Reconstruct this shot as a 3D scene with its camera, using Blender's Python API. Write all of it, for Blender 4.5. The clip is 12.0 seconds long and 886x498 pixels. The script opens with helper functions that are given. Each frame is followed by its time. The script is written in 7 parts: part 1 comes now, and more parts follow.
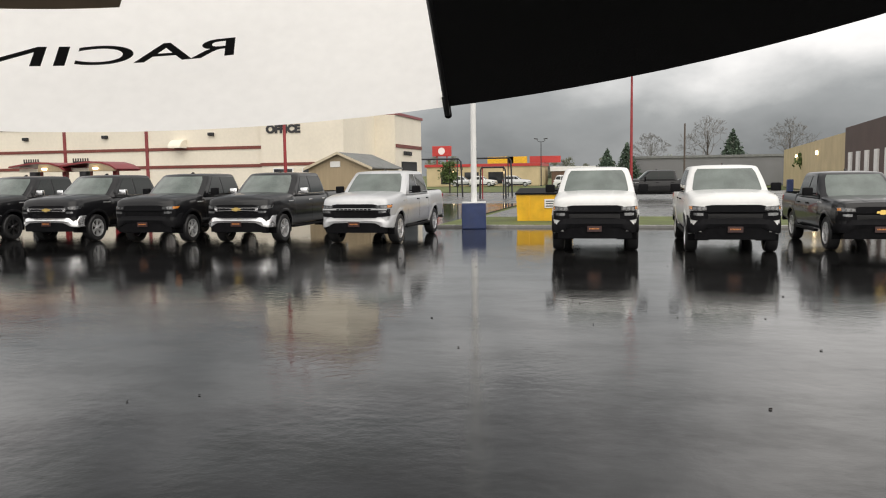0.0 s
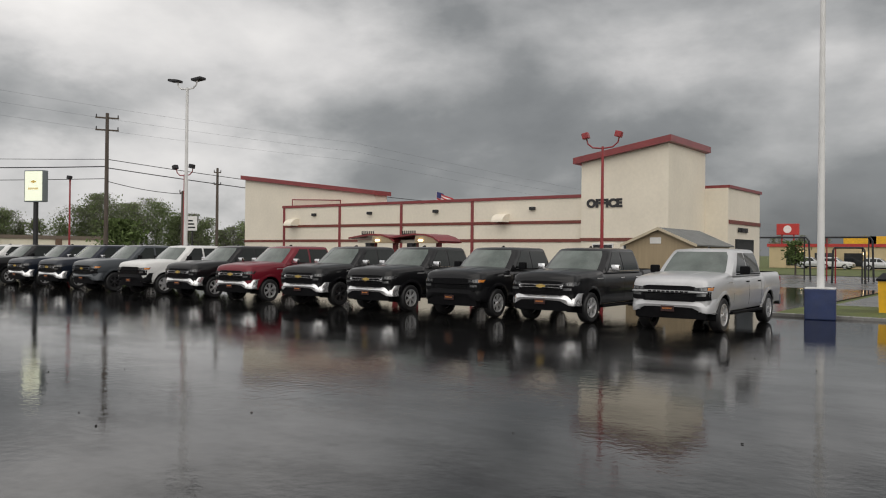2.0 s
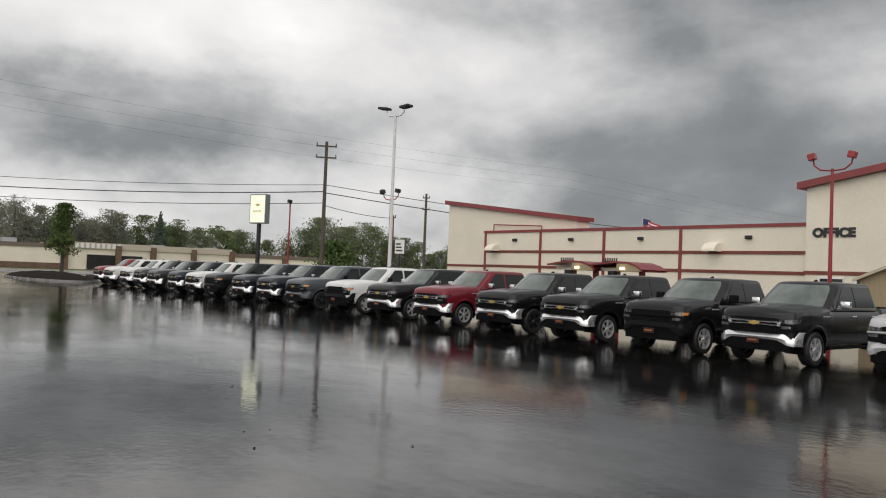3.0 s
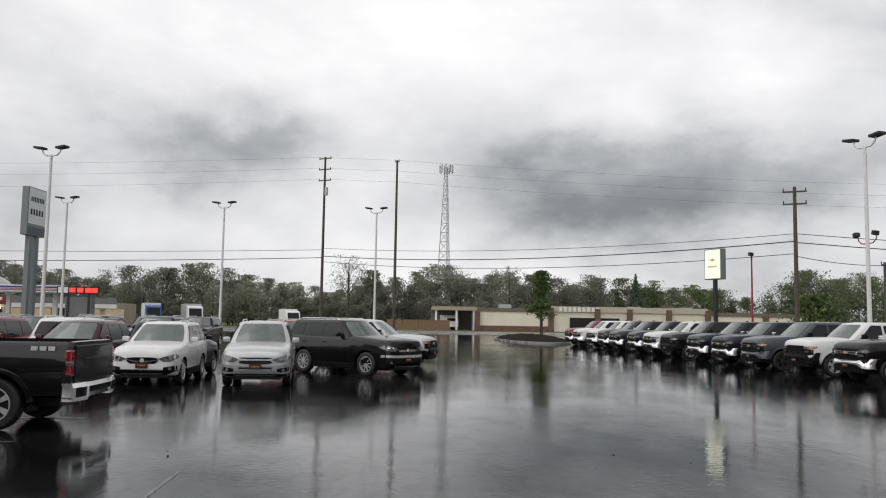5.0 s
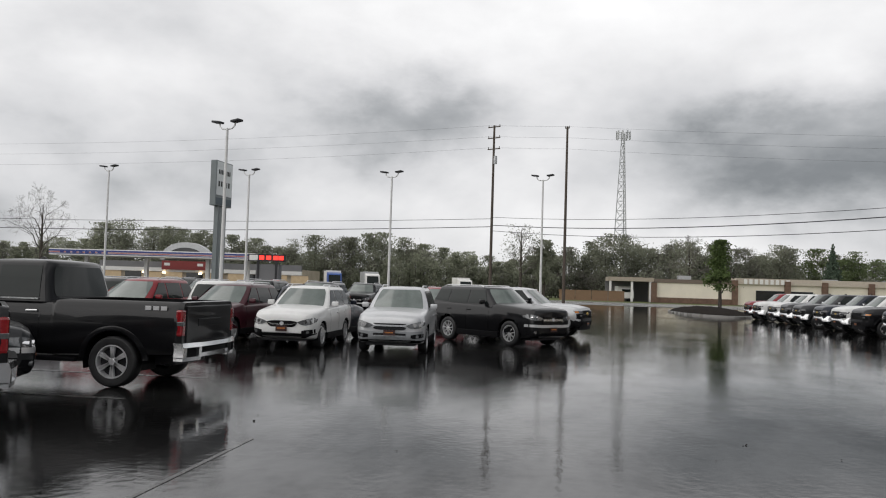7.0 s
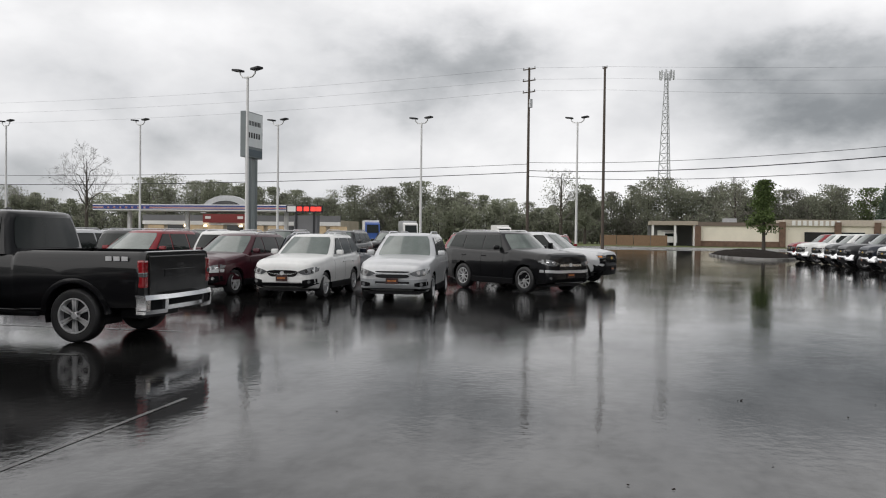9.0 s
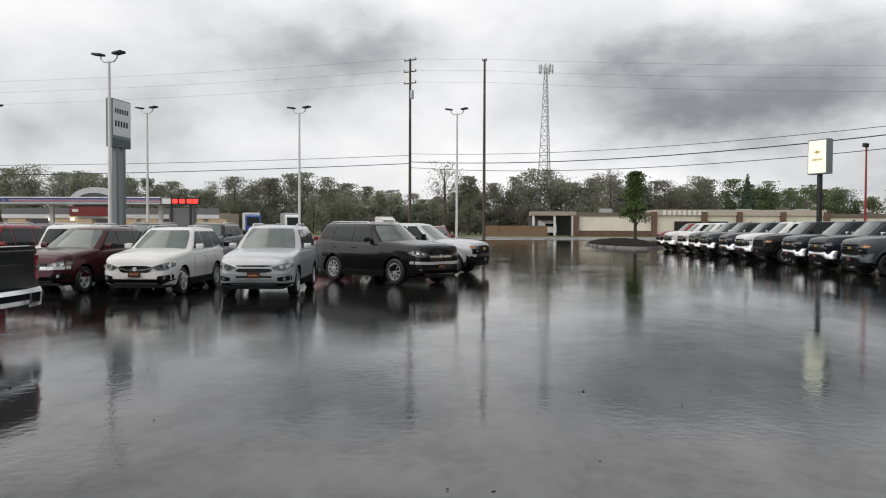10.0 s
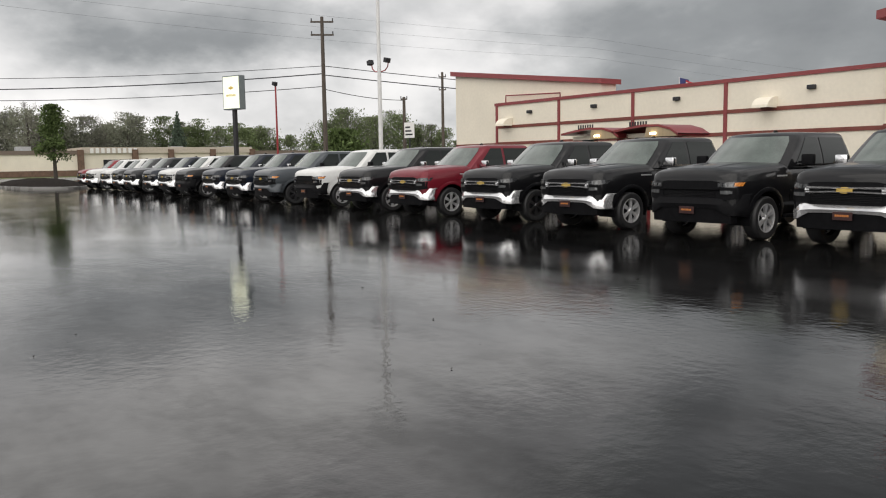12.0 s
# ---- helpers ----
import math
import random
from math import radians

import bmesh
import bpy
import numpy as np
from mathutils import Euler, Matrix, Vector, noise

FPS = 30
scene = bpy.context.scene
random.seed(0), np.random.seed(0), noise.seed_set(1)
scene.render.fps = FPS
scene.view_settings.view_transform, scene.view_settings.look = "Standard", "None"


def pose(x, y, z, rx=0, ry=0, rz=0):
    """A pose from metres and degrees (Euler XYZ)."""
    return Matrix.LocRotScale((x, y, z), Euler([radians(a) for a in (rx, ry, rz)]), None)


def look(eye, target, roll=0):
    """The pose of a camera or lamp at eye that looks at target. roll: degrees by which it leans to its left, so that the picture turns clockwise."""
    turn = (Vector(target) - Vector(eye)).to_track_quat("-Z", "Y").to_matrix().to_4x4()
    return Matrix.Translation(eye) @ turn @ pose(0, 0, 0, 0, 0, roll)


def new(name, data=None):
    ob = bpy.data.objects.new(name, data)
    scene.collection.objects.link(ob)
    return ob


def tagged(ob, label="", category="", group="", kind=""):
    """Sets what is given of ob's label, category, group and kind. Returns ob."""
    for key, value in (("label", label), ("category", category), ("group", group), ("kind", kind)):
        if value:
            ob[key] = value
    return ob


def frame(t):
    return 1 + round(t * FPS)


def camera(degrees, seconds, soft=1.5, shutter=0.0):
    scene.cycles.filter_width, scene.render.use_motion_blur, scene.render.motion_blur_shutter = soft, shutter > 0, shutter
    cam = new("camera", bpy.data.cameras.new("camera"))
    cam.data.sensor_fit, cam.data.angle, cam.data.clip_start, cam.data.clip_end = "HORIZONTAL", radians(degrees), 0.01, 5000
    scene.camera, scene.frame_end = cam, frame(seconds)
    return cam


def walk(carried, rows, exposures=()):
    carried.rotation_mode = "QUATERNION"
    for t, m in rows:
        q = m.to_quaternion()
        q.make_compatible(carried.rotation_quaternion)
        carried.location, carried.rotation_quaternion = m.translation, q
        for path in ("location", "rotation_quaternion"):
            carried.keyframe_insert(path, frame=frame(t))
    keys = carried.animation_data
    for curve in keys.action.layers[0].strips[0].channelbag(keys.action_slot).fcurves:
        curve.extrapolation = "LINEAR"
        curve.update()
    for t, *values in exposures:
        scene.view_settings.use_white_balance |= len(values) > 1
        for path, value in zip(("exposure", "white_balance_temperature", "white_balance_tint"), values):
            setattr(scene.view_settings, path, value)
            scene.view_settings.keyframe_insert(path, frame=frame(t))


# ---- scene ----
cam = camera(57.7, 12.0, soft=1.1)
PATH = [
    (0, (7.419, -20.925, 1.827), (6.942, -18.991, 1.645), -0.8),
    (0.5, (7.366, -20.36, 1.838), (6.833, -18.436, 1.73), 1.0),
    (1, (7.307, -19.982, 1.825), (6.583, -18.119, 1.757), 1.1),
    (1.5, (7.204, -19.385, 1.802), (6.191, -17.661, 1.773), 0.4),
    (2, (7.183, -18.957, 1.821), (5.975, -17.362, 1.829), 0.6),
    (2.5, (7.012, -18.645, 1.847), (5.63, -17.201, 1.886), 0.7),
    (3, (6.811, -18.08, 1.805), (5.24, -16.844, 1.867), 2.3),
    (3.5, (6.527, -17.576, 1.751), (4.828, -16.522, 1.827), 2.7),
    (3.7, (6.446, -17.387, 1.755), (4.679, -16.453, 1.839), 2.4),
    (5.3, (6.422, -16.116, 1.798), (4.431, -16.067, 1.98), 1.7),
    (5.5, (6.262, -15.975, 1.79), (4.27, -15.982, 1.963), 2.5),
    (6, (6.058, -15.697, 1.759), (4.063, -15.771, 1.881), 3.5),
    (6.5, (5.705, -15.501, 1.766), (3.711, -15.605, 1.87), 2.5),
    (7, (5.323, -15.311, 1.744), (3.344, -15.582, 1.837), 1.8),
    (7.5, (5.086, -15.104, 1.716), (3.12, -15.468, 1.774), 1.9),
    (9.3, (3.987, -14.399, 1.683), (2.019, -14.745, 1.615), 0.3),
    (9.5, (3.905, -14.326, 1.69), (1.926, -14.609, 1.625), 0.2),
    (10, (3.698, -14.06, 1.687), (1.701, -14.158, 1.631), 0.2),
    (10.5, (3.54, -13.799, 1.649), (1.581, -13.413, 1.538), 0.0),
    (10.6, (3.526, -13.742, 1.64), (1.596, -13.234, 1.513), -0.3),
    (11, (3.446, -13.56, 1.591), (1.657, -12.685, 1.41), -1.6),
    (11.5, (3.324, -13.386, 1.553), (1.645, -12.322, 1.331), -2.6),
    (12, (3.141, -13.177, 1.517), (1.525, -12.019, 1.301), -0.9),
]
walk(cam, [(t, look(eye, target, roll)) for t, eye, target, roll in PATH], [
    (0, 0.6, 6860, 10), (0.5, 0.7, 6860, 10), (1.0, 0.17, 6700, 10), (1.5, 0.0, 6740, 10), (2.5, 0.02, 6760, 10), (3.5, 0.08, 6600, 10),
    (5.5, 0.06, 6500, 10), (7.5, 0.05, 6520, 10), (9.5, 0.2, 6520, 10), (10.5, 0.16, 6560, 10), (11.2, 0.36, 6620, 10), (12, 0.34, 6720, 10)])

# ---- world and light ----
world = bpy.data.worlds.new("storm_sky")
scene.world = world
world.use_nodes = True
wn, wl = world.node_tree.nodes, world.node_tree.links
wn.clear()


def wnode(kind, **values):
    n = wn.new(kind)
    for k, v in values.items():
        n.inputs[k].default_value = v
    return n


def wmath(op, a, b):
    n = wn.new("ShaderNodeMath")
    n.operation = op
    for i, v in enumerate((a, b)):
        if isinstance(v, (int, float)):
            n.inputs[i].default_value = v
        else:
            wl.new(v, n.inputs[i])
    return n.outputs[0]


def wramp(fac, stops):
    n = wn.new("ShaderNodeValToRGB")
    el = n.color_ramp.elements
    while len(el) < len(stops):
        el.new(0.5)
    for e, (p, c) in zip(el, stops):
        e.position, e.color = p, (*c, 1)
    wl.new(fac, n.inputs[0])
    return n.outputs[0]


coord = wn.new("ShaderNodeTexCoord")
split = wn.new("ShaderNodeSeparateXYZ")
wl.new(coord.outputs["Generated"], split.inputs[0])
# cloud deck: billows flattened towards the horizon
flat = wn.new("ShaderNodeCombineXYZ")
wl.new(split.outputs[0], flat.inputs[0])
wl.new(split.outputs[1], flat.inputs[1])
wl.new(wmath("MULTIPLY", split.outputs[2], 1.9), flat.inputs[2])
shift = wn.new("ShaderNodeMapping")
shift.inputs["Location"].default_value = (3.1, 1.7, 0.4)
wl.new(flat.outputs[0], shift.inputs[0])
big = wnode("ShaderNodeTexNoise", Scale=2.6, Detail=8.0, Roughness=0.50, Distortion=0.12)
wl.new(shift.outputs[0], big.inputs["Vector"])
fine_noise = wnode("ShaderNodeTexNoise", Scale=6.0, Detail=6.0, Roughness=0.55, Distortion=0.15)
wl.new(shift.outputs[0], fine_noise.inputs["Vector"])
mixed = wmath("ADD", wmath("MULTIPLY", big.outputs[0], 0.82), wmath("MULTIPLY", fine_noise.outputs[0], 0.18))
# the storm stands low in the north-north-east; the south is thinner and brighter
facing = wmath("MAXIMUM", wmath("SUBTRACT", wmath("ADD", wmath("MULTIPLY", split.outputs[1], 1.17), wmath("MULTIPLY", split.outputs[0], 0.30)), 0.2), 0.0)
low = wmath("MAXIMUM", wmath("SUBTRACT", 1.0, wmath("MULTIPLY", split.outputs[2], 4.4)), 0.0)
storm = wmath("MULTIPLY", wmath("MULTIPLY", facing, low), 0.19)
south = wmath("ADD", wmath("MULTIPLY", split.outputs[1], -0.03), wmath("MULTIPLY", wmath("ABSOLUTE", split.outputs[2], 0.0), 0.07))
west_low = wmath("MULTIPLY", wmath("MULTIPLY", wmath("MAXIMUM", wmath("MULTIPLY", split.outputs[0], -1.0), 0.0), wmath("MAXIMUM", wmath("SUBTRACT", 1.0, wmath("MULTIPLY", split.outputs[2], 3.0)), 0.0)), 0.035)
east_high = wmath("MINIMUM", wmath("MULTIPLY", wmath("MULTIPLY", wmath("MAXIMUM", split.outputs[0], 0.0), wmath("MAXIMUM", wmath("SUBTRACT", split.outputs[2], 0.1), 0.0)), 2.2), 0.07)
west = wmath("ADD", wmath("ADD", wmath("MULTIPLY", split.outputs[0], -0.012), west_low), east_high)
cover = wmath("ADD", wmath("ADD", wmath("SUBTRACT", wmath("ADD", wmath("MULTIPLY", mixed, 0.8), 0.10), storm), south), west)
# the cloud masses of the day, plus unseen added ones: compass bearing from east, height, spread and weight, with ragged
# edges
ragged = wnode("ShaderNodeTexNoise", Scale=4.0, Detail=6.0, Roughness=0.58)
wl.new(flat.outputs[0], ragged.inputs["Vector"])
warp = wn.new("ShaderNodeVectorMath")
warp.operation = "MULTIPLY_ADD"
wl.new(ragged.outputs["Color"], warp.inputs[0])
warp.inputs[1].default_value = (0.30, 0.30, 0.36)
wl.new(flat.outputs[0], warp.inputs[2])
CLOUDS = [(127, 10.5, 0.26, -0.07), (151, 10, 0.13, -0.03), (117, 15, 0.24, -0.05), (144, 5.0, 0.17, 0.19), (160, 3.5, 0.17, 0.13), (205, 4, 0.2, 0.07), (175, 3.5, 0.18, 0.10), (137, 16.5, 0.17, 0.06), (158, 16, 0.2, 0.08), (78, 9, 0.2, 0.04), (96, 3, 0.2, -0.05),
          (191, 12.6, 0.13, -0.16), (166, 8.5, 0.12, -0.12), (158, 10.5, 0.12, -0.07), (185, 7.5, 0.15, 0.06), (173, 11, 0.12, 0.07), (205, 12, 0.22, 0.03), (150, 13.5, 0.16, 0.06),
          # unseen high patches, added to brighten or darken what the wet ground mirrors
          (190, 24, 0.50, 0.12), (162, 24, 0.3, 0.06), (112, 26, 0.36, -0.06), (128, 22, 0.24, -0.08), (136, 36, 0.5, -0.10), (198, 32, 0.5, 0.08)]
for bearing, height, spread, weight in CLOUDS:
    ca, sa, ce, se = math.cos(radians(bearing)), math.sin(radians(bearing)), math.cos(radians(height)), math.sin(radians(height))
    away = wn.new("ShaderNodeVectorMath")
    away.operation = "DISTANCE"
    wl.new(warp.outputs[0], away.inputs[0])
    away.inputs[1].default_value = (ca * ce + 0.15, sa * ce + 0.15, se * 1.9 + 0.18)
    soft_edge = wn.new("ShaderNodeMapRange")
    soft_edge.interpolation_type = "SMOOTHSTEP"
    for key, val in (("From Min", 0.0), ("From Max", spread * 1.5), ("To Min", weight), ("To Max", 0.0)):
        soft_edge.inputs[key].default_value = val
    wl.new(away.outputs["Value"], soft_edge.inputs["Value"])
    cover = wmath("ADD", cover, soft_edge.outputs[0])
cloud = wramp(cover, [(0.24, (0.12, 0.130, 0.141)), (0.38, (0.22, 0.233, 0.246)), (0.46, (0.382, 0.394, 0.409)), (0.54, (0.595, 0.60, 0.615)), (0.63, (0.745, 0.745, 0.755)), (0.74, (0.90, 0.90, 0.905))])
nishita = wn.new("ShaderNodeTexSky")
nishita.sky_type = "NISHITA"
nishita.sun_disc = False
nishita.sun_elevation, nishita.sun_rotation = radians(35), radians(149)
nishita_bg = wnode("ShaderNodeBackground", Strength=0.05)
wl.new(nishita.outputs[0], nishita_bg.inputs[0])
cloud_bg = wnode("ShaderNodeBackground", Strength=1.12)
wl.new(cloud, cloud_bg.inputs[0])
blend = wnode("ShaderNodeMixShader", Fac=0.96)
wl.new(nishita_bg.outputs[0], blend.inputs[1])
wl.new(cloud_bg.outputs[0], blend.inputs[2])
wout = wn.new("ShaderNodeOutputWorld")
wl.new(blend.outputs[0], wout.inputs[0])

sun = new("sun", bpy.data.lights.new("sun", "SUN"))
sun.data.energy, sun.data.angle, sun.data.color = 1.5, radians(110), (1.0, 0.97, 0.93)
sun.matrix_world = look((0, 0, 30), (-22, 36, 0))

# ---- materials ----
MATS = {}


def material(name, color, rough=0.5, metal=0.0, spec=0.5, vary=0.12, scale=6.0, fine=60.0, bump=0.0, bump_scale=80.0, coat=0.0, emit=None, emit_strength=0.0, rough_vary=0.0, translucent=0.0, island=0.0, objvary=0.0, stretch=(1, 1, 1)):
    """A procedural surface: base colour broken up at two scales, with roughness and relief."""
    if name in MATS:
        return MATS[name]
    m = bpy.data.materials.new(name)
    m.use_nodes = True
    n, l = m.node_tree.nodes, m.node_tree.links
    b = n["Principled BSDF"]
    b.inputs["Roughness"].default_value, b.inputs["Metallic"].default_value = rough, metal
    b.inputs["Specular IOR Level"].default_value = spec
    b.inputs["Coat Weight"].default_value, b.inputs["Coat Roughness"].default_value = coat, 0.03
    tc = n.new("ShaderNodeTexCoord")
    mp = n.new("ShaderNodeMapping")
    mp.inputs["Scale"].default_value = stretch
    l.new(tc.outputs["Object"], mp.inputs[0])
    rgb = n.new("ShaderNodeRGB")
    rgb.outputs[0].default_value = (*color, 1)
    out = rgb.outputs[0]
    if vary > 0:
        for s, k in ((scale, vary), (fine, vary * 0.6)):
            t = n.new("ShaderNodeTexNoise")
            t.inputs["Scale"].default_value, t.inputs["Detail"].default_value = s, 4.0
            l.new(mp.outputs[0], t.inputs["Vector"])
            r = n.new("ShaderNodeMapRange")
            r.inputs["From Min"].default_value, r.inputs["From Max"].default_value = 0.3, 0.7
            r.inputs["To Min"].default_value, r.inputs["To Max"].default_value = 1 - k, 1 + k
            l.new(t.outputs[0], r.inputs[0])
            v = n.new("ShaderNodeVectorMath")
            v.operation = "SCALE"
            l.new(out, v.inputs[0])
            l.new(r.outputs[0], v.inputs["Scale"])
            out = v.outputs[0]
    for amount, node, socket in ((island, "ShaderNodeNewGeometry", "Random Per Island"), (objvary, "ShaderNodeObjectInfo", "Random")):
        if amount > 0:
            g = n.new(node)
            r = n.new("ShaderNodeMapRange")
            r.inputs["To Min"].default_value, r.inputs["To Max"].default_value = 1 - amount, 1 + amount
            l.new(g.outputs[socket], r.inputs[0])
            v = n.new("ShaderNodeVectorMath")
            v.operation = "SCALE"
            l.new(out, v.inputs[0])
            l.new(r.outputs[0], v.inputs["Scale"])
            out = v.outputs[0]
    l.new(out, b.inputs["Base Color"])
    if rough_vary > 0:
        t = n.new("ShaderNodeTexNoise")
        t.inputs["Scale"].default_value, t.inputs["Detail"].default_value = scale * 1.7, 5.0
        l.new(mp.outputs[0], t.inputs["Vector"])
        r = n.new("ShaderNodeMapRange")
        r.inputs["From Min"].default_value, r.inputs["From Max"].default_value = 0.3, 0.7
        r.inputs["To Min"].default_value, r.inputs["To Max"].default_value = max(0.01, rough - rough_vary), rough + rough_vary
        l.new(t.outputs[0], r.inputs[0])
        l.new(r.outputs[0], b.inputs["Roughness"])
    if bump > 0:
        t = n.new("ShaderNodeTexNoise")
        t.inputs["Scale"].default_value, t.inputs["Detail"].default_value = bump_scale, 3.0
        l.new(mp.outputs[0], t.inputs["Vector"])
        bp = n.new("ShaderNodeBump")
        bp.inputs["Strength"].default_value, bp.inputs["Distance"].default_value = bump, 0.01
        l.new(t.outputs[0], bp.inputs["Height"])
        l.new(bp.outputs[0], b.inputs["Normal"])
    if emit:
        b.inputs["Emission Color"].default_value, b.inputs["Emission Strength"].default_value = (*emit, 1), emit_strength
    if translucent > 0:
        tr = n.new("ShaderNodeBsdfTranslucent")
        l.new(out, tr.inputs["Color"])
        mx = n.new("ShaderNodeMixShader")
        mx.inputs[0].default_value = translucent
        l.new(b.outputs[0], mx.inputs[1])
        l.new(tr.outputs[0], mx.inputs[2])
        l.new(mx.outputs[0], n["Material Output"].inputs[0])
    MATS[name] = m
    return m


def wet_asphalt():
    """Dark asphalt under a film of rain: standing water that mirrors, and rougher damp patches."""
    m = bpy.data.materials.new("wet_asphalt")
    m.use_nodes = True
    n, l = m.node_tree.nodes, m.node_tree.links
    b = n["Principled BSDF"]
    tc = n.new("ShaderNodeTexCoord")

    def noise_at(s, detail, stretch=(1, 1, 1)):
        mp = n.new("ShaderNodeMapping")
        mp.inputs["Scale"].default_value = stretch
        l.new(tc.outputs["Object"], mp.inputs[0])
        t = n.new("ShaderNodeTexNoise")
        t.inputs["Scale"].default_value, t.inputs["Detail"].default_value = s, detail
        l.new(mp.outputs[0], t.inputs["Vector"])
        return t.outputs[0]

    def ranged(v, a, c, lo, hi):
        r = n.new("ShaderNodeMapRange")
        for k, val in zip(("From Min", "From Max", "To Min", "To Max"), (a, c, lo, hi)):
            r.inputs[k].default_value = val
        l.new(v, r.inputs[0])
        return r.outputs[0]

    pools = noise_at(0.16, 4.0)
    patch = noise_at(0.55, 5.0, (1.0, 2.2, 1.0))
    add = n.new("ShaderNodeMath")
    add.operation = "MULTIPLY_ADD"
    l.new(patch, add.inputs[0])
    add.inputs[1].default_value = 0.45
    l.new(pools, add.inputs[2])
    wet = add.outputs[0]
    l.new(ranged(wet, 0.60, 0.88, 0.010, 0.060), b.inputs["Roughness"])
    col = n.new("ShaderNodeValToRGB")
    col.color_ramp.elements[0].color, col.color_ramp.elements[1].color = (0.004, 0.004, 0.0041, 1), (0.014, 0.0138, 0.0135, 1)
    l.new(ranged(wet, 0.5, 0.95, 0, 1), col.inputs[0])
    l.new(col.outputs[0], b.inputs["Base Color"])
    b.inputs["IOR"].default_value = 1.48
    film = noise_at(0.8, 7.0, (1.0, 1.7, 1.0))
    speck = noise_at(4.5, 5.0, (1.0, 1.5, 1.0))
    both = n.new("ShaderNodeMath")
    both.operation = "MULTIPLY_ADD"
    l.new(speck, both.inputs[0])
    both.inputs[1].default_value = 0.45
    l.new(film, both.inputs[2])
    l.new(ranged(both.outputs[0], 0.58, 0.86, 0.24, 0.56), b.inputs["Specular IOR Level"])
    ripple, grit, drops = noise_at(1.3, 4.0, (1.0, 1.6, 1.0)), noise_at(60.0, 3.0), noise_at(9.0, 4.0)
    b3 = n.new("ShaderNodeBump")
    b3.inputs["Strength"].default_value, b3.inputs["Distance"].default_value = 0.42, 0.004
    b1, b2 = n.new("ShaderNodeBump"), n.new("ShaderNodeBump")
    b1.inputs["Strength"].default_value, b1.inputs["Distance"].default_value = 0.10, 0.02
    b2.inputs["Distance"].default_value = 0.002
    l.new(ranged(wet, 0.60, 0.86, 0.04, 0.4), b2.inputs["Strength"])
    l.new(ripple, b1.inputs["Height"])
    l.new(grit, b2.inputs["Height"])
    l.new(drops, b3.inputs["Height"])
    l.new(b1.outputs[0], b3.inputs["Normal"])
    l.new(b3.outputs[0], b2.inputs["Normal"])
    l.new(b2.outputs[0], b.inputs["Normal"])
    return m


def paint(name, color, flake=0.0):
    return material("paint_" + name, color, rough=0.3, metal=flake, spec=0.12, vary=0.05, scale=1.5, fine=9.0, coat=0.55)


ASPHALT = wet_asphalt()
CHROME = material("chrome", (0.84, 0.84, 0.85), 0.17, 1.0, vary=0.05, scale=8, rough_vary=0.04)
CHROME_TRIM = material("bright_trim", (0.74, 0.74, 0.75), 0.17, 0.82, vary=0.06, scale=8, rough_vary=0.06)
ALLOY = material("alloy", (0.66, 0.66, 0.67), 0.32, 0.55, vary=0.06)
DARK_ALLOY = material("dark_alloy", (0.10, 0.10, 0.105), 0.3, 0.8, vary=0.06)
PLASTIC = material("black_plastic", (0.008, 0.008, 0.009), 0.5, spec=0.05, vary=0.2, scale=12, bump=0.08)
GLOSS_BLACK = material("gloss_black", (0.008, 0.008, 0.009), 0.15, spec=0.3, vary=0.1, coat=0.2)
RUBBER = material("rubber", (0.016, 0.016, 0.017), 0.55, vary=0.2, scale=9, bump=0.15)
GLASS = material("tinted_glass", (0.012, 0.016, 0.015), 0.03, vary=0.05, spec=0.28)
WINDSHIELD = material("windshield_glass", (0.095, 0.115, 0.104), 0.05, vary=0.3, scale=1.6, spec=0.7, coat=0.3)
LENS = material("clear_lens", (0.13, 0.134, 0.138), 0.1, 0.35, vary=0.25, scale=22, coat=1.0)
DARK_LENS = material("smoked_lens", (0.03, 0.031, 0.033), 0.08, vary=0.3, scale=22, coat=1.0)
AMBER = material("amber_lens", (0.55, 0.19, 0.03), 0.12, vary=0.15, scale=20, coat=1.0)
REDLENS = material("red_lens", (0.24, 0.010, 0.014), 0.1, vary=0.15, scale=20, coat=1.0)
GOLD = material("gold_emblem", (0.72, 0.50, 0.14), 0.25, 0.6, vary=0.1)
PLATE = material("dealer_plate", (0.035, 0.010, 0.009), 0.4, vary=0.15, scale=25)
PLATE_TEXT = material("plate_lettering", (0.55, 0.20, 0.05), 0.45, vary=0.1)
WALL = material("beige_wall_panel", (0.76, 0.70, 0.585), 0.62, vary=0.05, scale=0.5, fine=7, bump=0.05, bump_scale=40, rough_vary=0.1)
TRIM = material("red_trim", (0.22, 0.032, 0.034), 0.4, vary=0.12, scale=2, coat=0.2)
BAND = material("brown_red_band", (0.17, 0.042, 0.03), 0.5, vary=0.15, scale=2)
RED_POLE = material("red_pole", (0.27, 0.022, 0.026), 0.38, vary=0.12, scale=3)
WHITE_POLE = material("white_pole", (0.66, 0.66, 0.65), 0.45, vary=0.06, scale=2)
GREY_POLE = material("galvanised_pole", (0.45, 0.46, 0.47), 0.45, 0.4, vary=0.1, scale=3)
WOOD_POLE = material("weathered_pole", (0.085, 0.068, 0.055), 0.85, vary=0.3, scale=2, stretch=(6, 6, 0.6))
DARK_METAL = material("dark_metal", (0.03, 0.03, 0.033), 0.5, 0.4, vary=0.15)
BLUE = material("navy_block", (0.018, 0.035, 0.11), 0.45, vary=0.15, scale=3, rough_vary=0.15)
YELLOW = material("yellow_steel", (0.72, 0.40, 0.012), 0.42, vary=0.12, scale=3, rough_vary=0.1)
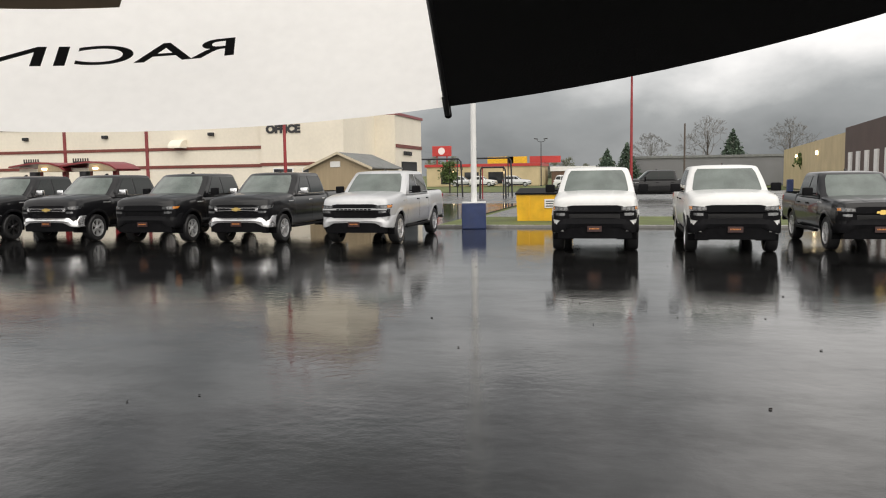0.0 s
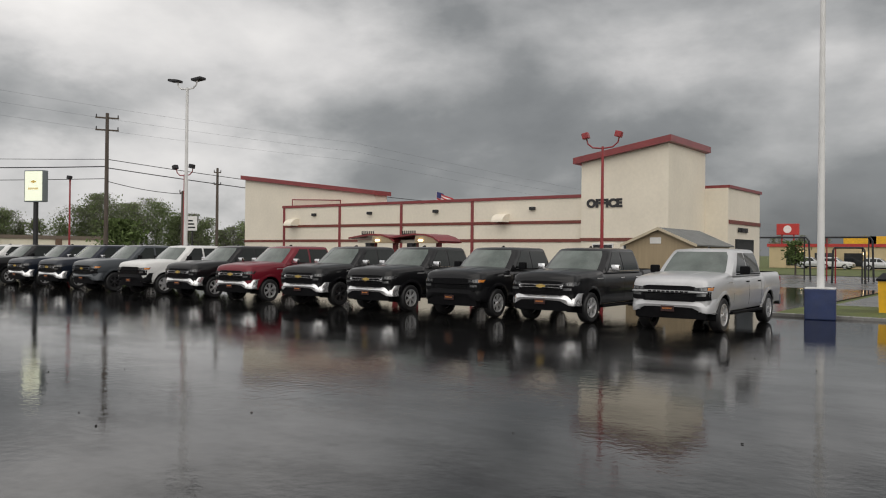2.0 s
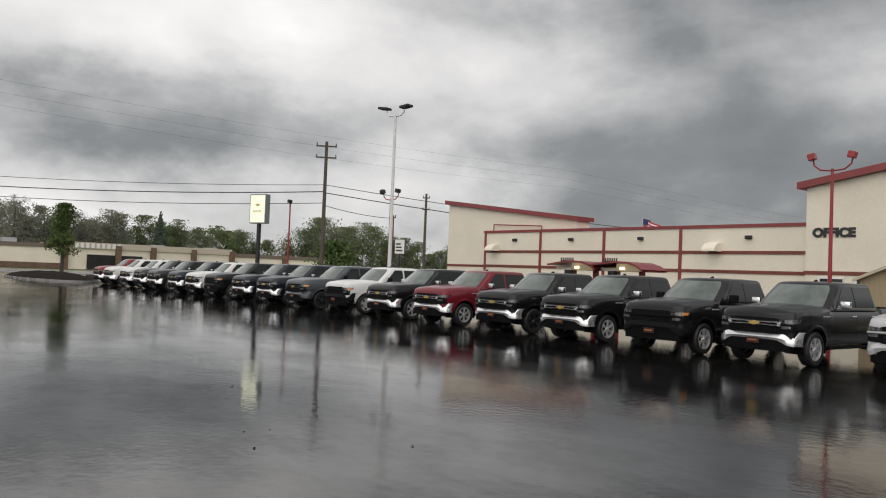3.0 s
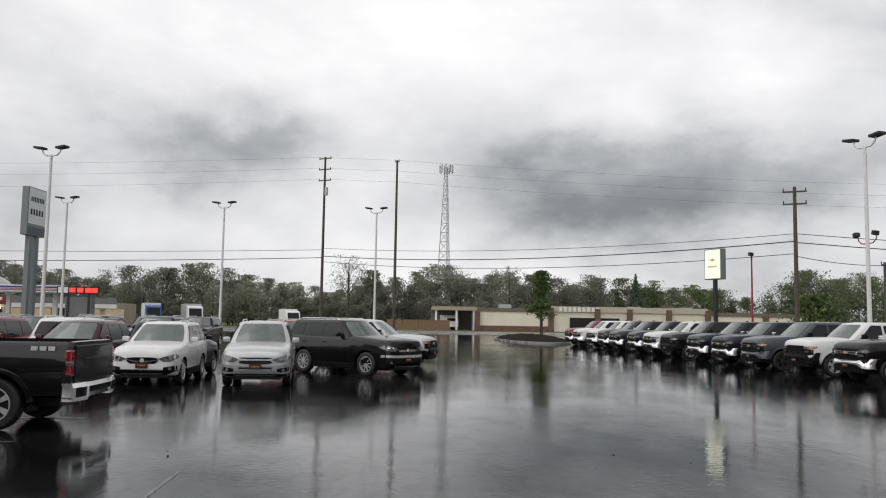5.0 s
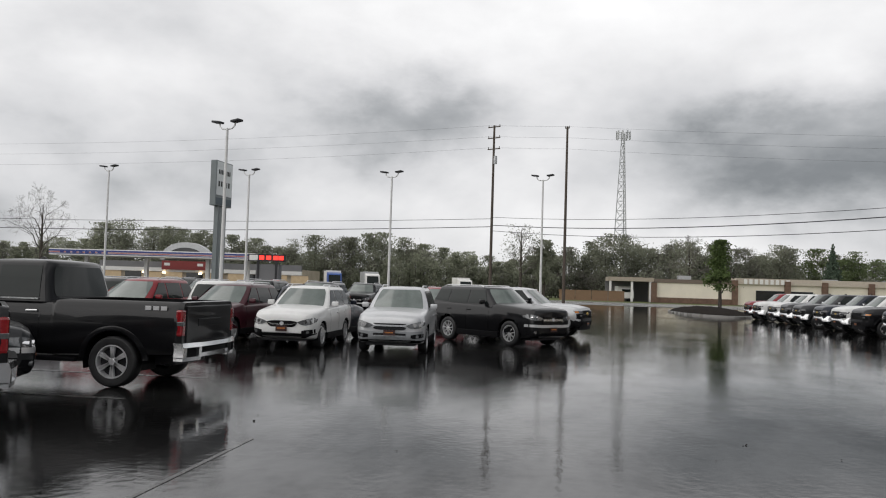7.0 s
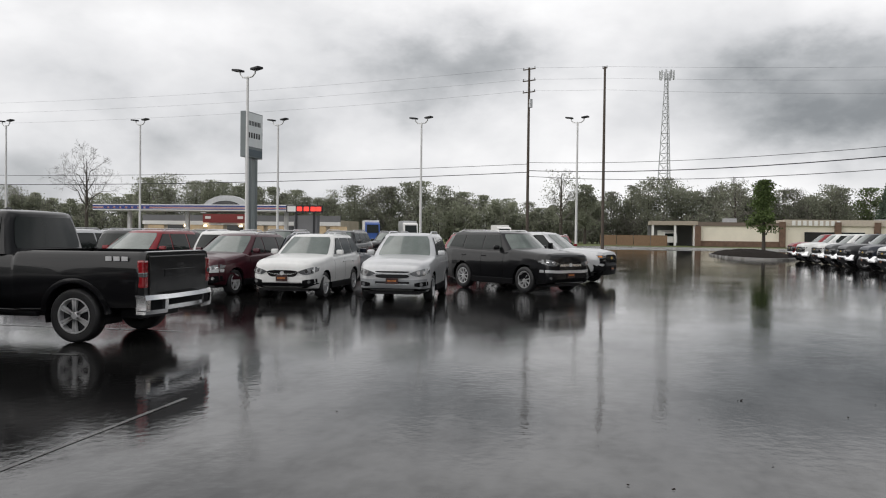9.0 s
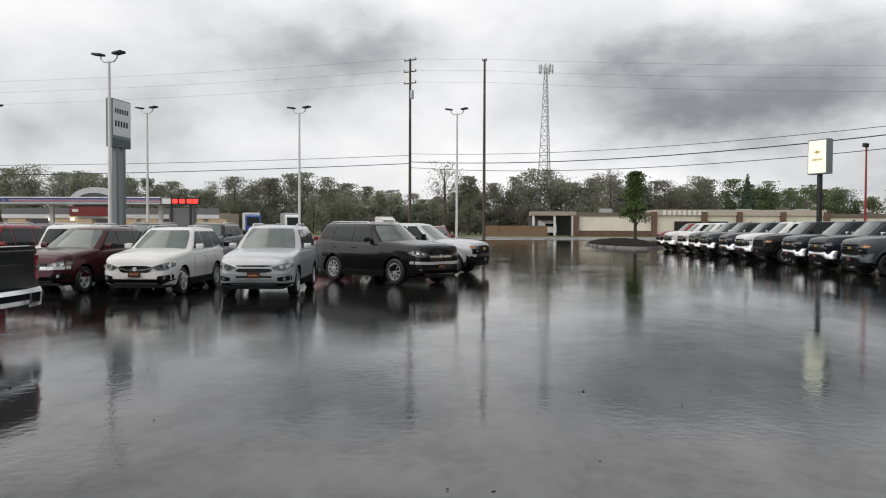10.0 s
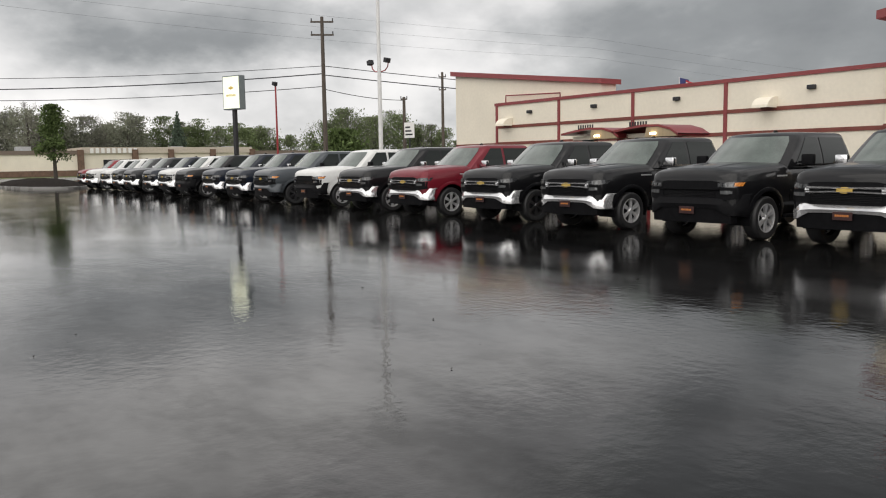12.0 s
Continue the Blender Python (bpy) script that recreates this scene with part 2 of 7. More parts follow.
GRASS_GROUND = material("wet_grass_ground", (0.085, 0.105, 0.025), 0.8, vary=0.35, scale=0.8, fine=14, bump=0.6, bump_scale=25)
GRASS_BLADE = material("grass_blades", (0.125, 0.15, 0.032), 0.6, vary=0.2, scale=0.7, island=0.4)
CONCRETE = material("wet_concrete", (0.22, 0.215, 0.205), 0.28, vary=0.15, scale=0.6, fine=11, rough_vary=0.16, bump=0.1)
FAR_ROAD = material("wet_far_road", (0.10, 0.10, 0.098), 0.28, vary=0.2, scale=0.2, fine=3, rough_vary=0.12, bump=0.05)
MULCH = material("dark_mulch", (0.014, 0.011, 0.009), 0.95, spec=0.08, vary=0.4, scale=3, fine=40, bump=0.8, bump_scale=30)
BARK = material("bark", (0.06, 0.05, 0.042), 0.9, vary=0.3, scale=4, bump=0.4, stretch=(4, 4, 1))
LEAF = material("spring_leaf", (0.10, 0.14, 0.05), 0.7, spec=0.15, vary=0.25, scale=0.25, island=0.45, translucent=0.25)
LEAF_DARK = material("evergreen_leaf", (0.075, 0.105, 0.075), 0.75, spec=0.1, vary=0.25, scale=0.3, island=0.4)
# far leaves: rain haze is put into the colour, paler than real foliage
WOOD_HAZE = material("hazed_wood_leaf", (0.27, 0.285, 0.215), 0.85, spec=0.1, translucent=0.5, vary=0.3, scale=0.045, fine=0.15, island=0.1)
WOOD_GREEN_HAZE = material("hazed_green_leaf", (0.18, 0.225, 0.11), 0.85, spec=0.1, translucent=0.5, vary=0.28, scale=0.06, fine=0.2, island=0.1)
TWIG = material("bare_twigs", (0.15, 0.14, 0.13), 0.9, spec=0.1, vary=0.25, scale=0.4, island=0.2)
SHINGLE = material("grey_shingle", (0.15, 0.155, 0.15), 0.6, vary=0.2, scale=3, bump=0.3)
SHED_WALL = material("tan_shed_board", (0.34, 0.265, 0.165), 0.65, vary=0.08, scale=1.5, stretch=(8, 8, 0.7))
WHITE = material("white_paint", (0.74, 0.73, 0.71), 0.45, vary=0.05)
BROWN = material("brown_cladding", (0.075, 0.045, 0.038), 0.6, vary=0.15, scale=1)
TAN = material("tan_block", (0.50, 0.40, 0.24), 0.75, vary=0.1, scale=0.6, bump=0.1)
GREY_WALL = material("grey_wall", (0.16, 0.16, 0.165), 0.7, vary=0.1, scale=0.4)
BRICK = material("dark_brick", (0.14, 0.085, 0.06), 0.8, vary=0.2, scale=2)
STRIPE_BLUE = material("blue_fascia", (0.03, 0.05, 0.22), 0.4, vary=0.08)
STRIPE_RED = material("red_fascia", (0.42, 0.03, 0.025), 0.4, vary=0.08)
LED = material("led_red", (0.05, 0.0, 0.0), 0.4, vary=0.0, emit=(1.0, 0.03, 0.02), emit_strength=2.2)
LED_YELLOW = material("led_yellow", (0.05, 0.04, 0.0), 0.4, vary=0.0, emit=(1.0, 0.5, 0.03), emit_strength=1.8)
LAMP_GLOW = material("lamp_glow", (0.9, 0.85, 0.7), 0.4, vary=0.0, emit=(1.0, 0.78, 0.45), emit_strength=5.0)
SIGN_GLOW = material("lit_sign_face", (0.7, 0.7, 0.6), 0.35, vary=0.04, emit=(0.9, 1.0, 0.75), emit_strength=0.5)
SHOP_GLOW = material("shop_window_lit", (0.12, 0.10, 0.07), 0.2, vary=0.4, scale=1.2, emit=(1.0, 0.72, 0.4), emit_strength=0.22)
DARK_GLASS = material("dark_shop_glass", (0.02, 0.022, 0.025), 0.06, vary=0.2, scale=1)
FABRIC_WHITE = material("white_umbrella_cloth", (0.95, 0.93, 0.90), 0.75, vary=0.03, scale=5, bump=0.05, bump_scale=300, translucent=0.78)
FABRIC_BLACK = material("black_umbrella_cloth", (0.006, 0.006, 0.007), 0.7, vary=0.1, bump=0.05, bump_scale=300)
INK = material("dark_print", (0.03, 0.03, 0.032), 0.7, vary=0.1)
SIGN_GREY = material("sign_grey", (0.16, 0.185, 0.19), 0.35, vary=0.06, scale=1)
SIGN_FACE = material("sign_face", (0.74, 0.77, 0.77), 0.3, vary=0.05, scale=1)
FLAG_RED = material("flag_red", (0.45, 0.04, 0.05), 0.8, vary=0.1)
FLAG_BLUE = material("flag_blue", (0.03, 0.04, 0.14), 0.8, vary=0.1)
LINE_WHITE = material("worn_line_paint", (0.06, 0.06, 0.058), 0.3, vary=0.3, scale=2, fine=25, rough_vary=0.15)


# ---- mesh helpers ----
def mesh_of(name, bm, mat, smooth=False):
    me = bpy.data.meshes.new(name)
    bmesh.ops.recalc_face_normals(bm, faces=bm.faces)
    bm.to_mesh(me)
    bm.free()
    for m in mat if isinstance(mat, (list, tuple)) else [mat]:
        me.materials.append(m)
    if smooth:
        me.polygons.foreach_set("use_smooth", [True] * len(me.polygons))
        me.set_sharp_from_angle(angle=radians(38))
    return me


def part(name, bm, mat, parent=None, label="", smooth=False, at=None):
    me = bm if isinstance(bm, bpy.types.Mesh) else mesh_of(name, bm, mat, smooth)
    ob = new(name, me)
    ob.parent = parent
    if at is not None:
        ob.matrix_basis = at
    if label:
        tagged(ob, label)
    return ob


def thing(name, m, label, category, group="", kind=""):
    ob = new(name)
    ob.empty_display_size = 0.2
    ob.matrix_basis = m
    return tagged(ob, label, category, group, kind)


def box(bm, x0, x1, y0, y1, z0, z1, bevel=0.0, m=None):
    r = bmesh.ops.create_cube(bm, size=1.0)
    vs = r["verts"]
    mat = Matrix.Translation(((x0 + x1) / 2, (y0 + y1) / 2, (z0 + z1) / 2)) @ Matrix.Diagonal((x1 - x0, y1 - y0, z1 - z0, 1))
    bmesh.ops.transform(bm, matrix=mat, verts=vs)
    if bevel:
        es = list({e for v in vs for e in v.link_edges})
        out = bmesh.ops.bevel(bm, geom=es, offset=bevel, segments=2, affect="EDGES", profile=0.6)
        vs = [v for v in out["verts"]] + [v for v in vs if v.is_valid]
        vs = list(set(vs))
    if m is not None:
        bmesh.ops.transform(bm, matrix=m, verts=vs)
    return bm


def rod(bm, p, q, r0, r1=None, n=10, caps=True):
    p, q = Vector(p), Vector(q)
    r1 = r0 if r1 is None else r1
    d = q - p
    out = bmesh.ops.create_cone(bm, cap_ends=caps, segments=n, radius1=r0, radius2=r1, depth=d.length)
    m = Matrix.Translation((p + q) / 2) @ d.to_track_quat("Z", "Y").to_matrix().to_4x4()
    bmesh.ops.transform(bm, matrix=m, verts=out["verts"])
    return bm


def tube(bm, pts, r, n=8):
    """One round bar swept along a line of points."""
    P = [Vector(p) for p in pts]
    rings, side = [], None
    for k, p in enumerate(P):
        d = (P[min(k + 1, len(P) - 1)] - P[max(k - 1, 0)]).normalized()
        if side is None:
            side = d.orthogonal().normalized()
        side = (side - d * side.dot(d)).normalized()
        up = d.cross(side)
        rings.append([bm.verts.new(p + (side * math.cos(a) + up * math.sin(a)) * r) for a in [2 * math.pi * q / n for q in range(n)]])
    for a, b in zip(rings, rings[1:]):
        for q in range(n):
            bm.faces.new((a[q], a[(q + 1) % n], b[(q + 1) % n], b[q]))
    bm.faces.new(rings[0][::-1])
    bm.faces.new(rings[-1])
    return bm


def poly(bm, pts, thick=0.0, direction=(0, 0, 1)):
    """A flat polygon, or a slab of it."""
    vs = [bm.verts.new(p) for p in pts]
    f = bm.faces.new(vs)
    if thick:
        ex = bmesh.ops.extrude_face_region(bm, geom=[f])
        up = [g for g in ex["geom"] if isinstance(g, bmesh.types.BMVert)]
        bmesh.ops.translate(bm, verts=up, vec=Vector(direction) * thick)
    return bm


def grid(bm, rows):
    """Joins rows of points into quads."""
    vs = [[bm.verts.new(p) for p in row] for row in rows]
    for a, b in zip(vs, vs[1:]):
        for i in range(len(a) - 1):
            bm.faces.new((a[i], a[i + 1], b[i + 1], b[i]))
    return vs


def lathe(bm, profile, n=28, axis="X"):
    """Turns (radius, along) points about an axis."""
    rings = []
    for r, a in profile:
        ring = []
        for k in range(n):
            c, s = math.cos(2 * math.pi * k / n) * r, math.sin(2 * math.pi * k / n) * r
            ring.append(bm.verts.new((a, c, s) if axis == "X" else (c, s, a)))
        rings.append(ring)
    for a, b in zip(rings, rings[1:]):
        for k in range(n):
            bm.faces.new((a[k], a[(k + 1) % n], b[(k + 1) % n], b[k]))
    return rings


def B():
    return bmesh.new()


def interp(table, y, col):
    """Smooth value of a column of a station table at y."""
    if y <= table[0][0]:
        return table[0][col]
    for a, b in zip(table, table[1:]):
        if y <= b[0]:
            k = (y - a[0]) / (b[0] - a[0])
            return a[col] + (b[col] - a[col]) * k
    return table[-1][col]

# ---- vehicles ----
MESHES = {}


def cached(key, make):
    if key not in MESHES:
        MESHES[key] = make()
    return MESHES[key]


SIDE = [(0.0, 0.935), (0.12, 0.972), (0.3, 0.985), (0.55, 1.0), (0.75, 0.992), (0.9, 0.972), (1.0, 0.95)]


def body_mesh(spec, mat):
    T, wheels, ra = spec["T"], (0.0, spec["wb"]), spec["arch"]
    rw = spec["r"]
    y0, y1 = T[0][0], T[-1][0]
    ys = sorted({round(y0 + (y1 - y0) * k / 84, 3) for k in range(85)} | {r[0] for r in T})
    bed = spec.get("bed")
    bm, rows = B(), []
    for y in ys:
        hw, zt, zb = interp(T, y, 1), interp(T, y, 2), interp(T, y, 3)
        zs = zt - 0.075
        half = [(0.0, zb), (hw * 0.5, zb), (hw * 0.86, zb)]
        for k in range(12):
            t = k / 11
            half.append((hw * interp(SIDE, t, 1), zb + 0.03 + (zs - zb - 0.03) * t))
        crown = interp(T, y, 4) if len(T[0]) > 4 else 0.02
        half += [(hw * 0.928, zt - 0.03), (hw * 0.88, zt - 0.004), (hw * 0.80, zt + crown * 0.35), (hw * 0.4, zt + crown * 0.85), (0.0, zt + crown)]
        rows.append([(x, y, z) for x, z in half] + [(-x, y, z) for x, z in half[-2:0:-1]])
    n = len(rows[0])

    def inside(x, y, z, grow=0.0):
        return abs(x) > 0.42 and any((y - w) ** 2 + (z - rw) ** 2 < (ra + grow) ** 2 for w in wheels)

    def snap(x, y, z):
        if inside(x, y, z):
            for w in wheels:
                d = math.hypot(y - w, z - rw)
                if d < ra and z < rw + 0.04:
                    reach = math.sqrt(max(ra * ra - (z - rw) ** 2, 0.0))
                    return (x, w + (reach if y > w else -reach), z)
                if d < ra:
                    k = ra / max(d, 1e-4)
                    return (x, w + (y - w) * k, rw + (z - rw) * k)
        return (x, y, z)

    vs = [[bm.verts.new(snap(*p)) for p in row] for row in rows]
    for j in range(len(rows) - 1):
        for i in range(n):
            k = (i + 1) % n
            c = [sum(p[a] for p in (rows[j][i], rows[j][k], rows[j + 1][i], rows[j + 1][k])) / 4 for a in range(3)]
            if inside(*c):
                continue
            if bed and bed[0] < c[1] < bed[1] and abs(c[0]) < 0.86 and c[2] > 1.2:
                continue
            quad = (vs[j][i], vs[j][k], vs[j + 1][k], vs[j + 1][i])
            try:
                bm.faces.new(quad)
            except ValueError:
                pass
    bm.faces.new(vs[0])
    bm.faces.new(vs[-1][::-1])
    bmesh.ops.remove_doubles(bm, verts=bm.verts, dist=0.0005)
    loose = [v for v in bm.verts if not v.link_faces]
    bmesh.ops.delete(bm, geom=loose, context="VERTS")
    return mesh_of("body", bm, mat, True)


def cab_at(c, t):
    """Front edge, rear edge, half width and height of the greenhouse at level t (0 belt, 1 roof)."""
    k = t ** 1.0
    bulge = 0.02 * math.sin(math.pi * t)
    return (c["yf0"] + (c["yf1"] - c["yf0"]) * k, c["yr0"] + (c["yr1"] - c["yr0"]) * k, c["h0"] + (c["h1"] - c["h0"]) * k + bulge, c["z0"] + (c["z1"] - c["z0"]) * t)


def cab_ring(c, yf, yr, h, z):
    bow, rbow = c.get("bow", 0.16), c.get("rbow", 0.06)
    pts = [(s * h * 0.9, yf + bow * s * s, z) for s in [k / 5 for k in range(-5, 6)]]
    pts += [(h * 0.985, yf + bow + 0.07, z), (h, yf + bow + 0.16, z), (h, (yf + yr) / 2, z), (h, yr - rbow - 0.14, z), (h * 0.985, yr - rbow - 0.06, z)]
    pts += [(s * h * 0.9, yr - rbow * s * s, z) for s in [k / 4 for k in range(4, -5, -1)]]
    pts += [(-h * 0.985, yr - rbow - 0.06, z), (-h, yr - rbow - 0.14, z), (-h, (yf + yr) / 2, z), (-h, yf + bow + 0.16, z), (-h * 0.985, yf + bow + 0.07, z)]
    return pts


def cab_mesh(c, mat):
    bm, rings = B(), []
    levels = [0.0, 0.2, 0.4, 0.6, 0.8, 0.92]
    for t in levels:
        rings.append(cab_ring(c, *cab_at(c, t)))
    yf, yr, h, z = cab_at(c, 0.98)
    rings.append(cab_ring(c, yf + 0.03, yr - 0.02, h - 0.02, z))
    yf, yr, h, z = cab_at(c, 1.0)
    rings.append(cab_ring(c, yf + 0.12, yr - 0.07, h - 0.09, z + 0.006))
    rings.append(cab_ring(c, yf + 0.35, yr - 0.3, h - 0.34, z + 0.028))
    vs = [[bm.verts.new(p) for p in r] for r in rings]
    n = len(vs[0])
    for a, b in zip(vs, vs[1:]):
        for i in range(n):
            bm.faces.new((a[i], a[(i + 1) % n], b[(i + 1) % n], b[i]))
    bm.faces.new(vs[-1])
    return mesh_of("cab", bm, mat, True)


def screen_mesh(c, rear, mat):
    """Windscreen or rear window, lying 8 mm proud of the cab."""
    bm, rows = B(), []
    bow, rbow = c.get("bow", 0.16), c.get("rbow", 0.06)
    lo, hi = c.get("rglass", (0.12, 0.86)) if rear else (0.03, 0.9)
    for off in (0.008, -0.004):
        rows = []
        for k in range(7):
            t = lo + (hi - lo) * k / 6
            yf, yr, h, z = cab_at(c, t)
            w = 0.93 - (0.05 if k in (0, 6) else 0)
            row = []
            for s in [q / 5 * w for q in range(-5, 6)]:
                y = yr - rbow * s * s + off if rear else yf + bow * s * s - off
                row.append((s * h * 0.9, y, z + off * 0.5))
            rows.append(row)
        grid(bm, rows)
    return mesh_of("rear_window" if rear else "windshield", bm, mat, True)


def side_glass(c, corners, side, mat):
    bm = B()

    def at(y, t, off):
        _, _, h, z = cab_at(c, t)
        return (side * (h + off), y, z)

    (ya, ta), (yb, tb), (yc, tc), (yd, td) = corners
    for off in (0.008, -0.006):
        rows = []
        for k in range(9):
            u = k / 8
            y0, y1 = ya + (yd - ya) * u, yb + (yc - yb) * u
            t0, t1 = ta + (td - ta) * u, tb + (tc - tb) * u
            rows.append([at(y0 + (y1 - y0) * q / 6, t0 + (t1 - t0) * q / 6, off) for q in range(7)])
        grid(bm, rows)
    return mesh_of("side_window", bm, mat)


def strip(bm, x0, x1, z0, z1, y, depth, curve=0.1, n=10, lean=0.0, power=2.6):
    """A slab across the nose, bowed back towards its ends."""
    rows = [[], [], [], [], []]
    for k in range(n + 1):
        x = x0 + (x1 - x0) * k / n
        yy = y + curve * abs(x) ** power
        for row, (dy, z) in zip(rows, ((0, z0), (lean, z1), (lean + depth, z1), (depth, z0), (0, z0))):
            row.append((x, yy + dy, z))
    vs = grid(bm, rows[:4])
    for i in range(n):
        bm.faces.new((vs[3][i], vs[3][i + 1], vs[0][i + 1], vs[0][i]))
    bm.faces.new([r[0] for r in vs])
    bm.faces.new([r[-1] for r in vs][::-1])
    return bm


def nose_y(T, x, z):
    """Where the front of a body of stations T is met, going back along y at (x, z)."""
    def within(y):
        hw, zt, zb, crown = interp(T, y, 1), interp(T, y, 2), interp(T, y, 3), interp(T, y, 4)
        zs, a = zt - 0.075, abs(x)
        if z < zb:
            return False
        if z <= zs:
            return a <= hw * interp(SIDE, (z - zb) / max(zs - zb, 0.01), 1)
        if z <= zt:
            return a <= hw * (0.95 - 0.07 * (z - zs) / 0.075)
        return z <= zt + crown * (1 - min(a / (hw * 0.88), 1.0) ** 2)
    y = T[0][0]
    while y < T[0][0] + 1.1 and not within(y):
        y += 0.02
    lo, hi = max(y - 0.02, T[0][0]), y
    for _ in range(6):
        mid = (lo + hi) / 2
        lo, hi = (lo, mid) if within(mid) else (mid, hi)
    return hi


def patch(bm, T, xs, lows, highs, off=0.012, n=10, m=4, back=0.03, bulge=0.0):
    """A shell lying on the nose of a body, between a lower and an upper edge, with its rim turned back."""
    lo, hi = list(zip(xs, lows)), list(zip(xs, highs))
    if lo[0][0] > lo[-1][0]:
        lo, hi = lo[::-1], hi[::-1]
    a, b = lo[0][0], lo[-1][0]
    rows = []
    for j in [0] + list(range(m + 1)) + [m]:
        row = []
        for i in [0] + list(range(n + 1)) + [n]:
            x = a + (b - a) * i / n
            z0, z1 = interp(lo, x, 1), interp(hi, x, 1)
            z = z0 + (z1 - z0) * j / m
            row.append([x, nose_y(T, x, z) - off - bulge * (math.sin(math.pi * j / m) - 0.7 * j / m), z])
        row[0][1] += back + off
        row[-1][1] += back + off
        rows.append(row)
    for row in (rows[0], rows[-1]):
        for p in row:
            p[1] += back + off
    grid(bm, [[tuple(p) for p in r] for r in rows])
    return bm


def wheel_meshes(r, width, rim_mat, style):
    k = r / 0.4

    def tyre():
        bm, w = B(), width / 2
        lathe(bm, [(0.255 * k, w * 0.85), (0.30 * k, w), (0.365 * k, w * 0.98), (0.392 * k, w * 0.8), (0.4 * k, w * 0.5), (0.4 * k, -w * 0.5), (0.392 * k, -w * 0.8), (0.365 * k, -w * 0.98), (0.255 * k, -w * 0.85)], 30)
        return mesh_of("tyre", bm, RUBBER, True)

    def rim():
        bm, w = B(), width / 2
        lathe(bm, [(0.262 * k, w * 0.82), (0.262 * k, w * 0.95), (0.245 * k, w * 0.95), (0.235 * k, w * 0.6), (0.235 * k, -w * 0.3)], 30)
        count, pair = {"five": (5, 0.0), "six": (6, 0.13), "many": (9, 0.0), "steel": (5, 0.0)}[style]
        wide = {"five": 0.034, "six": 0.017, "many": 0.014, "steel": 0.06}[style] * k
        for j in range(count):
            for da in ((-pair, pair) if pair else (0,)):
                a = 2 * math.pi * j / count
                m = Matrix.Rotation(a, 4, "X") @ Matrix.Translation((0, 0, 0.045 * k)) @ Matrix.Rotation(da, 4, "X")
                box(bm, w * 0.52, w * 0.86, -wide, wide, 0.0, 0.205 * k, m=m)
        lathe(bm, [(0.001, w * 0.93), (0.045 * k, w * 0.92), (0.06 * k, w * 0.8), (0.075 * k, w * 0.55)], 14)
        return mesh_of("rim", bm, rim_mat, True)

    # dark backing that fills the rim, standing in for shade behind the spokes
    def disc():
        bm = B()
        lathe(bm, [(0.001, width * 0.1), (0.236 * k, width * 0.1), (0.236 * k, 0)], 20)
        return mesh_of("brake_disc", bm, DARK_METAL)

    key = (r, width, rim_mat.name, style)
    return cached(("tyre", r, width), tyre), cached(("rim",) + key, rim), cached(("disc", r, width), disc)


def liner_mesh(r, ra, x0, x1):
    bm = B()
    rows = []
    for x in (x0, x1):
        rows.append([(x, math.cos(a) * ra, r + math.sin(a) * ra) for a in [math.radians(-14 + 208 * k / 18) for k in range(19)]])
    grid(bm, rows)
    bm.faces.new([bm.verts.new((x0, math.cos(a) * ra, r + math.sin(a) * ra)) for a in [math.radians(-14 + 208 * k / 18) for k in range(19)]])
    return mesh_of("wheel_arch", bm, PLASTIC)


def add_wheels(root, spec, rim_mat, style):
    r, tr = spec["r"], spec["track"]
    ty, ri, di = wheel_meshes(r, spec["tw"], rim_mat, style)
    for y in (0.0, spec["wb"]):
        for s in (1, -1):
            w = new("wheel")
            w.parent = root
            w.matrix_basis = pose(s * tr, y, r, 0, 0, 0 if s > 0 else 180)
            part("tyre", ty, None, w)
            part("rim", ri, None, w)
            part("brake_disc", di, None, w)
        for s in (1, -1):
            me = cached(("liner", spec["name"], s), lambda: liner_mesh(r, spec["arch"] + 0.004, s * 0.5, s * (interp(spec["T"], 0.0, 1) * 0.955)))
            part("wheel_arch", me, None, root, at=pose(0, y, 0))


def bars_text(bm, x0, x1, y, z0, z1, n, curve=0.0):
    """Unreadable lettering: a row of little upright bars."""
    step = (x1 - x0) / n
    for k in range(n):
        x = x0 + step * k
        yy = y + curve * abs(x) ** 2.6
        box(bm, x, x + step * 0.62, yy - 0.006, yy, z0, z1)
    return bm


TRUCK = dict(name="pickup", wb=3.745, r=0.405, arch=0.495, track=0.865, tw=0.27, bed=(3.42, 4.82),
             T=[(-0.93, 0.80, 1.13, 0.50, 0.02), (-0.90, 0.89, 1.19, 0.46, 0.04), (-0.84, 0.935, 1.24, 0.45, 0.055), (-0.74, 0.965, 1.27, 0.45, 0.065), (-0.55, 0.99, 1.298, 0.45, 0.07), (-0.2, 1.008, 1.328, 0.45, 0.07), (0.3, 1.015, 1.365, 0.46, 0.06), (0.62, 1.01, 1.375, 0.46, 0.045),
                (0.8, 1.005, 1.32, 0.46, 0.02), (3.26, 1.005, 1.32, 0.46, 0.02), (3.32, 1.015, 1.37, 0.47, 0.005), (4.8, 1.015, 1.375, 0.52, 0.005), (4.88, 0.99, 1.365, 0.58, 0.0)],
             cab=dict(yf0=0.44, yf1=1.19, yr0=3.25, yr1=3.06, z0=1.305, z1=1.965, h0=0.955, h1=0.775, bow=0.19))
LONGBED = dict(TRUCK, name="longbed", bed=(2.86, 4.82), cab=dict(TRUCK["cab"], yr0=2.66, yr1=2.52))
LONGBED["T"] = [r if r[0] not in (3.26, 3.32) else (2.68 if r[0] == 3.26 else 2.74, *r[1:]) for r in TRUCK["T"]]
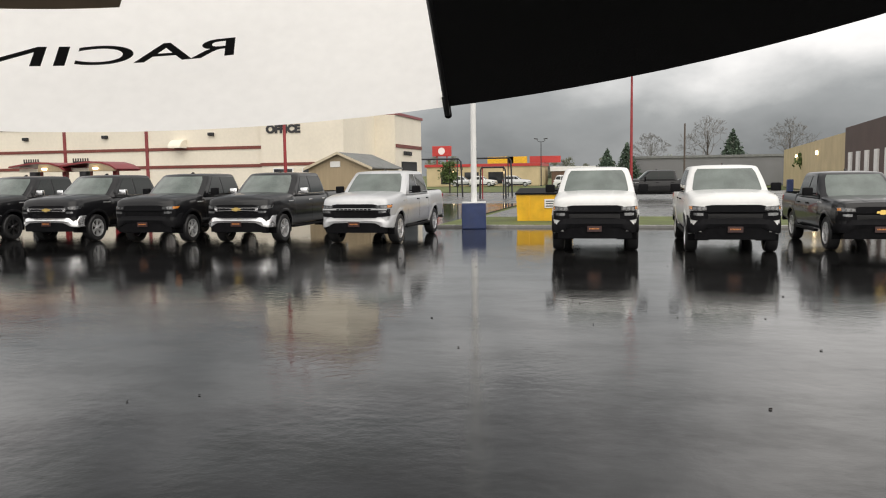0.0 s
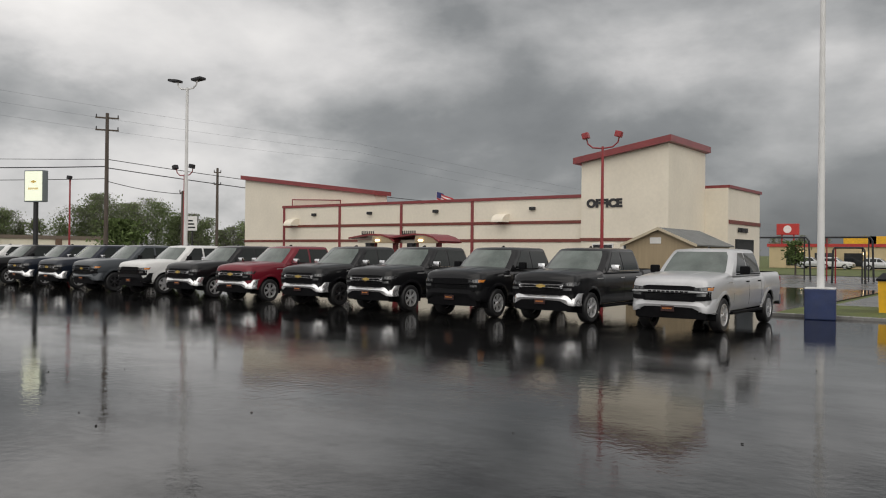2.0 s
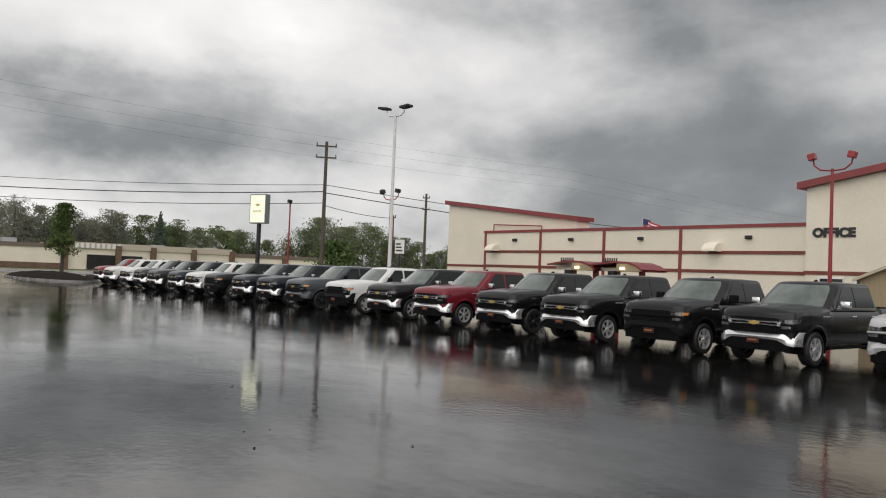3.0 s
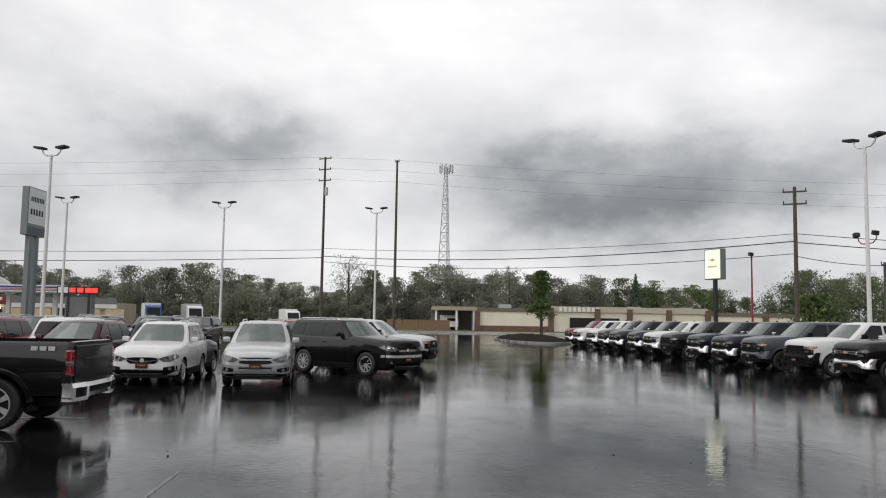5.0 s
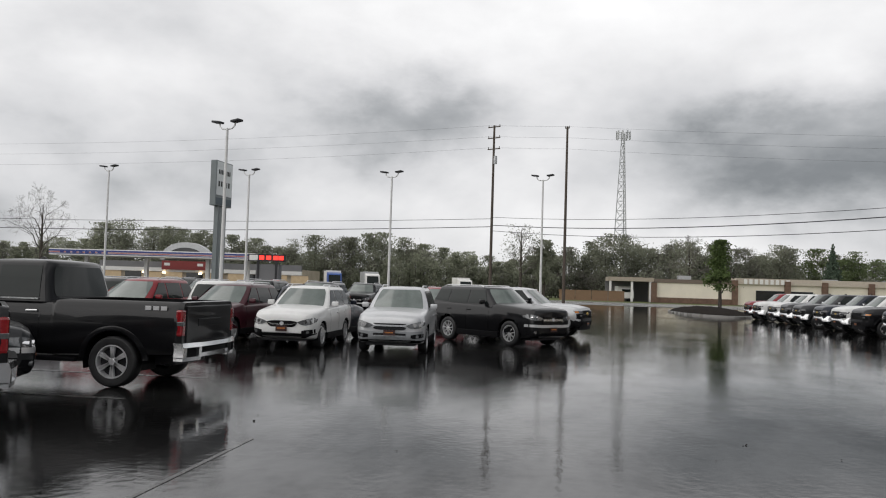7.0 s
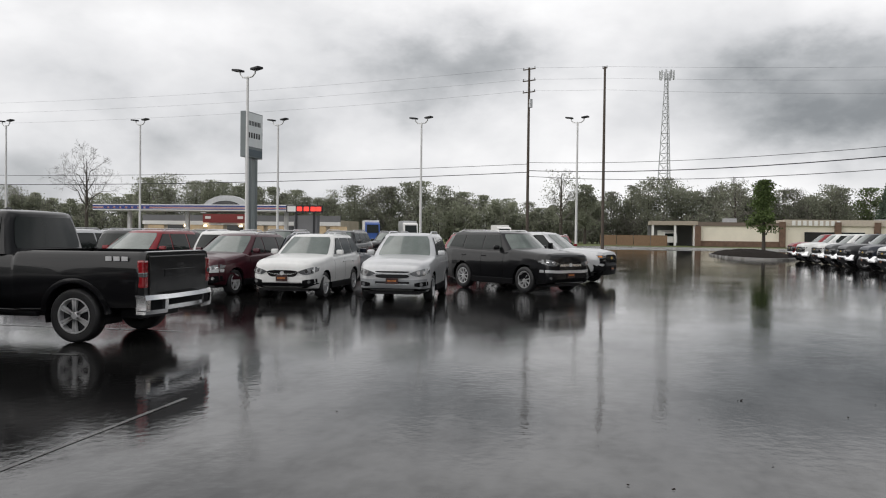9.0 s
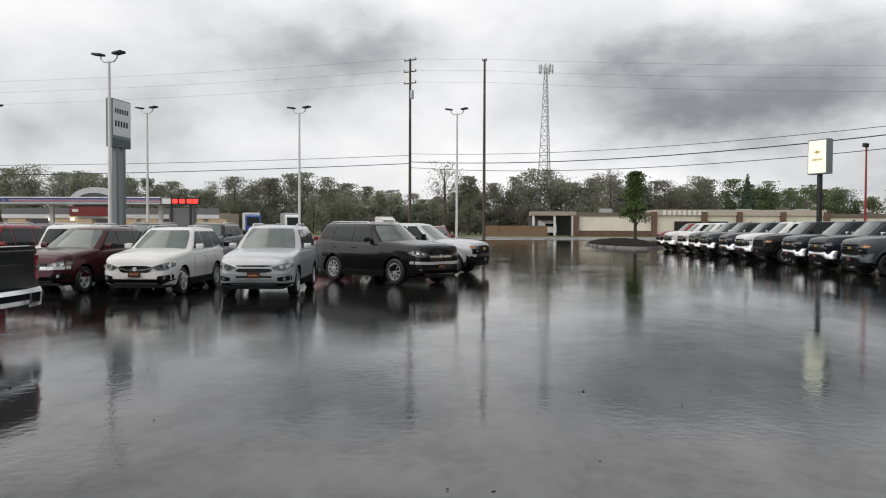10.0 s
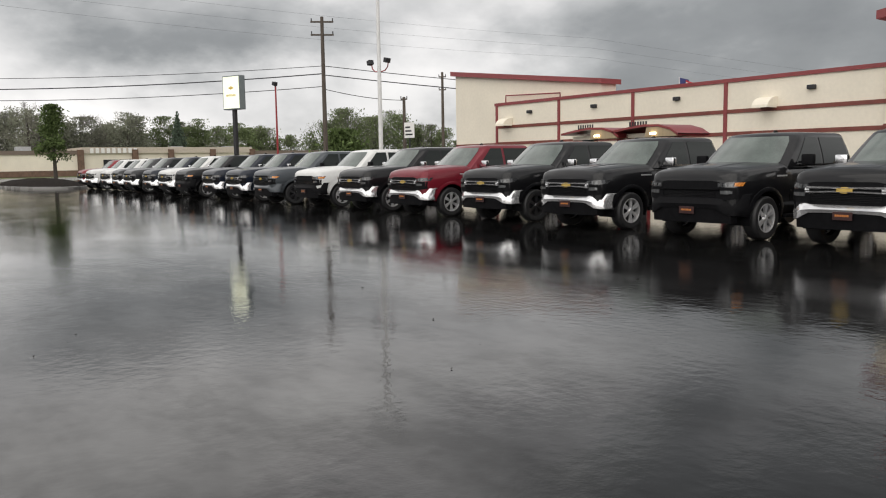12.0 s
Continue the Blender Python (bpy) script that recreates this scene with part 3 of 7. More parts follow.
COLORADO = dict(name="midsize", wb=3.26, r=0.39, arch=0.46, track=0.79, tw=0.25, bed=(3.02, 4.3),
                T=[(-0.90, 0.74, 1.0, 0.45, 0.02), (-0.85, 0.82, 1.09, 0.42, 0.03), (-0.7, 0.89, 1.13, 0.42, 0.04), (-0.4, 0.925, 1.16, 0.42, 0.045), (0.3, 0.94, 1.20, 0.42, 0.045), (0.55, 0.94, 1.21, 0.42, 0.03),
                   (0.7, 0.94, 1.18, 0.42, 0.02), (2.85, 0.94, 1.19, 0.43, 0.02), (2.92, 0.94, 1.24, 0.44, 0.005), (4.3, 0.935, 1.25, 0.5, 0.005), (4.38, 0.91, 1.24, 0.55, 0.0)],
                cab=dict(yf0=0.42, yf1=1.22, yr0=2.86, yr1=2.70, z0=1.17, z1=1.775, h0=0.885, h1=0.72, bow=0.15))


def emblem_mesh():
    """A flat slanted cross in gold."""
    bm = B()
    pts = [(-0.13, -0.025), (-0.06, -0.025), (-0.055, -0.05), (0.045, -0.05), (0.055, -0.025), (0.13, -0.025), (0.14, 0.025), (0.06, 0.025), (0.055, 0.05), (-0.045, 0.05), (-0.055, 0.025), (-0.12, 0.025)]
    poly(bm, [(x, 0, z) for x, z in pts], 0.02, (0, -1, 0))
    return mesh_of("emblem", bm, GOLD)


def plate_on(root, x, y, z, w=0.30, h=0.145, rot=0):
    bm = B()
    box(bm, -w / 2, w / 2, -0.012, 0.0, 0, h, 0.004)
    p = part("dealer_plate", cached(("plate", w, h), lambda: mesh_of("dealer_plate", bm, PLATE)), None, root, at=pose(x, y, z, 0, 0, rot))
    b2 = B()
    bars_text(b2, -w * 0.36, w * 0.36, -0.013, h * 0.42, h * 0.66, 8)
    part("plate_lettering", cached(("platetext", w, h), lambda: mesh_of("plate_lettering", b2, PLATE_TEXT)), None, p)


def pickup(m, paint_mat, trim, label, spec=TRUCK, rim=ALLOY, style="six", group="row of parked pickups", mirror_chrome=None):
    """trim: chrome (two bars, bright bumper), work (all black), custom (bumper and bar in body colour), dark (painted bar)."""
    root = thing("pickup_truck", m, label, "pickup truck", group)
    c, nm = spec["cab"], spec["name"]
    col = paint_mat.name
    s = 0.9 if nm == "midsize" else 1.0
    fy, zk = spec["T"][0][0] - 0.005, (0.93 if nm == "midsize" else 1.0)
    part("body", cached((nm, "body", col), lambda: body_mesh(spec, paint_mat)), None, root)
    part("cab", cached((nm, "cab", col), lambda: cab_mesh(c, paint_mat)), None, root)
    part("windshield", cached((nm, "ws"), lambda: screen_mesh(c, False, WINDSHIELD)), None, root)
    part("rear_window", cached((nm, "rw"), lambda: screen_mesh(c, True, GLASS)), None, root)
    yb = c["yf0"]
    w = c["yr0"] - c["yf0"]
    front = [(yb + 0.2 * w, 0.12), (yb + 0.525 * w, 0.10), (yb + 0.525 * w, 0.87), (yb + 0.385 * w, 0.87)]
    rear = [(yb + 0.555 * w, 0.10), (yb + 0.90 * w, 0.12), (yb + 0.875 * w, 0.87), (yb + 0.555 * w, 0.87)]
    for side in (1, -1):
        for k, corners in enumerate((front, rear)):
            part("side_window", cached((nm, "sw", side, k), lambda: side_glass(c, corners, side, GLASS)), None, root)
        # mirror on a short arm
        bright = trim == "chrome" if mirror_chrome is None else mirror_chrome
        bm = B()
        box(bm, 0.07, 0.31, -0.06, 0.05, -0.01, 0.19 if not bright else 0.17, 0.035)
        box(bm, 0.0, 0.08, -0.02, 0.02, 0.02, 0.06)
        mm = cached(("mirror", bright), lambda: mesh_of("mirror", bm, CHROME if bright else PLASTIC, True))
        part("mirror", mm, None, root, at=pose(side * (c["h0"] + 0.01), yb + 0.22 * w, c["z0"] + 0.06) @ Matrix.Diagonal((side, 1, 1, 1)))
        for k, yy in enumerate((yb + 0.50 * w, yb + 0.86 * w)):
            bm = B()
            box(bm, 0, 0.03, -0.10, 0.10, 0, 0.035, 0.01)
            part("door_handle", cached(("handle", trim == "chrome", side), lambda: mesh_of("door_handle", bm, CHROME if trim == "chrome" else PLASTIC)), None, root, at=pose(side * (interp(spec["T"], 1.5, 1) * 0.975) - (0.03 if side < 0 else 0), yy, c["z0"] - 0.16))
        # door gaps and rocker step
        hw = interp(spec["T"], 1.5, 1)
        for q, yy in enumerate((yb + 0.10 * w, yb + 0.54 * w, yb + 0.92 * w)):
            bm, rows = B(), []
            for k in range(9):
                t = 0.1 + 0.88 * k / 8
                zz = 0.5 + (c["z0"] - 0.07 - 0.5) * t
                xx = side * (hw * interp(SIDE, t, 1) + 0.0025)
                rows.append([(xx, yy - 0.006, zz), (xx, yy + 0.006, zz)])
            grid(bm, rows)
            part("door_gap", cached((nm, "gap", side, q), lambda: mesh_of("door_gap", bm, GLOSS_BLACK)), None, root)
        bm = B()
        box(bm, side * 0.90, side * 1.0, 0.62, spec["wb"] - 0.62, 0.38, 0.45, 0.02)
        part("side_step", cached((nm, "step", side), lambda: mesh_of("side_step", bm, PLASTIC)), None, root)
        # lamps: a slim upper lens beside the grille and a small lower one in a dark pod
        bm = B()
        patch(bm, spec["T"], [side * s * q for q in (0.60, 0.78, 0.90, 0.965)], [zk * q for q in (0.985, 0.985, 0.985, 1.0)], [zk * q for q in (1.06, 1.075, 1.085, 1.085)], 0.03)
        hl = part("headlight", cached((nm, "head", side), lambda: mesh_of("headlight", bm, DARK_LENS, True)), None, root)
        bm = B()
        for q in (0.66, 0.76, 0.86):
            patch(bm, spec["T"], [side * s * (q - 0.032), side * s * (q + 0.032)], [zk * 1.0] * 2, [zk * 1.055] * 2, 0.036, 4, 2)
        part("reflector", cached((nm, "reflector", side), lambda: mesh_of("reflector", bm, LENS, True)), None, hl)
        bm = B()
        patch(bm, spec["T"], [side * s * q for q in (0.58, 0.80, 0.95)], [zk * q for q in (0.76, 0.76, 0.78)], [zk * q for q in (0.978, 0.978, 0.975)], 0.022, 8, 3)
        pod = part("lamp_pod", cached((nm, "pod", side), lambda: mesh_of("lamp_pod", bm, PLASTIC, True)), None, root)
        bm = B()
        patch(bm, spec["T"], [side * s * q for q in (0.67, 0.80, 0.88)], [zk * q for q in (0.865, 0.865, 0.875)], [zk * q for q in (0.925, 0.93, 0.925)], 0.034, 6, 2)
        part("fog_lamp", cached((nm, "fog", side), lambda: mesh_of("fog_lamp", bm, LENS, True)), None, pod)
        if trim != "chrome":
            bm = B()
            patch(bm, spec["T"], [side * s * q for q in (0.905, 0.94, 0.965)], [zk * 1.005] * 3, [zk * 1.07] * 3, 0.037, 4, 2)
            part("amber_lamp", cached((nm, "amber", side), lambda: mesh_of("amber_lamp", bm, AMBER)), None, hl)
        if nm == "longbed":
            bm = B()
            box(bm, -0.05, 0.05, -0.004, 0.0, 0.0, 0.065)
            for k in range(3):
                yy = 4.32 + 0.13 * k
                part("bed_badge", cached("bed_badge", lambda: mesh_of("bed_badge", bm, ALLOY)), None, root, "pale marking on the bed side", at=pose(side * (interp(spec["T"], yy, 1) * 0.982 + 0.004), yy, 1.235, 0, 0, 90 * side))
        # raised lips round the wheel openings
        for q, wy in enumerate((0.0, spec["wb"])):
            bm, rows = B(), []
            ra, rw = spec["arch"], spec["r"]
            for off, rr in ((-0.01, ra - 0.012), (0.018, ra - 0.006), (0.022, ra + 0.03), (0.006, ra + 0.085), (-0.03, ra + 0.09)):
                row = []
                for k in range(25):
                    a = math.radians(4 + 172 * k / 24)
                    py, pz = wy + math.cos(a) * rr, rw + math.sin(a) * rr * (0.97 if rr > ra else 1.0)
                    hy, zt_y, zb_y = interp(spec["T"], py, 1), interp(spec["T"], py, 2) - 0.075, interp(spec["T"], py, 3)
                    t = min(max((pz - zb_y - 0.03) / (zt_y - zb_y - 0.03), 0.0), 1.0)
                    row.append((side * (hy * interp(SIDE, t, 1) + off), py, pz))
                rows.append(row)
            grid(bm, rows)
            part("wheel_lip", cached((nm, "lip", side, q, col), lambda: mesh_of("wheel_lip", bm, paint_mat, True)), None, root)
        # belt moulding and bed-side marking
        bm = B()
        box(bm, min(side * (c["h0"] + 0.004), side * (c["h0"] + 0.02)), max(side * (c["h0"] + 0.004), side * (c["h0"] + 0.02)), yb + 0.2 * w, yb + 0.9 * w, c["z0"] + 0.035, c["z0"] + 0.06)
        part("belt_moulding", cached((nm, "belt", side, trim == "chrome"), lambda: mesh_of("belt_moulding", bm, CHROME if trim == "chrome" else PLASTIC)), None, root)
        bm = B()
        bars_text(bm, -0.17, 0.17, 0.0, 0.0, 0.03, 9)
        part("side_badge", cached("side_badge", lambda: mesh_of("side_badge", bm, ALLOY)), None, root, at=pose(side * (interp(spec["T"], 0.45, 1) * 0.992), 0.45, 1.15 * zk, 0, 0, 90 * side))
        bm = B()
        ty = spec["T"][-1][0]
        hwb = spec["T"][-1][1]
        box(bm, min(side * (hwb - 0.12), side * (hwb + 0.018)), max(side * (hwb - 0.12), side * (hwb + 0.018)), ty - 0.10, ty + 0.012, 0.84 * zk, 1.25 * zk, 0.03)
        part("taillight", cached((nm, "tail", side), lambda: mesh_of("taillight", bm, REDLENS)), None, root)
        bm = B()
        box(bm, min(side * (hwb - 0.09), side * (hwb + 0.02)), max(side * (hwb - 0.09), side * (hwb + 0.02)), ty - 0.09, ty + 0.016, 1.0 * zk, 1.07 * zk, 0.01)
        part("reverse_lamp", cached((nm, "rev", side), lambda: mesh_of("reverse_lamp", bm, LENS)), None, root)
    # grille: dark field in the nose, bars, emblem
    T = spec["T"]
    bm = B()
    patch(bm, T, [s * q for q in (-0.63, -0.5, 0.5, 0.63)], [zk * q for q in (0.74, 0.72, 0.72, 0.74)], [zk * q for q in (1.075, 1.10, 1.10, 1.075)], 0.014, 18, 4)
    g = part("grille", cached((nm, "grille"), lambda: mesh_of("grille", bm, PLASTIC)), None, root)
    bm = B()
    for k in range(5):
        z = (0.785 + 0.026 * k) * zk
        patch(bm, T, [-0.57 * s, 0.57 * s], [z, z], [z + 0.011] * 2, 0.024, 14, 1)
    part("grille_mesh", cached((nm, "gmesh"), lambda: mesh_of("grille_mesh", bm, GLOSS_BLACK)), None, g)

    def grille_bar(xs, lows, highs, off, mat, key, label=""):
        bm = B()
        patch(bm, T, [s * q for q in xs], [zk * q for q in lows], [zk * q for q in highs], off, 22, 4, bulge=0.045)
        return part("grille_bar", cached((nm, "gbar", key, mat.name), lambda: mesh_of("grille_bar", bm, mat, True)), None, g, label)

    wide = (-0.64, -0.52, -0.2, 0.2, 0.52, 0.64)
    if trim in ("chrome", "dark"):
        bar = CHROME_TRIM if trim == "chrome" else paint_mat
        note = "chrome bar" if trim == "chrome" else ""
        grille_bar(wide, (0.985, 0.985, 0.99, 0.99, 0.985, 0.985), (1.03, 1.028, 1.022, 1.022, 1.028, 1.03), 0.04, bar, "top", note)
        grille_bar(wide, (0.91, 0.915, 0.925, 0.925, 0.915, 0.91), (0.945, 0.952, 0.962, 0.962, 0.952, 0.945), 0.04, bar, "low", note)
        for q in (-1, 1):
            grille_bar((q * 0.655, q * 0.58), (0.91, 0.91), (1.03, 1.03), 0.036, bar, ("end", q))
    if trim == "custom":
        gb = grille_bar((-0.9, -0.6, 0.6, 0.9), (0.93, 0.93, 0.93, 0.93), (0.985, 0.99, 0.99, 0.985), 0.045, paint_mat, "custom", "silver bar across the grille")
        bm = B()
        box(bm, -0.04, 0.04, -0.004, 0.0, 0.0, 0.04)
        glyph = mesh_of("bar_glyph", bm, GLOSS_BLACK)
        for k in range(9):
            x = -0.44 + 0.11 * k
            part("bar_glyph", glyph, None, gb, at=pose(x, nose_y(T, x, 0.96) - 0.072, 0.938))
    if trim == "work":
        grille_bar(wide, (0.93,) * 6, (0.97,) * 6, 0.03, GLOSS_BLACK, "work")
    if trim in ("chrome", "dark") or nm == "midsize":
        part("emblem", cached("emblem", emblem_mesh), None, root, "flat gold emblem", at=pose(0, fy - 0.04, 0.972 * zk))
    # hood lip and raised centre of the hood
    for q in (-1, 1):
        bm, rows = B(), []
        for k in range(15):
            y = -0.80 + 1.28 * k / 14
            hw, zt, cr = interp(T, y, 1), interp(T, y, 2), interp(T, y, 4)
            x = s * (0.40 + 0.06 * k / 14)
            z = zt + cr * (1 - (x / (hw * 0.88)) ** 2) ** 1.0 * 0.93
            rise = 0.022 * math.sin(math.pi * (0.12 + 0.8 * k / 14))
            rows.append([(q * (x - 0.13), y, z + 0.006), (q * (x - 0.035), y, z + rise), (q * (x - 0.008), y, z + rise * 0.8), (q * (x + 0.03), y, z - 0.006)])
        grid(bm, rows)
        part("hood_ridge", cached((nm, "ridge", q, col), lambda: mesh_of("hood_ridge", bm, paint_mat, True)), None, root)
    # bumper: low in the middle, swept up and down at its ends
    bump = {"chrome": CHROME_TRIM, "work": PLASTIC, "custom": paint_mat, "dark": paint_mat}[trim]
    bm = B()
    rows = []
    bx = (0.0, 0.35, 0.58, 0.70, 0.80, 0.90, 0.97, 1.0)
    hi = (0.735, 0.735, 0.74, 0.79, 0.80, 0.80, 0.80, 0.79)
    lo = (0.60, 0.60, 0.59, 0.53, 0.475, 0.46, 0.46, 0.47)
    back = (0.0, 0.005, 0.02, 0.035, 0.065, 0.13, 0.25, 0.42)
    hi = tuple(h + 0.07 for h in hi) if trim == "work" else hi
    ends = [(-x, h, l, b) for x, h, l, b in zip(bx, hi, lo, back)][:0:-1] + list(zip(bx, hi, lo, back))
    for push, f in ((0.06, 1.0), (-0.015, 0.985), (-0.035, 0.93), (-0.075, 0.5), (-0.09, 0.42), (-0.07, 0.05), (0.05, 0.0)):
        rows.append([(x * s, fy + b + push, zk * (l + (h - l) * f)) for x, h, l, b in ends])
    grid(bm, rows)
    part("front_bumper", cached((nm, "bump", bump.name), lambda: mesh_of("front_bumper", bm, bump, True)), None, root, "bright chrome bumper" if trim == "chrome" else "")
    bm = B()
    strip(bm, -0.84 * s, 0.84 * s, 0.34 * zk, 0.62 * zk, fy - 0.025, 0.2, 0.12, 16, -0.03)
    part("valance", cached((nm, "val"), lambda: mesh_of("valance", bm, PLASTIC)), None, root)
    plate_on(root, 0.0, fy - 0.075, 0.50 * zk, 0.32, 0.13)
    ty = spec["T"][-1][0]
    bm = B()
    strip(bm, -1.0 * s, 1.0 * s, 0.665, 0.735, -ty - 0.15, 0.16, 0.10, 18, 0.02)
    for side in (1, -1):
        strip(bm, side * 0.52 * s, side * 0.60 * s, 0.50, 0.665, -ty - 0.145, 0.16, 0.10, 3, -0.008)
        strip(bm, side * 0.92 * s, side * 1.0 * s, 0.50, 0.665, -ty - 0.145, 0.16, 0.10, 3, -0.008)
        strip(bm, side * 0.52 * s, side * 1.0 * s, 0.455, 0.515, -ty - 0.135, 0.15, 0.10, 8, -0.008)
    strip(bm, -0.56 * s, 0.56 * s, 0.50, 0.565, -ty - 0.12, 0.13, 0.06, 12)
    rb = part("rear_bumper", cached((nm, "rbump", trim == "work"), lambda: mesh_of("rear_bumper", bm, PLASTIC if trim == "work" else CHROME, True)), None, root, at=pose(0, 0, 0, 0, 0, 180))
    bm = B()
    strip(bm, -0.97 * s, 0.97 * s, 0.50, 0.668, -ty - 0.10, 0.1, 0.09, 16)
    strip(bm, -0.5 * s, 0.5 * s, 0.735, 0.745, -ty - 0.14, 0.13, 0.08, 12)
    part("bumper_pad", cached((nm, "rpad"), lambda: mesh_of("bumper_pad", bm, PLASTIC)), None, rb)
    bm = B()
    hwb = spec["T"][-1][1]
    box(bm, -hwb + 0.13, hwb - 0.13, ty - 0.01, ty + 0.02, 0.66, 1.31 * zk, 0.015)
    box(bm, -0.45, 0.45, ty + 0.018, ty + 0.026, 0.98, 1.10, 0.004)
    part("tailgate", cached((nm, "gate", col), lambda: mesh_of("tailgate", bm, paint_mat)), None, root)
    # open load bed
    b0, b1 = spec["bed"]
    bm = B()
    zt = interp(spec["T"], b0 + 0.2, 2)
    hx = 0.83
    rows = [(-hx, zt - 0.002), (-hx, 0.82), (hx, 0.82), (hx, zt - 0.002)]
    grid(bm, [[(x, b0 - 0.05, z) for x, z in rows], [(x, b1 + 0.03, z) for x, z in rows]])
    for yy in (b0 - 0.05, b1 + 0.03):
        bm.faces.new([bm.verts.new((x, yy, z)) for x, z in rows])
    part("bed_liner", cached((nm, "liner"), lambda: mesh_of("bed_liner", bm, PLASTIC)), None, root)
    bm = B()
    poly(bm, [(0, -0.09, 0), (0, 0.09, 0), (0, 0.07, 0.045), (0, 0.02, 0.05)], 0.03, (1, 0, 0))
    part("antenna_fin", cached(("fin", col), lambda: mesh_of("antenna_fin", bm, GLOSS_BLACK)), None, root, at=pose(-0.015, c["yf1"] + 0.62, c["z1"] + 0.028))
    bm = B()
    box(bm, -0.55, 0.55, -0.3, ty - 0.3, 0.34, 0.5, 0.03)
    box(bm, -0.75, 0.75, spec["wb"] - 0.06, spec["wb"] + 0.06, 0.33, 0.45, 0.03)
    box(bm, -0.75, 0.75, -0.06, 0.06, 0.3, 0.42, 0.03)
    part("chassis", cached((nm, "chassis"), lambda: mesh_of("chassis", bm, DARK_METAL)), None, root)
    add_wheels(root, spec, rim, style)
    return root


def suv_spec(name, length, width, height, wb, fo, r, hood=1.0, belt=1.02, roof_back=0.25, rake=0.85, blunt=0.6):
    """Station table of a small or middling estate-bodied car. Front axle at y = 0."""
    hw, y1 = width / 2, length - fo
    cowl = 0.42 * wb - 0.55
    T = [(-fo, hw * (0.62 + 0.14 * (1 - blunt)), hood - 0.36 * blunt - 0.02, 0.42, 0.02), (-fo + 0.05, hw * (0.78 + 0.08 * (1 - blunt)), hood - 0.24 * blunt - 0.01, 0.34, 0.03), (-fo + 0.16, hw * (0.89 + 0.03 * (1 - blunt)), hood - 0.15 * blunt - 0.01, 0.28, 0.05), (-fo + 0.4, hw * 0.975, hood - 0.055, 0.25, 0.07),
         (0.1, hw, hood + 0.01, 0.25, 0.065), (cowl, hw, hood + 0.06, 0.25, 0.04), (cowl + 0.2, hw, belt, 0.25, 0.0), (y1 - 0.55, hw, belt + 0.06, 0.27, 0.0), (y1 - 0.15, hw * 0.965, belt + 0.05, 0.33, 0.0), (y1 - 0.04, hw * 0.90, belt + 0.0, 0.38, 0.0), (y1, hw * 0.80, belt - 0.1, 0.42, 0.0)]
    cab = dict(yf0=cowl - 0.16, yf1=cowl - 0.12 + rake, yr0=y1 - 0.06, yr1=y1 - 0.06 - roof_back, z0=belt - 0.03, z1=height - 0.04, h0=hw * 0.93, h1=hw * 0.70, bow=0.24, rbow=0.12, rglass=(0.18, 0.85))
    return dict(name=name, wb=wb, r=r, arch=r + 0.06, track=hw - 0.13, tw=0.225, T=T, cab=cab)


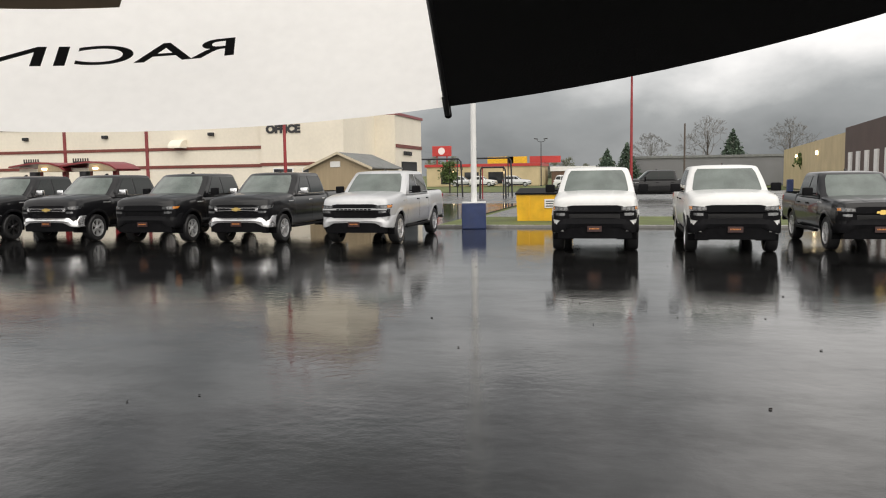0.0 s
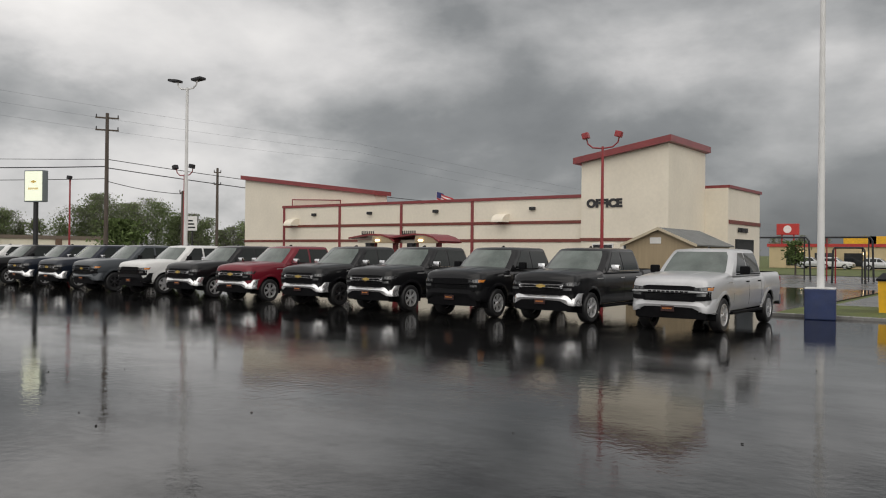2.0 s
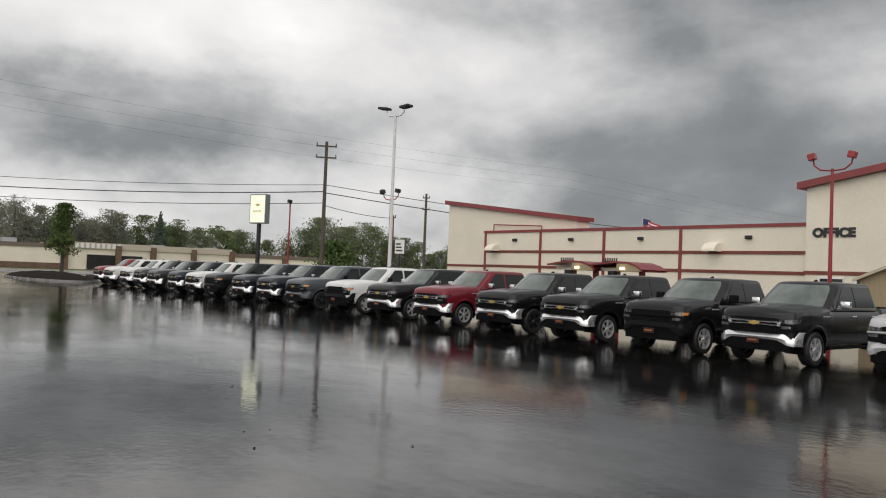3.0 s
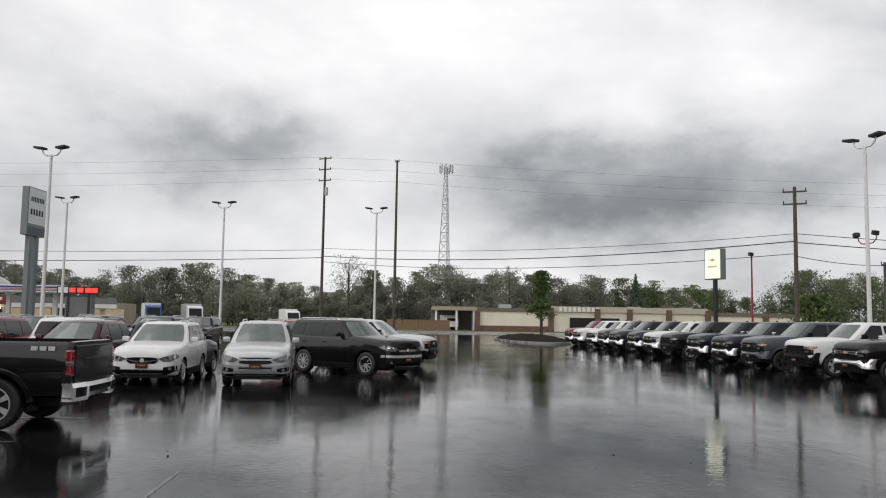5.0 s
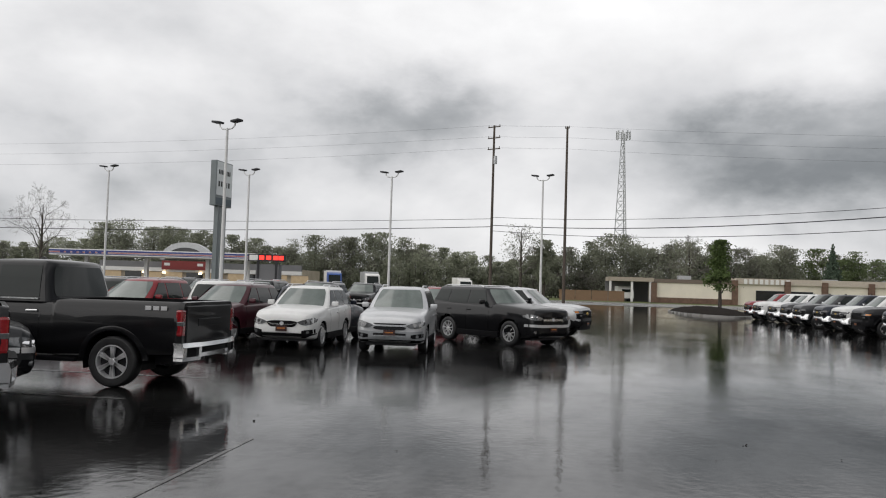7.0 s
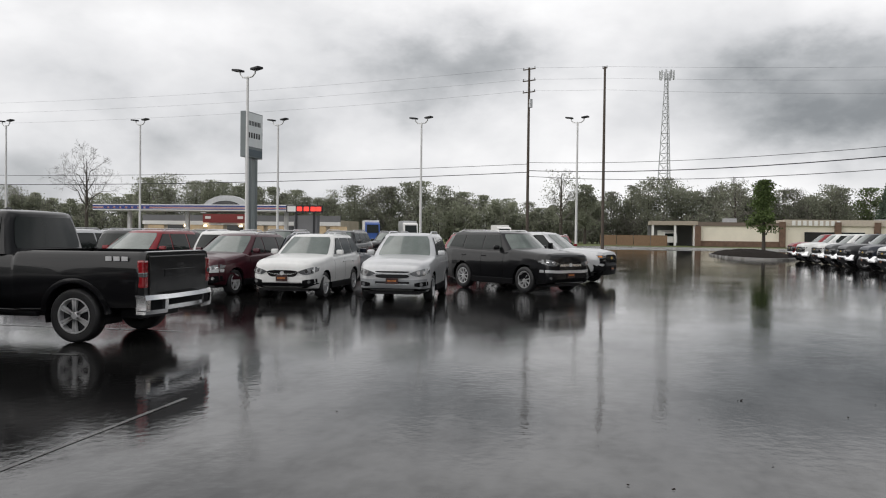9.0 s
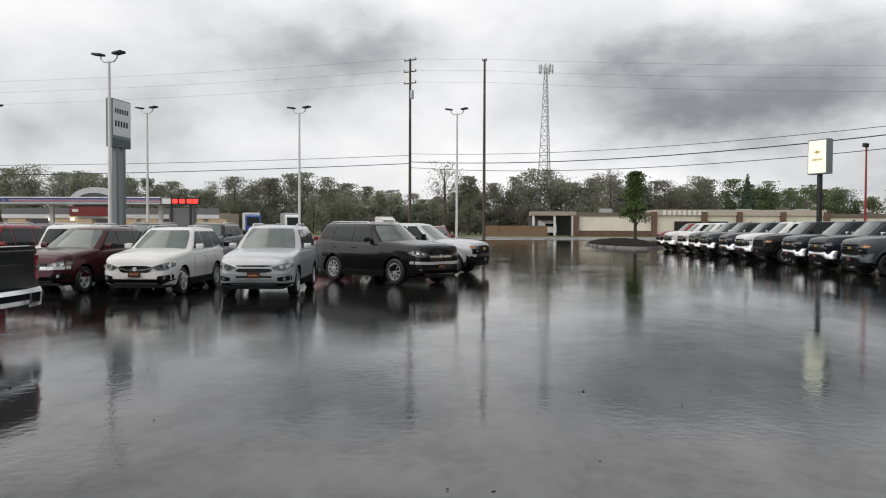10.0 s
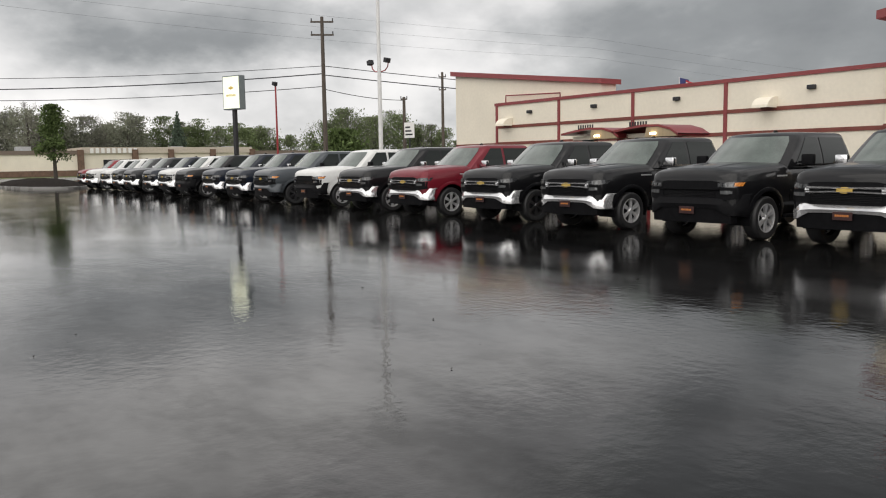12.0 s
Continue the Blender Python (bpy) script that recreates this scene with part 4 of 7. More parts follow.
def suv(m, paint_mat, spec, label, category="suv", grille="bar", rim=ALLOY, style="five", rails=True, cladding=True, group="cars parked on the lot", bumper=None):
    root = thing("sport_utility_car", m, label, category, group)
    c, nm, col = spec["cab"], spec["name"], paint_mat.name
    T = spec["T"]
    fy, hw, hood = T[0][0], T[4][1], T[3][2]
    ty = T[-1][0]
    part("body", cached((nm, "body", col), lambda: body_mesh(spec, paint_mat)), None, root)
    part("cab", cached((nm, "cab", col), lambda: cab_mesh(c, paint_mat)), None, root)
    part("windshield", cached((nm, "ws"), lambda: screen_mesh(c, False, WINDSHIELD)), None, root)
    part("rear_window", cached((nm, "rw"), lambda: screen_mesh(c, True, GLASS)), None, root)
    yb, w = c["yf0"], c["yr0"] - c["yf0"]
    k1 = (c["yf1"] - c["yf0"]) / w
    panes = [[(yb + 0.16 * w, 0.14), (yb + 0.42 * w, 0.12), (yb + 0.42 * w, 0.86), (yb + (k1 + 0.045) * w, 0.86)],
             [(yb + 0.44 * w, 0.12), (yb + 0.70 * w, 0.13), (yb + 0.69 * w, 0.86), (yb + 0.44 * w, 0.86)],
             [(yb + 0.72 * w, 0.16), (yb + 0.915 * w, 0.24), (yb + 0.875 * w, 0.84), (yb + 0.71 * w, 0.86)]]
    z_side = (spec["r"] + 0.55)
    for side in (1, -1):
        for k, corners in enumerate(panes):
            part("side_window", cached((nm, "sw", side, k), lambda: side_glass(c, corners, side, GLASS)), None, root)
        bm = B()
        box(bm, 0.02, 0.22, -0.05, 0.05, 0.0, 0.14, 0.04)
        part("mirror", cached(("smirror", col), lambda: mesh_of("mirror", bm, paint_mat, True)), None, root, at=pose(side * (c["h0"] - 0.01), yb + 0.2 * w, c["z0"] + 0.06) @ Matrix.Diagonal((side, 1, 1, 1)))
        for yy in (yb + 0.40 * w, yb + 0.68 * w):
            bm = B()
            box(bm, 0, 0.03, -0.09, 0.09, 0, 0.03, 0.01)
            part("door_handle", cached(("shandle", col), lambda: mesh_of("door_handle", bm, paint_mat)), None, root, at=pose(side * hw * 0.975 - (0.03 if side < 0 else 0), yy, c["z0"] - 0.14))
        for q, yy in enumerate((yb + 0.13 * w, yb + 0.43 * w, yb + 0.70 * w)):
            bm, rows = B(), []
            zb, zt = 0.30, interp(T, yy, 2) - 0.075
            for k in range(9):
                t = 0.1 + 0.88 * k / 8
                xx = side * (interp(T, yy, 1) * interp(SIDE, t, 1) + 0.0025)
                rows.append([(xx, yy - 0.005, zb + (zt - zb) * t), (xx, yy + 0.005, zb + (zt - zb) * t)])
            grid(bm, rows)
            part("door_gap", cached((nm, "gap", side, q), lambda: mesh_of("door_gap", bm, GLOSS_BLACK)), None, root)
        if cladding:
            bm = B()
            box(bm, min(side * (hw - 0.08), side * (hw + 0.004)), max(side * (hw - 0.08), side * (hw + 0.004)), spec["arch"] + 0.01, spec["wb"] - spec["arch"] - 0.01, 0.23, 0.40, 0.02)
            part("sill_cladding", cached((nm, "clad", side), lambda: mesh_of("sill_cladding", bm, PLASTIC)), None, root)
        fr = (0.47, 0.58, 0.72, 0.86, 0.955) if grille != "split" else (0.55, 0.62, 0.74, 0.87, 0.955)
        fx = [side * hw * q for q in fr]
        low = (-0.285, -0.335, -0.345, -0.32, -0.25) if grille != "split" else (-0.30, -0.36, -0.375, -0.36, -0.29)
        high = (-0.265, -0.225, -0.185, -0.155, -0.15) if grille != "split" else (-0.24, -0.195, -0.165, -0.15, -0.17)
        bm = B()
        patch(bm, T, fx, [hood + q for q in low], [hood + q for q in high], 0.014)
        hl = part("headlight", cached((nm, "head", side), lambda: mesh_of("headlight", bm, LENS, True)), None, root)
        bm = B()
        for q, rr in ((0.70, 0.052), (0.83, 0.045)):
            cx, cz = side * hw * q, hood - 0.255
            cy = nose_y(T, cx, cz)
            rod(bm, (cx, cy - 0.026, cz), (cx, cy + 0.06, cz + 0.01), rr, n=16)
        part("reflector", cached((nm, "reflector", side), lambda: mesh_of("reflector", bm, CHROME, True)), None, hl)
        bm = B()
        patch(bm, T, [side * hw * q for q in (0.60, 0.70, 0.93)], (0.42, 0.40, 0.43), (0.49, 0.51, 0.53), 0.027, 6)
        part("fog_recess", cached((nm, "recess", side), lambda: mesh_of("fog_recess", bm, PLASTIC)), None, root)
        bm = B()
        fgy = nose_y(T, side * hw * 0.78, 0.46)
        rod(bm, (side * hw * 0.78, fgy - 0.04, 0.46), (side * hw * 0.78, fgy + 0.1, 0.46), 0.042, n=14)
        part("fog_lamp", cached((nm, "fog", side), lambda: mesh_of("fog_lamp", bm, LENS)), None, root)
        bm = B()
        zt = c["z0"]
        x0, x1 = side * hw * 0.62, side * hw * 0.93
        box(bm, min(x0, x1), max(x0, x1), ty - 0.20, ty - 0.02, zt - 0.22, zt - 0.02, 0.03)
        part("taillight", cached((nm, "tail", side), lambda: mesh_of("taillight", bm, REDLENS)), None, root)
        if rails:
            bm = B()
            h = c["h1"] - 0.06
            pts = [(side * h, c["yf1"] + 0.32, c["z1"] + 0.0), (side * h, c["yf1"] + 0.45, c["z1"] + 0.055), (side * h, c["yr1"] - 0.45, c["z1"] + 0.055), (side * h, c["yr1"] - 0.25, c["z1"] - 0.01)]
            tube(bm, pts, 0.017, 8)
            part("roof_rail", cached((nm, "rail", side), lambda: mesh_of("roof_rail", bm, ALLOY, True)), None, root)
    # grille
    bm = B()
    gx = [hw * q for q in (-0.46, -0.4, -0.25, 0.25, 0.4, 0.46)]
    if grille == "wing":
        patch(bm, T, gx, [hood + q for q in (-0.29, -0.37, -0.42, -0.42, -0.37, -0.29)], [hood + q for q in (-0.27, -0.25, -0.235, -0.235, -0.25, -0.27)], 0.018, 18)
    elif grille == "split":
        patch(bm, T, gx, [hood + q for q in (-0.35, -0.375, -0.385, -0.385, -0.375, -0.35)], [hood + q for q in (-0.33, -0.30, -0.295, -0.295, -0.30, -0.33)], 0.018, 18)
        patch(bm, T, gx, [hood + q for q in (-0.235, -0.25, -0.255, -0.255, -0.25, -0.235)], [hood + q for q in (-0.225, -0.222, -0.22, -0.22, -0.222, -0.225)], 0.018, 18, 2)
        patch(bm, T, gx, [0.475] * 6, [0.53] * 6, 0.038, 18, 2)
    else:
        patch(bm, T, gx, [hood - 0.45] * 6, [hood - 0.215] * 6, 0.018, 18)
    g = part("grille", cached((nm, "grille", grille), lambda: mesh_of("grille", bm, GLOSS_BLACK)), None, root)
    bm = B()
    if grille == "split":
        patch(bm, T, gx, [hood - 0.295] * 6, [hood - 0.272] * 6, 0.03, 18, 2)
        patch(bm, T, gx, [0.46] * 6, [0.474] * 6, 0.045, 18, 2)
    elif grille == "wing":
        patch(bm, T, gx, [hood + q for q in (-0.295, -0.31, -0.345, -0.345, -0.31, -0.295)], [hood + q for q in (-0.275, -0.285, -0.318, -0.318, -0.285, -0.275)], 0.03, 18, 2)
    else:
        patch(bm, T, gx, [hood - 0.35] * 6, [hood - 0.29] * 6, 0.034, 18, 2)
    part("grille_bar", cached((nm, "gbar", grille), lambda: mesh_of("grille_bar", bm, CHROME, True)), None, g)
    if grille != "split":
        bm = B()
        ey, ez = nose_y(T, 0.0, hood - 0.33), hood - (0.33 if grille == "wing" else 0.31)
        rod(bm, (0, ey - 0.045, ez), (0, ey + 0.03, ez), 0.05, n=18)
        part("emblem", cached((nm, "badge"), lambda: mesh_of("emblem", bm, ALLOY)), None, g)
    bm = B()
    bmat = bumper or paint_mat
    patch(bm, T, [hw * q for q in (-0.985, -0.6, 0.6, 0.985)], (0.37, 0.33, 0.33, 0.37) if bumper else (0.40, 0.44, 0.44, 0.40), (0.60, 0.575, 0.575, 0.60), 0.024, 24)
    part("front_bumper", cached((nm, "bump", bmat.name), lambda: mesh_of("front_bumper", bm, bmat, True)), None, root)
    bm = B()
    if grille == "bar":
        patch(bm, T, [hw * q for q in (-0.95, -0.5, 0.5, 0.95)], (0.62, 0.60, 0.60, 0.62), (0.70, 0.68, 0.68, 0.70), 0.034, 24, 2)
        part("bumper_band", cached((nm, "band"), lambda: mesh_of("bumper_band", bm, ALLOY, True)), None, root)
        bm = B()
    z_in = 0.36 if grille == "split" else 0.42
    patch(bm, T, [hw * q for q in (-0.95, -0.66, 0.66, 0.95)], (0.40 if z_in > 0.4 else 0.30, 0.29, 0.29, 0.40 if z_in > 0.4 else 0.30), (z_in, z_in, z_in, z_in), 0.034, 20)
    intake = part("lower_intake", cached((nm, "intake", grille), lambda: mesh_of("lower_intake", bm, PLASTIC)), None, root)
    bm = B()
    patch(bm, T, [hw * q for q in (-0.6, -0.5, 0.5, 0.6)], (0.325, 0.30, 0.30, 0.325), (0.335, 0.335, 0.335, 0.335), 0.046, 14, 2)
    part("skid_plate", cached((nm, "skid"), lambda: mesh_of("skid_plate", bm, ALLOY, True)), None, intake)
    bm = B()
    strip(bm, -hw * 0.9, hw * 0.9, 0.38, 0.62, -ty - 0.05, 0.12, 0.25, 14)
    part("rear_bumper", cached((nm, "rbump"), lambda: mesh_of("rear_bumper", bm, PLASTIC, True)), None, root, at=pose(0, 0, 0, 0, 0, 180))
    plate_on(root, 0, fy - 0.055, 0.47, 0.30, 0.14)
    bm = B()
    box(bm, -hw * 0.7, hw * 0.7, -fo_of(spec), ty - 0.3, 0.2, 0.32, 0.02)
    part("chassis", cached((nm, "chassis"), lambda: mesh_of("chassis", bm, DARK_METAL)), None, root)
    add_wheels(root, spec, rim, style)
    return root


def fo_of(spec):
    return -spec["T"][0][0] - 0.25


P_BLACK = paint("black", (0.006, 0.006, 0.007))
P_WHITE = paint("white", (0.64, 0.64, 0.63))
P_SILVER = paint("silver", (0.50, 0.505, 0.515), 0.35)
P_RED = paint("cherry_red", (0.16, 0.012, 0.022), 0.2)
P_GREY = paint("slate_grey", (0.060, 0.068, 0.076), 0.3)
P_NAVY = paint("dark_navy", (0.010, 0.014, 0.024), 0.2)
P_MAROON = paint("maroon", (0.055, 0.012, 0.018), 0.3)
P_BRIGHT_RED = paint("bright_red", (0.19, 0.010, 0.016), 0.1)
P_GRAPHITE = paint("graphite", (0.03, 0.031, 0.033), 0.3)

# the long row of pickups, nose to the lane
ROW = [
    (0.03, P_SILVER, "custom", "silver pickup truck with body-coloured bumper, wet", ALLOY, "six"),
    (-3.45, P_BLACK, "chrome", "black pickup truck with chrome double-bar grille and bumper", ALLOY, "six"),
    (-6.27, P_BLACK, "work", "black pickup truck with blacked-out grille and amber lamps", ALLOY, "six"),
    (-9.52, P_BLACK, "chrome", "black pickup truck with chrome double-bar grille and bumper", ALLOY, "six"),
    (-12.66, P_BLACK, "chrome", "black pickup truck with chrome grille and dark wheels", DARK_ALLOY, "six"),
    (-15.9, P_RED, "chrome", "cherry red pickup truck with chrome grille and bumper", ALLOY, "six"),
    (-19.15, P_BLACK, "chrome", "black pickup truck with chrome double-bar grille and bumper", ALLOY, "six"),
    (-22.6, P_WHITE, "work", "white pickup truck with black bumper and steel wheels", ALLOY, "steel"),
    (-25.85, P_GREY, "dark", "slate grey pickup truck with painted grille bars", DARK_ALLOY, "six"),
    (-29.1, P_NAVY, "chrome", "dark navy pickup truck with chrome grille", ALLOY, "six"),
    (-32.3, P_NAVY, "chrome", "dark navy pickup truck with chrome grille", ALLOY, "six"),
    (-35.5, P_BLACK, "work", "black pickup truck with black bumper", ALLOY, "six"),
    (-38.7, P_WHITE, "chrome", "white pickup truck with chrome bumper", ALLOY, "six"),
    (-41.9, P_NAVY, "chrome", "dark navy pickup truck with chrome grille", ALLOY, "six"),
    (-45.1, P_GRAPHITE, "chrome", "graphite pickup truck with chrome grille", ALLOY, "six"),
    (-48.3, P_GRAPHITE, "chrome", "graphite pickup truck with chrome grille", ALLOY, "six"),
    (-51.6, P_WHITE, "chrome", "white heavy pickup truck with chrome bumper", ALLOY, "six"),
    (-54.9, P_WHITE, "chrome", "white heavy pickup truck with chrome bumper", ALLOY, "six"),
    (-58.1, P_BRIGHT_RED, "chrome", "bright red pickup truck with chrome bumper", ALLOY, "six"),
]
for k, (x, pm, trim, label, rim, style) in enumerate(ROW):
    pickup(pose(x, 0.2 + 0.12 * math.sin(k * 2.1), 0, 0, 0, 0.9 * math.sin(k * 3.7)), pm, trim, label, rim=rim, style=style)
# two white work trucks and a smaller dark one nearer the lane
pickup(pose(6.36, -1.3, 0, 0, 0, 2), P_WHITE, "work", "white work pickup truck with black grille and bumper", rim=ALLOY, style="steel", group="pickups beside the lamp post")
pickup(pose(9.41, -1.42, 0, 0, 0, 1), P_WHITE, "work", "white work pickup truck with black grille and bumper", rim=ALLOY, style="steel", group="pickups beside the lamp post")
pickup(pose(12.45, -0.85, 0, 0, 0, 3), P_BLACK, "work", "black midsize pickup truck with gold emblem", COLORADO, ALLOY, "five", group="pickups beside the lamp post")
# pickup on the far drive, seen side-on
pickup(pose(6.6, 36.5, 0, 0, 0, -88), P_BLACK, "work", "dark pickup truck parked side-on across the drive", rim=ALLOY, style="five", group="vehicles across the drive")

# the other side of the lane
pickup(pose(-7.5, -25.85, 0, 0, 0, 0), P_BLACK, "chrome", "black four-wheel-drive pickup truck with chrome rear bumper", spec=LONGBED, group="pickups parked tail to the lane")
pickup(pose(-0.78, -25.8, 0, 0, 0, 37.7), P_BLACK, "chrome", "black pickup truck with chrome rear bumper", group="pickups parked tail to the lane")
S_TRAX = suv_spec("small_suv", 4.28, 1.75, 1.66, 2.555, 0.86, 0.335, hood=1.03, belt=1.06)
S_MID = suv_spec("middle_suv", 4.57, 1.80, 1.72, 2.71, 0.93, 0.345, hood=1.05, belt=1.08)
S_BIG = suv_spec("large_suv", 4.82, 1.92, 1.80, 2.79, 0.93, 0.385, hood=1.20, belt=1.20, roof_back=0.22, rake=0.62, blunt=0.35)
suv(pose(-5.33, -23.8, 0, 0, 0, 217.7), P_GRAPHITE, S_MID, "dark crossover car with a wide black grille", "car")
suv(pose(-16.05, -24.85, 0, 0, 0, 84), P_MAROON, S_TRAX, "maroon small crossover car, wet", "car")
suv(pose(-15.6, -22.2, 0, 0, 0, 91), P_WHITE, S_TRAX, "white small crossover car with winged grille", "car", grille="wing", style="many")
suv(pose(-15.55, -19.4, 0, 0, 0, 94), P_SILVER, S_MID, "silver crossover car with a split grille", "car", grille="split", bumper=material("silver_bumper_plastic", (0.26, 0.27, 0.28), 0.4, vary=0.1))
suv(pose(-19.95, -15.97, 0, 0, 0, 139), P_BLACK, S_BIG, "black four-wheel-drive estate car with roof rails", "suv", style="many")
pickup(pose(-25.3, -14.9, 0, 0, 0, 163), P_SILVER, "work", "silver midsize pickup truck parked at an angle", COLORADO, ALLOY, "five", group="cars parked on the lot")

# ---- ground ----
def sheet(name, pts, z, mat, label, category, thick=0.0):
    bm = B()
    poly(bm, [(x, y, z) for x, y in pts], thick)
    return tagged(part(name, bm, mat), label, category, kind="structure")


sheet("ground", [(-2500, -2500), (2500, -2500), (2500, 2500), (-2500, 2500)], -0.05, GRASS_GROUND, "wet dull green open ground to the horizon", "ground")
sheet("road", [(-96, -140), (60, -140), (60, 6.55), (0.2, 6.55), (0.2, 30), (-96, 30)], 0.0, ASPHALT, "wet black asphalt car lot mirroring the sky", "car lot")
sheet("pavement", [(0.6, 12.6), (70, 12.6), (70, 62), (-40, 62), (-40, 30.2), (0.6, 30.2)], -0.02, FAR_ROAD, "wet grey drive beyond the grass strip", "drive")
sheet("road_far", [(-132, -160), (-99, -160), (-99, 130), (-132, 130)], -0.012, FAR_ROAD, "wet grey highway beyond the lot", "road")
bm = B()
box(bm, 0.35, 60, 6.56, 6.74, -0.1, 0.09, 0.02)
tagged(part("kerb", bm, CONCRETE), "pale wet concrete kerb along the grass strip", "kerb", kind="structure")
sheet("grass_strip", [(0.35, 6.74), (60, 6.74), (60, 12.5), (0.35, 12.5)], 0.07, GRASS_GROUND, "wet grass strip behind the parked trucks", "grass")

# ---- office building ----
def office():
    y0 = 15.0
    root = thing("office_building", pose(0, 0, 0), "beige metal-clad office building with red trim", "building")
    bm = B()
    box(bm, -30.95, -10.3, y0, y0 + 12, 0, 4.45)
    part("wall", bm, WALL, root)
    bm = B()
    box(bm, -31.1, -10.25, y0 - 0.06, y0 + 12.1, 4.45, 4.6)
    part("roof_trim", bm, TRIM, root)
    for x in (-30.95, -26.15, -21.43, -16.65):
        bm = B()
        box(bm, x - 0.08, x + 0.08, y0 - 0.05, y0 + 0.01, 0, 4.45)
        part("wall_post", bm, TRIM, root)
    for z, x0, x1 in ((3.24, -30.9, -10.4), (2.36, -30.9, -10.4)):
        bm = B()
        box(bm, x0, x1, y0 - 0.04, y0 + 0.01, z, z + 0.15)
        part("wall_band", bm, BAND, root)
    # left wing with a sloping red roof
    bm = B()
    yl = 15.7
    poly(bm, [(-35.6, yl, 0), (-24, yl, 0), (-24, yl, 5.15), (-35.6, yl, 6.55)], 1.0, (0, 1, 0))
    part("wing_wall", bm, WALL, root)
    bm = B()
    poly(bm, [(-35.8, yl - 0.25, 6.52), (-23.8, yl - 0.25, 5.08), (-23.8, yl - 0.25, 5.32), (-35.8, yl - 0.25, 6.78)], 1.4, (0, 1, 0))
    part("wing_roof", bm, TRIM, root)
    bm = B()
    box(bm, -35.6, -31.0, yl - 0.04, yl + 0.01, 2.36, 2.5)
    part("wall_band", bm, BAND, root)
    bm = B()
    tube(bm, [(-30.8, yl - 0.2, 4.6), (-30.8, yl - 0.2, 5.02), (-26.6, yl - 0.2, 4.85), (-26.6, yl - 0.2, 4.6)], 0.035)
    part("roof_pipe", bm, TRIM, root)
    # office tower
    bm = B()
    yt = y0 - 0.25
    poly(bm, [(-10.3, yt, 0), (-6.1, yt, 0), (-6.1, yt, 6.8), (-10.3, yt, 6.05)], 4.6, (0, 1, 0))
    part("tower_wall", bm, WALL, root)
    bm = B()
    poly(bm, [(-10.6, yt - 0.3, 5.98), (-5.9, yt - 0.3, 6.72), (-5.9, yt - 0.3, 7.0), (-10.6, yt - 0.3, 6.26)], 5.1, (0, 1, 0))
    part("tower_roof", bm, TRIM, root)
    bm = B()
    box(bm, -10.35, -6.0, yt - 0.04, yt + 0.01, 2.4, 2.55)
    part("wall_band", bm, BAND, root)
    # lower block behind the tower, with the entrance
    bm = B()
    box(bm, -10.3, -5.0, yt + 4.6, y0 + 9.5, 0, 5.0)
    part("rear_wall", bm, WALL, root)
    bm = B()
    box(bm, -10.3, -4.92, yt + 4.6, y0 + 9.6, 5.0, 5.14)
    part("rear_roof_trim", bm, TRIM, root)
    bm = B()
    box(bm, -5.02, -4.95, yt + 4.7, y0 + 9.5, 3.32, 3.5)
    part("wall_band", bm, BAND, root)
    # office windows
    for x in (-9.7, -8.2):
        bm = B()
        box(bm, x, x + 1.05, yt - 0.05, yt + 0.02, 1.3, 2.3)
        w = part("window", bm, WHITE, root)
        bm = B()
        box(bm, x + 0.06, x + 0.99, yt - 0.06, yt - 0.045, 1.36, 2.24)
        part("pane", bm, DARK_GLASS, w)
    # wall lights and vents
    for x in (-28.26, -23.76, -19.01, -13.04):
        bm = B()
        box(bm, x - 0.15, x + 0.15, y0 - 0.16, y0 + 0.01, 3.92, 4.08, 0.03)
        part("wall_light", bm, DARK_METAL, root)
    for x in (-30.0, -14.75):
        bm = B()
        rows = []
        for k in range(7):
            a = math.radians(90 * k / 6)
            rows.append([(x - 0.34, y0 - 0.65 * math.cos(a), 3.35 + 0.42 * math.sin(a)), (x + 0.34, y0 - 0.65 * math.cos(a), 3.35 + 0.42 * math.sin(a))])
        rows.append([(x - 0.34, y0, 3.77), (x + 0.34, y0, 3.77)])
        v = grid(bm, rows)
        for s in (0, 1):
            c0 = bm.verts.new((x + (0.34 if s else -0.34), y0, 3.35))
            bm.faces.new([r[s] for r in v] + [c0])
        part("wall_vent", bm, WALL, root)
    # sign letters
    t = new("sign_letters", lettering("OFFICE", 0.50, 0.03, 0.03))
    t.parent = root
    t.matrix_basis = pose(-10.0, yt - 0.012, 3.97, 90, 0, 0) @ Matrix.Diagonal((1.08, 1, 1, 1))
    t = new("entrance_letters", lettering("ENTRANCE", 0.30, 0.02, 0.008))
    t.parent = root
    t.matrix_basis = pose(-4.94, yt + 6.0, 2.95, 90, 0, 90)
    bm = B()
    box(bm, -5.02, -4.9, yt + 5.7, yt + 8.4, 0, 2.6)
    part("entrance_door", bm, DARK_GLASS, root)
    return root


def lettering(text, size, depth, bold):
    c = bpy.data.curves.new("letters", "FONT")
    c.body, c.size, c.extrude, c.offset = text, size, depth, bold
    tmp = bpy.data.objects.new("letters_tmp", c)
    scene.collection.objects.link(tmp)
    me = bpy.data.meshes.new_from_object(tmp.evaluated_get(bpy.context.evaluated_depsgraph_get()))
    bpy.data.objects.remove(tmp)
    me.materials.clear()
    me.materials.append(INK)
    return me


office()


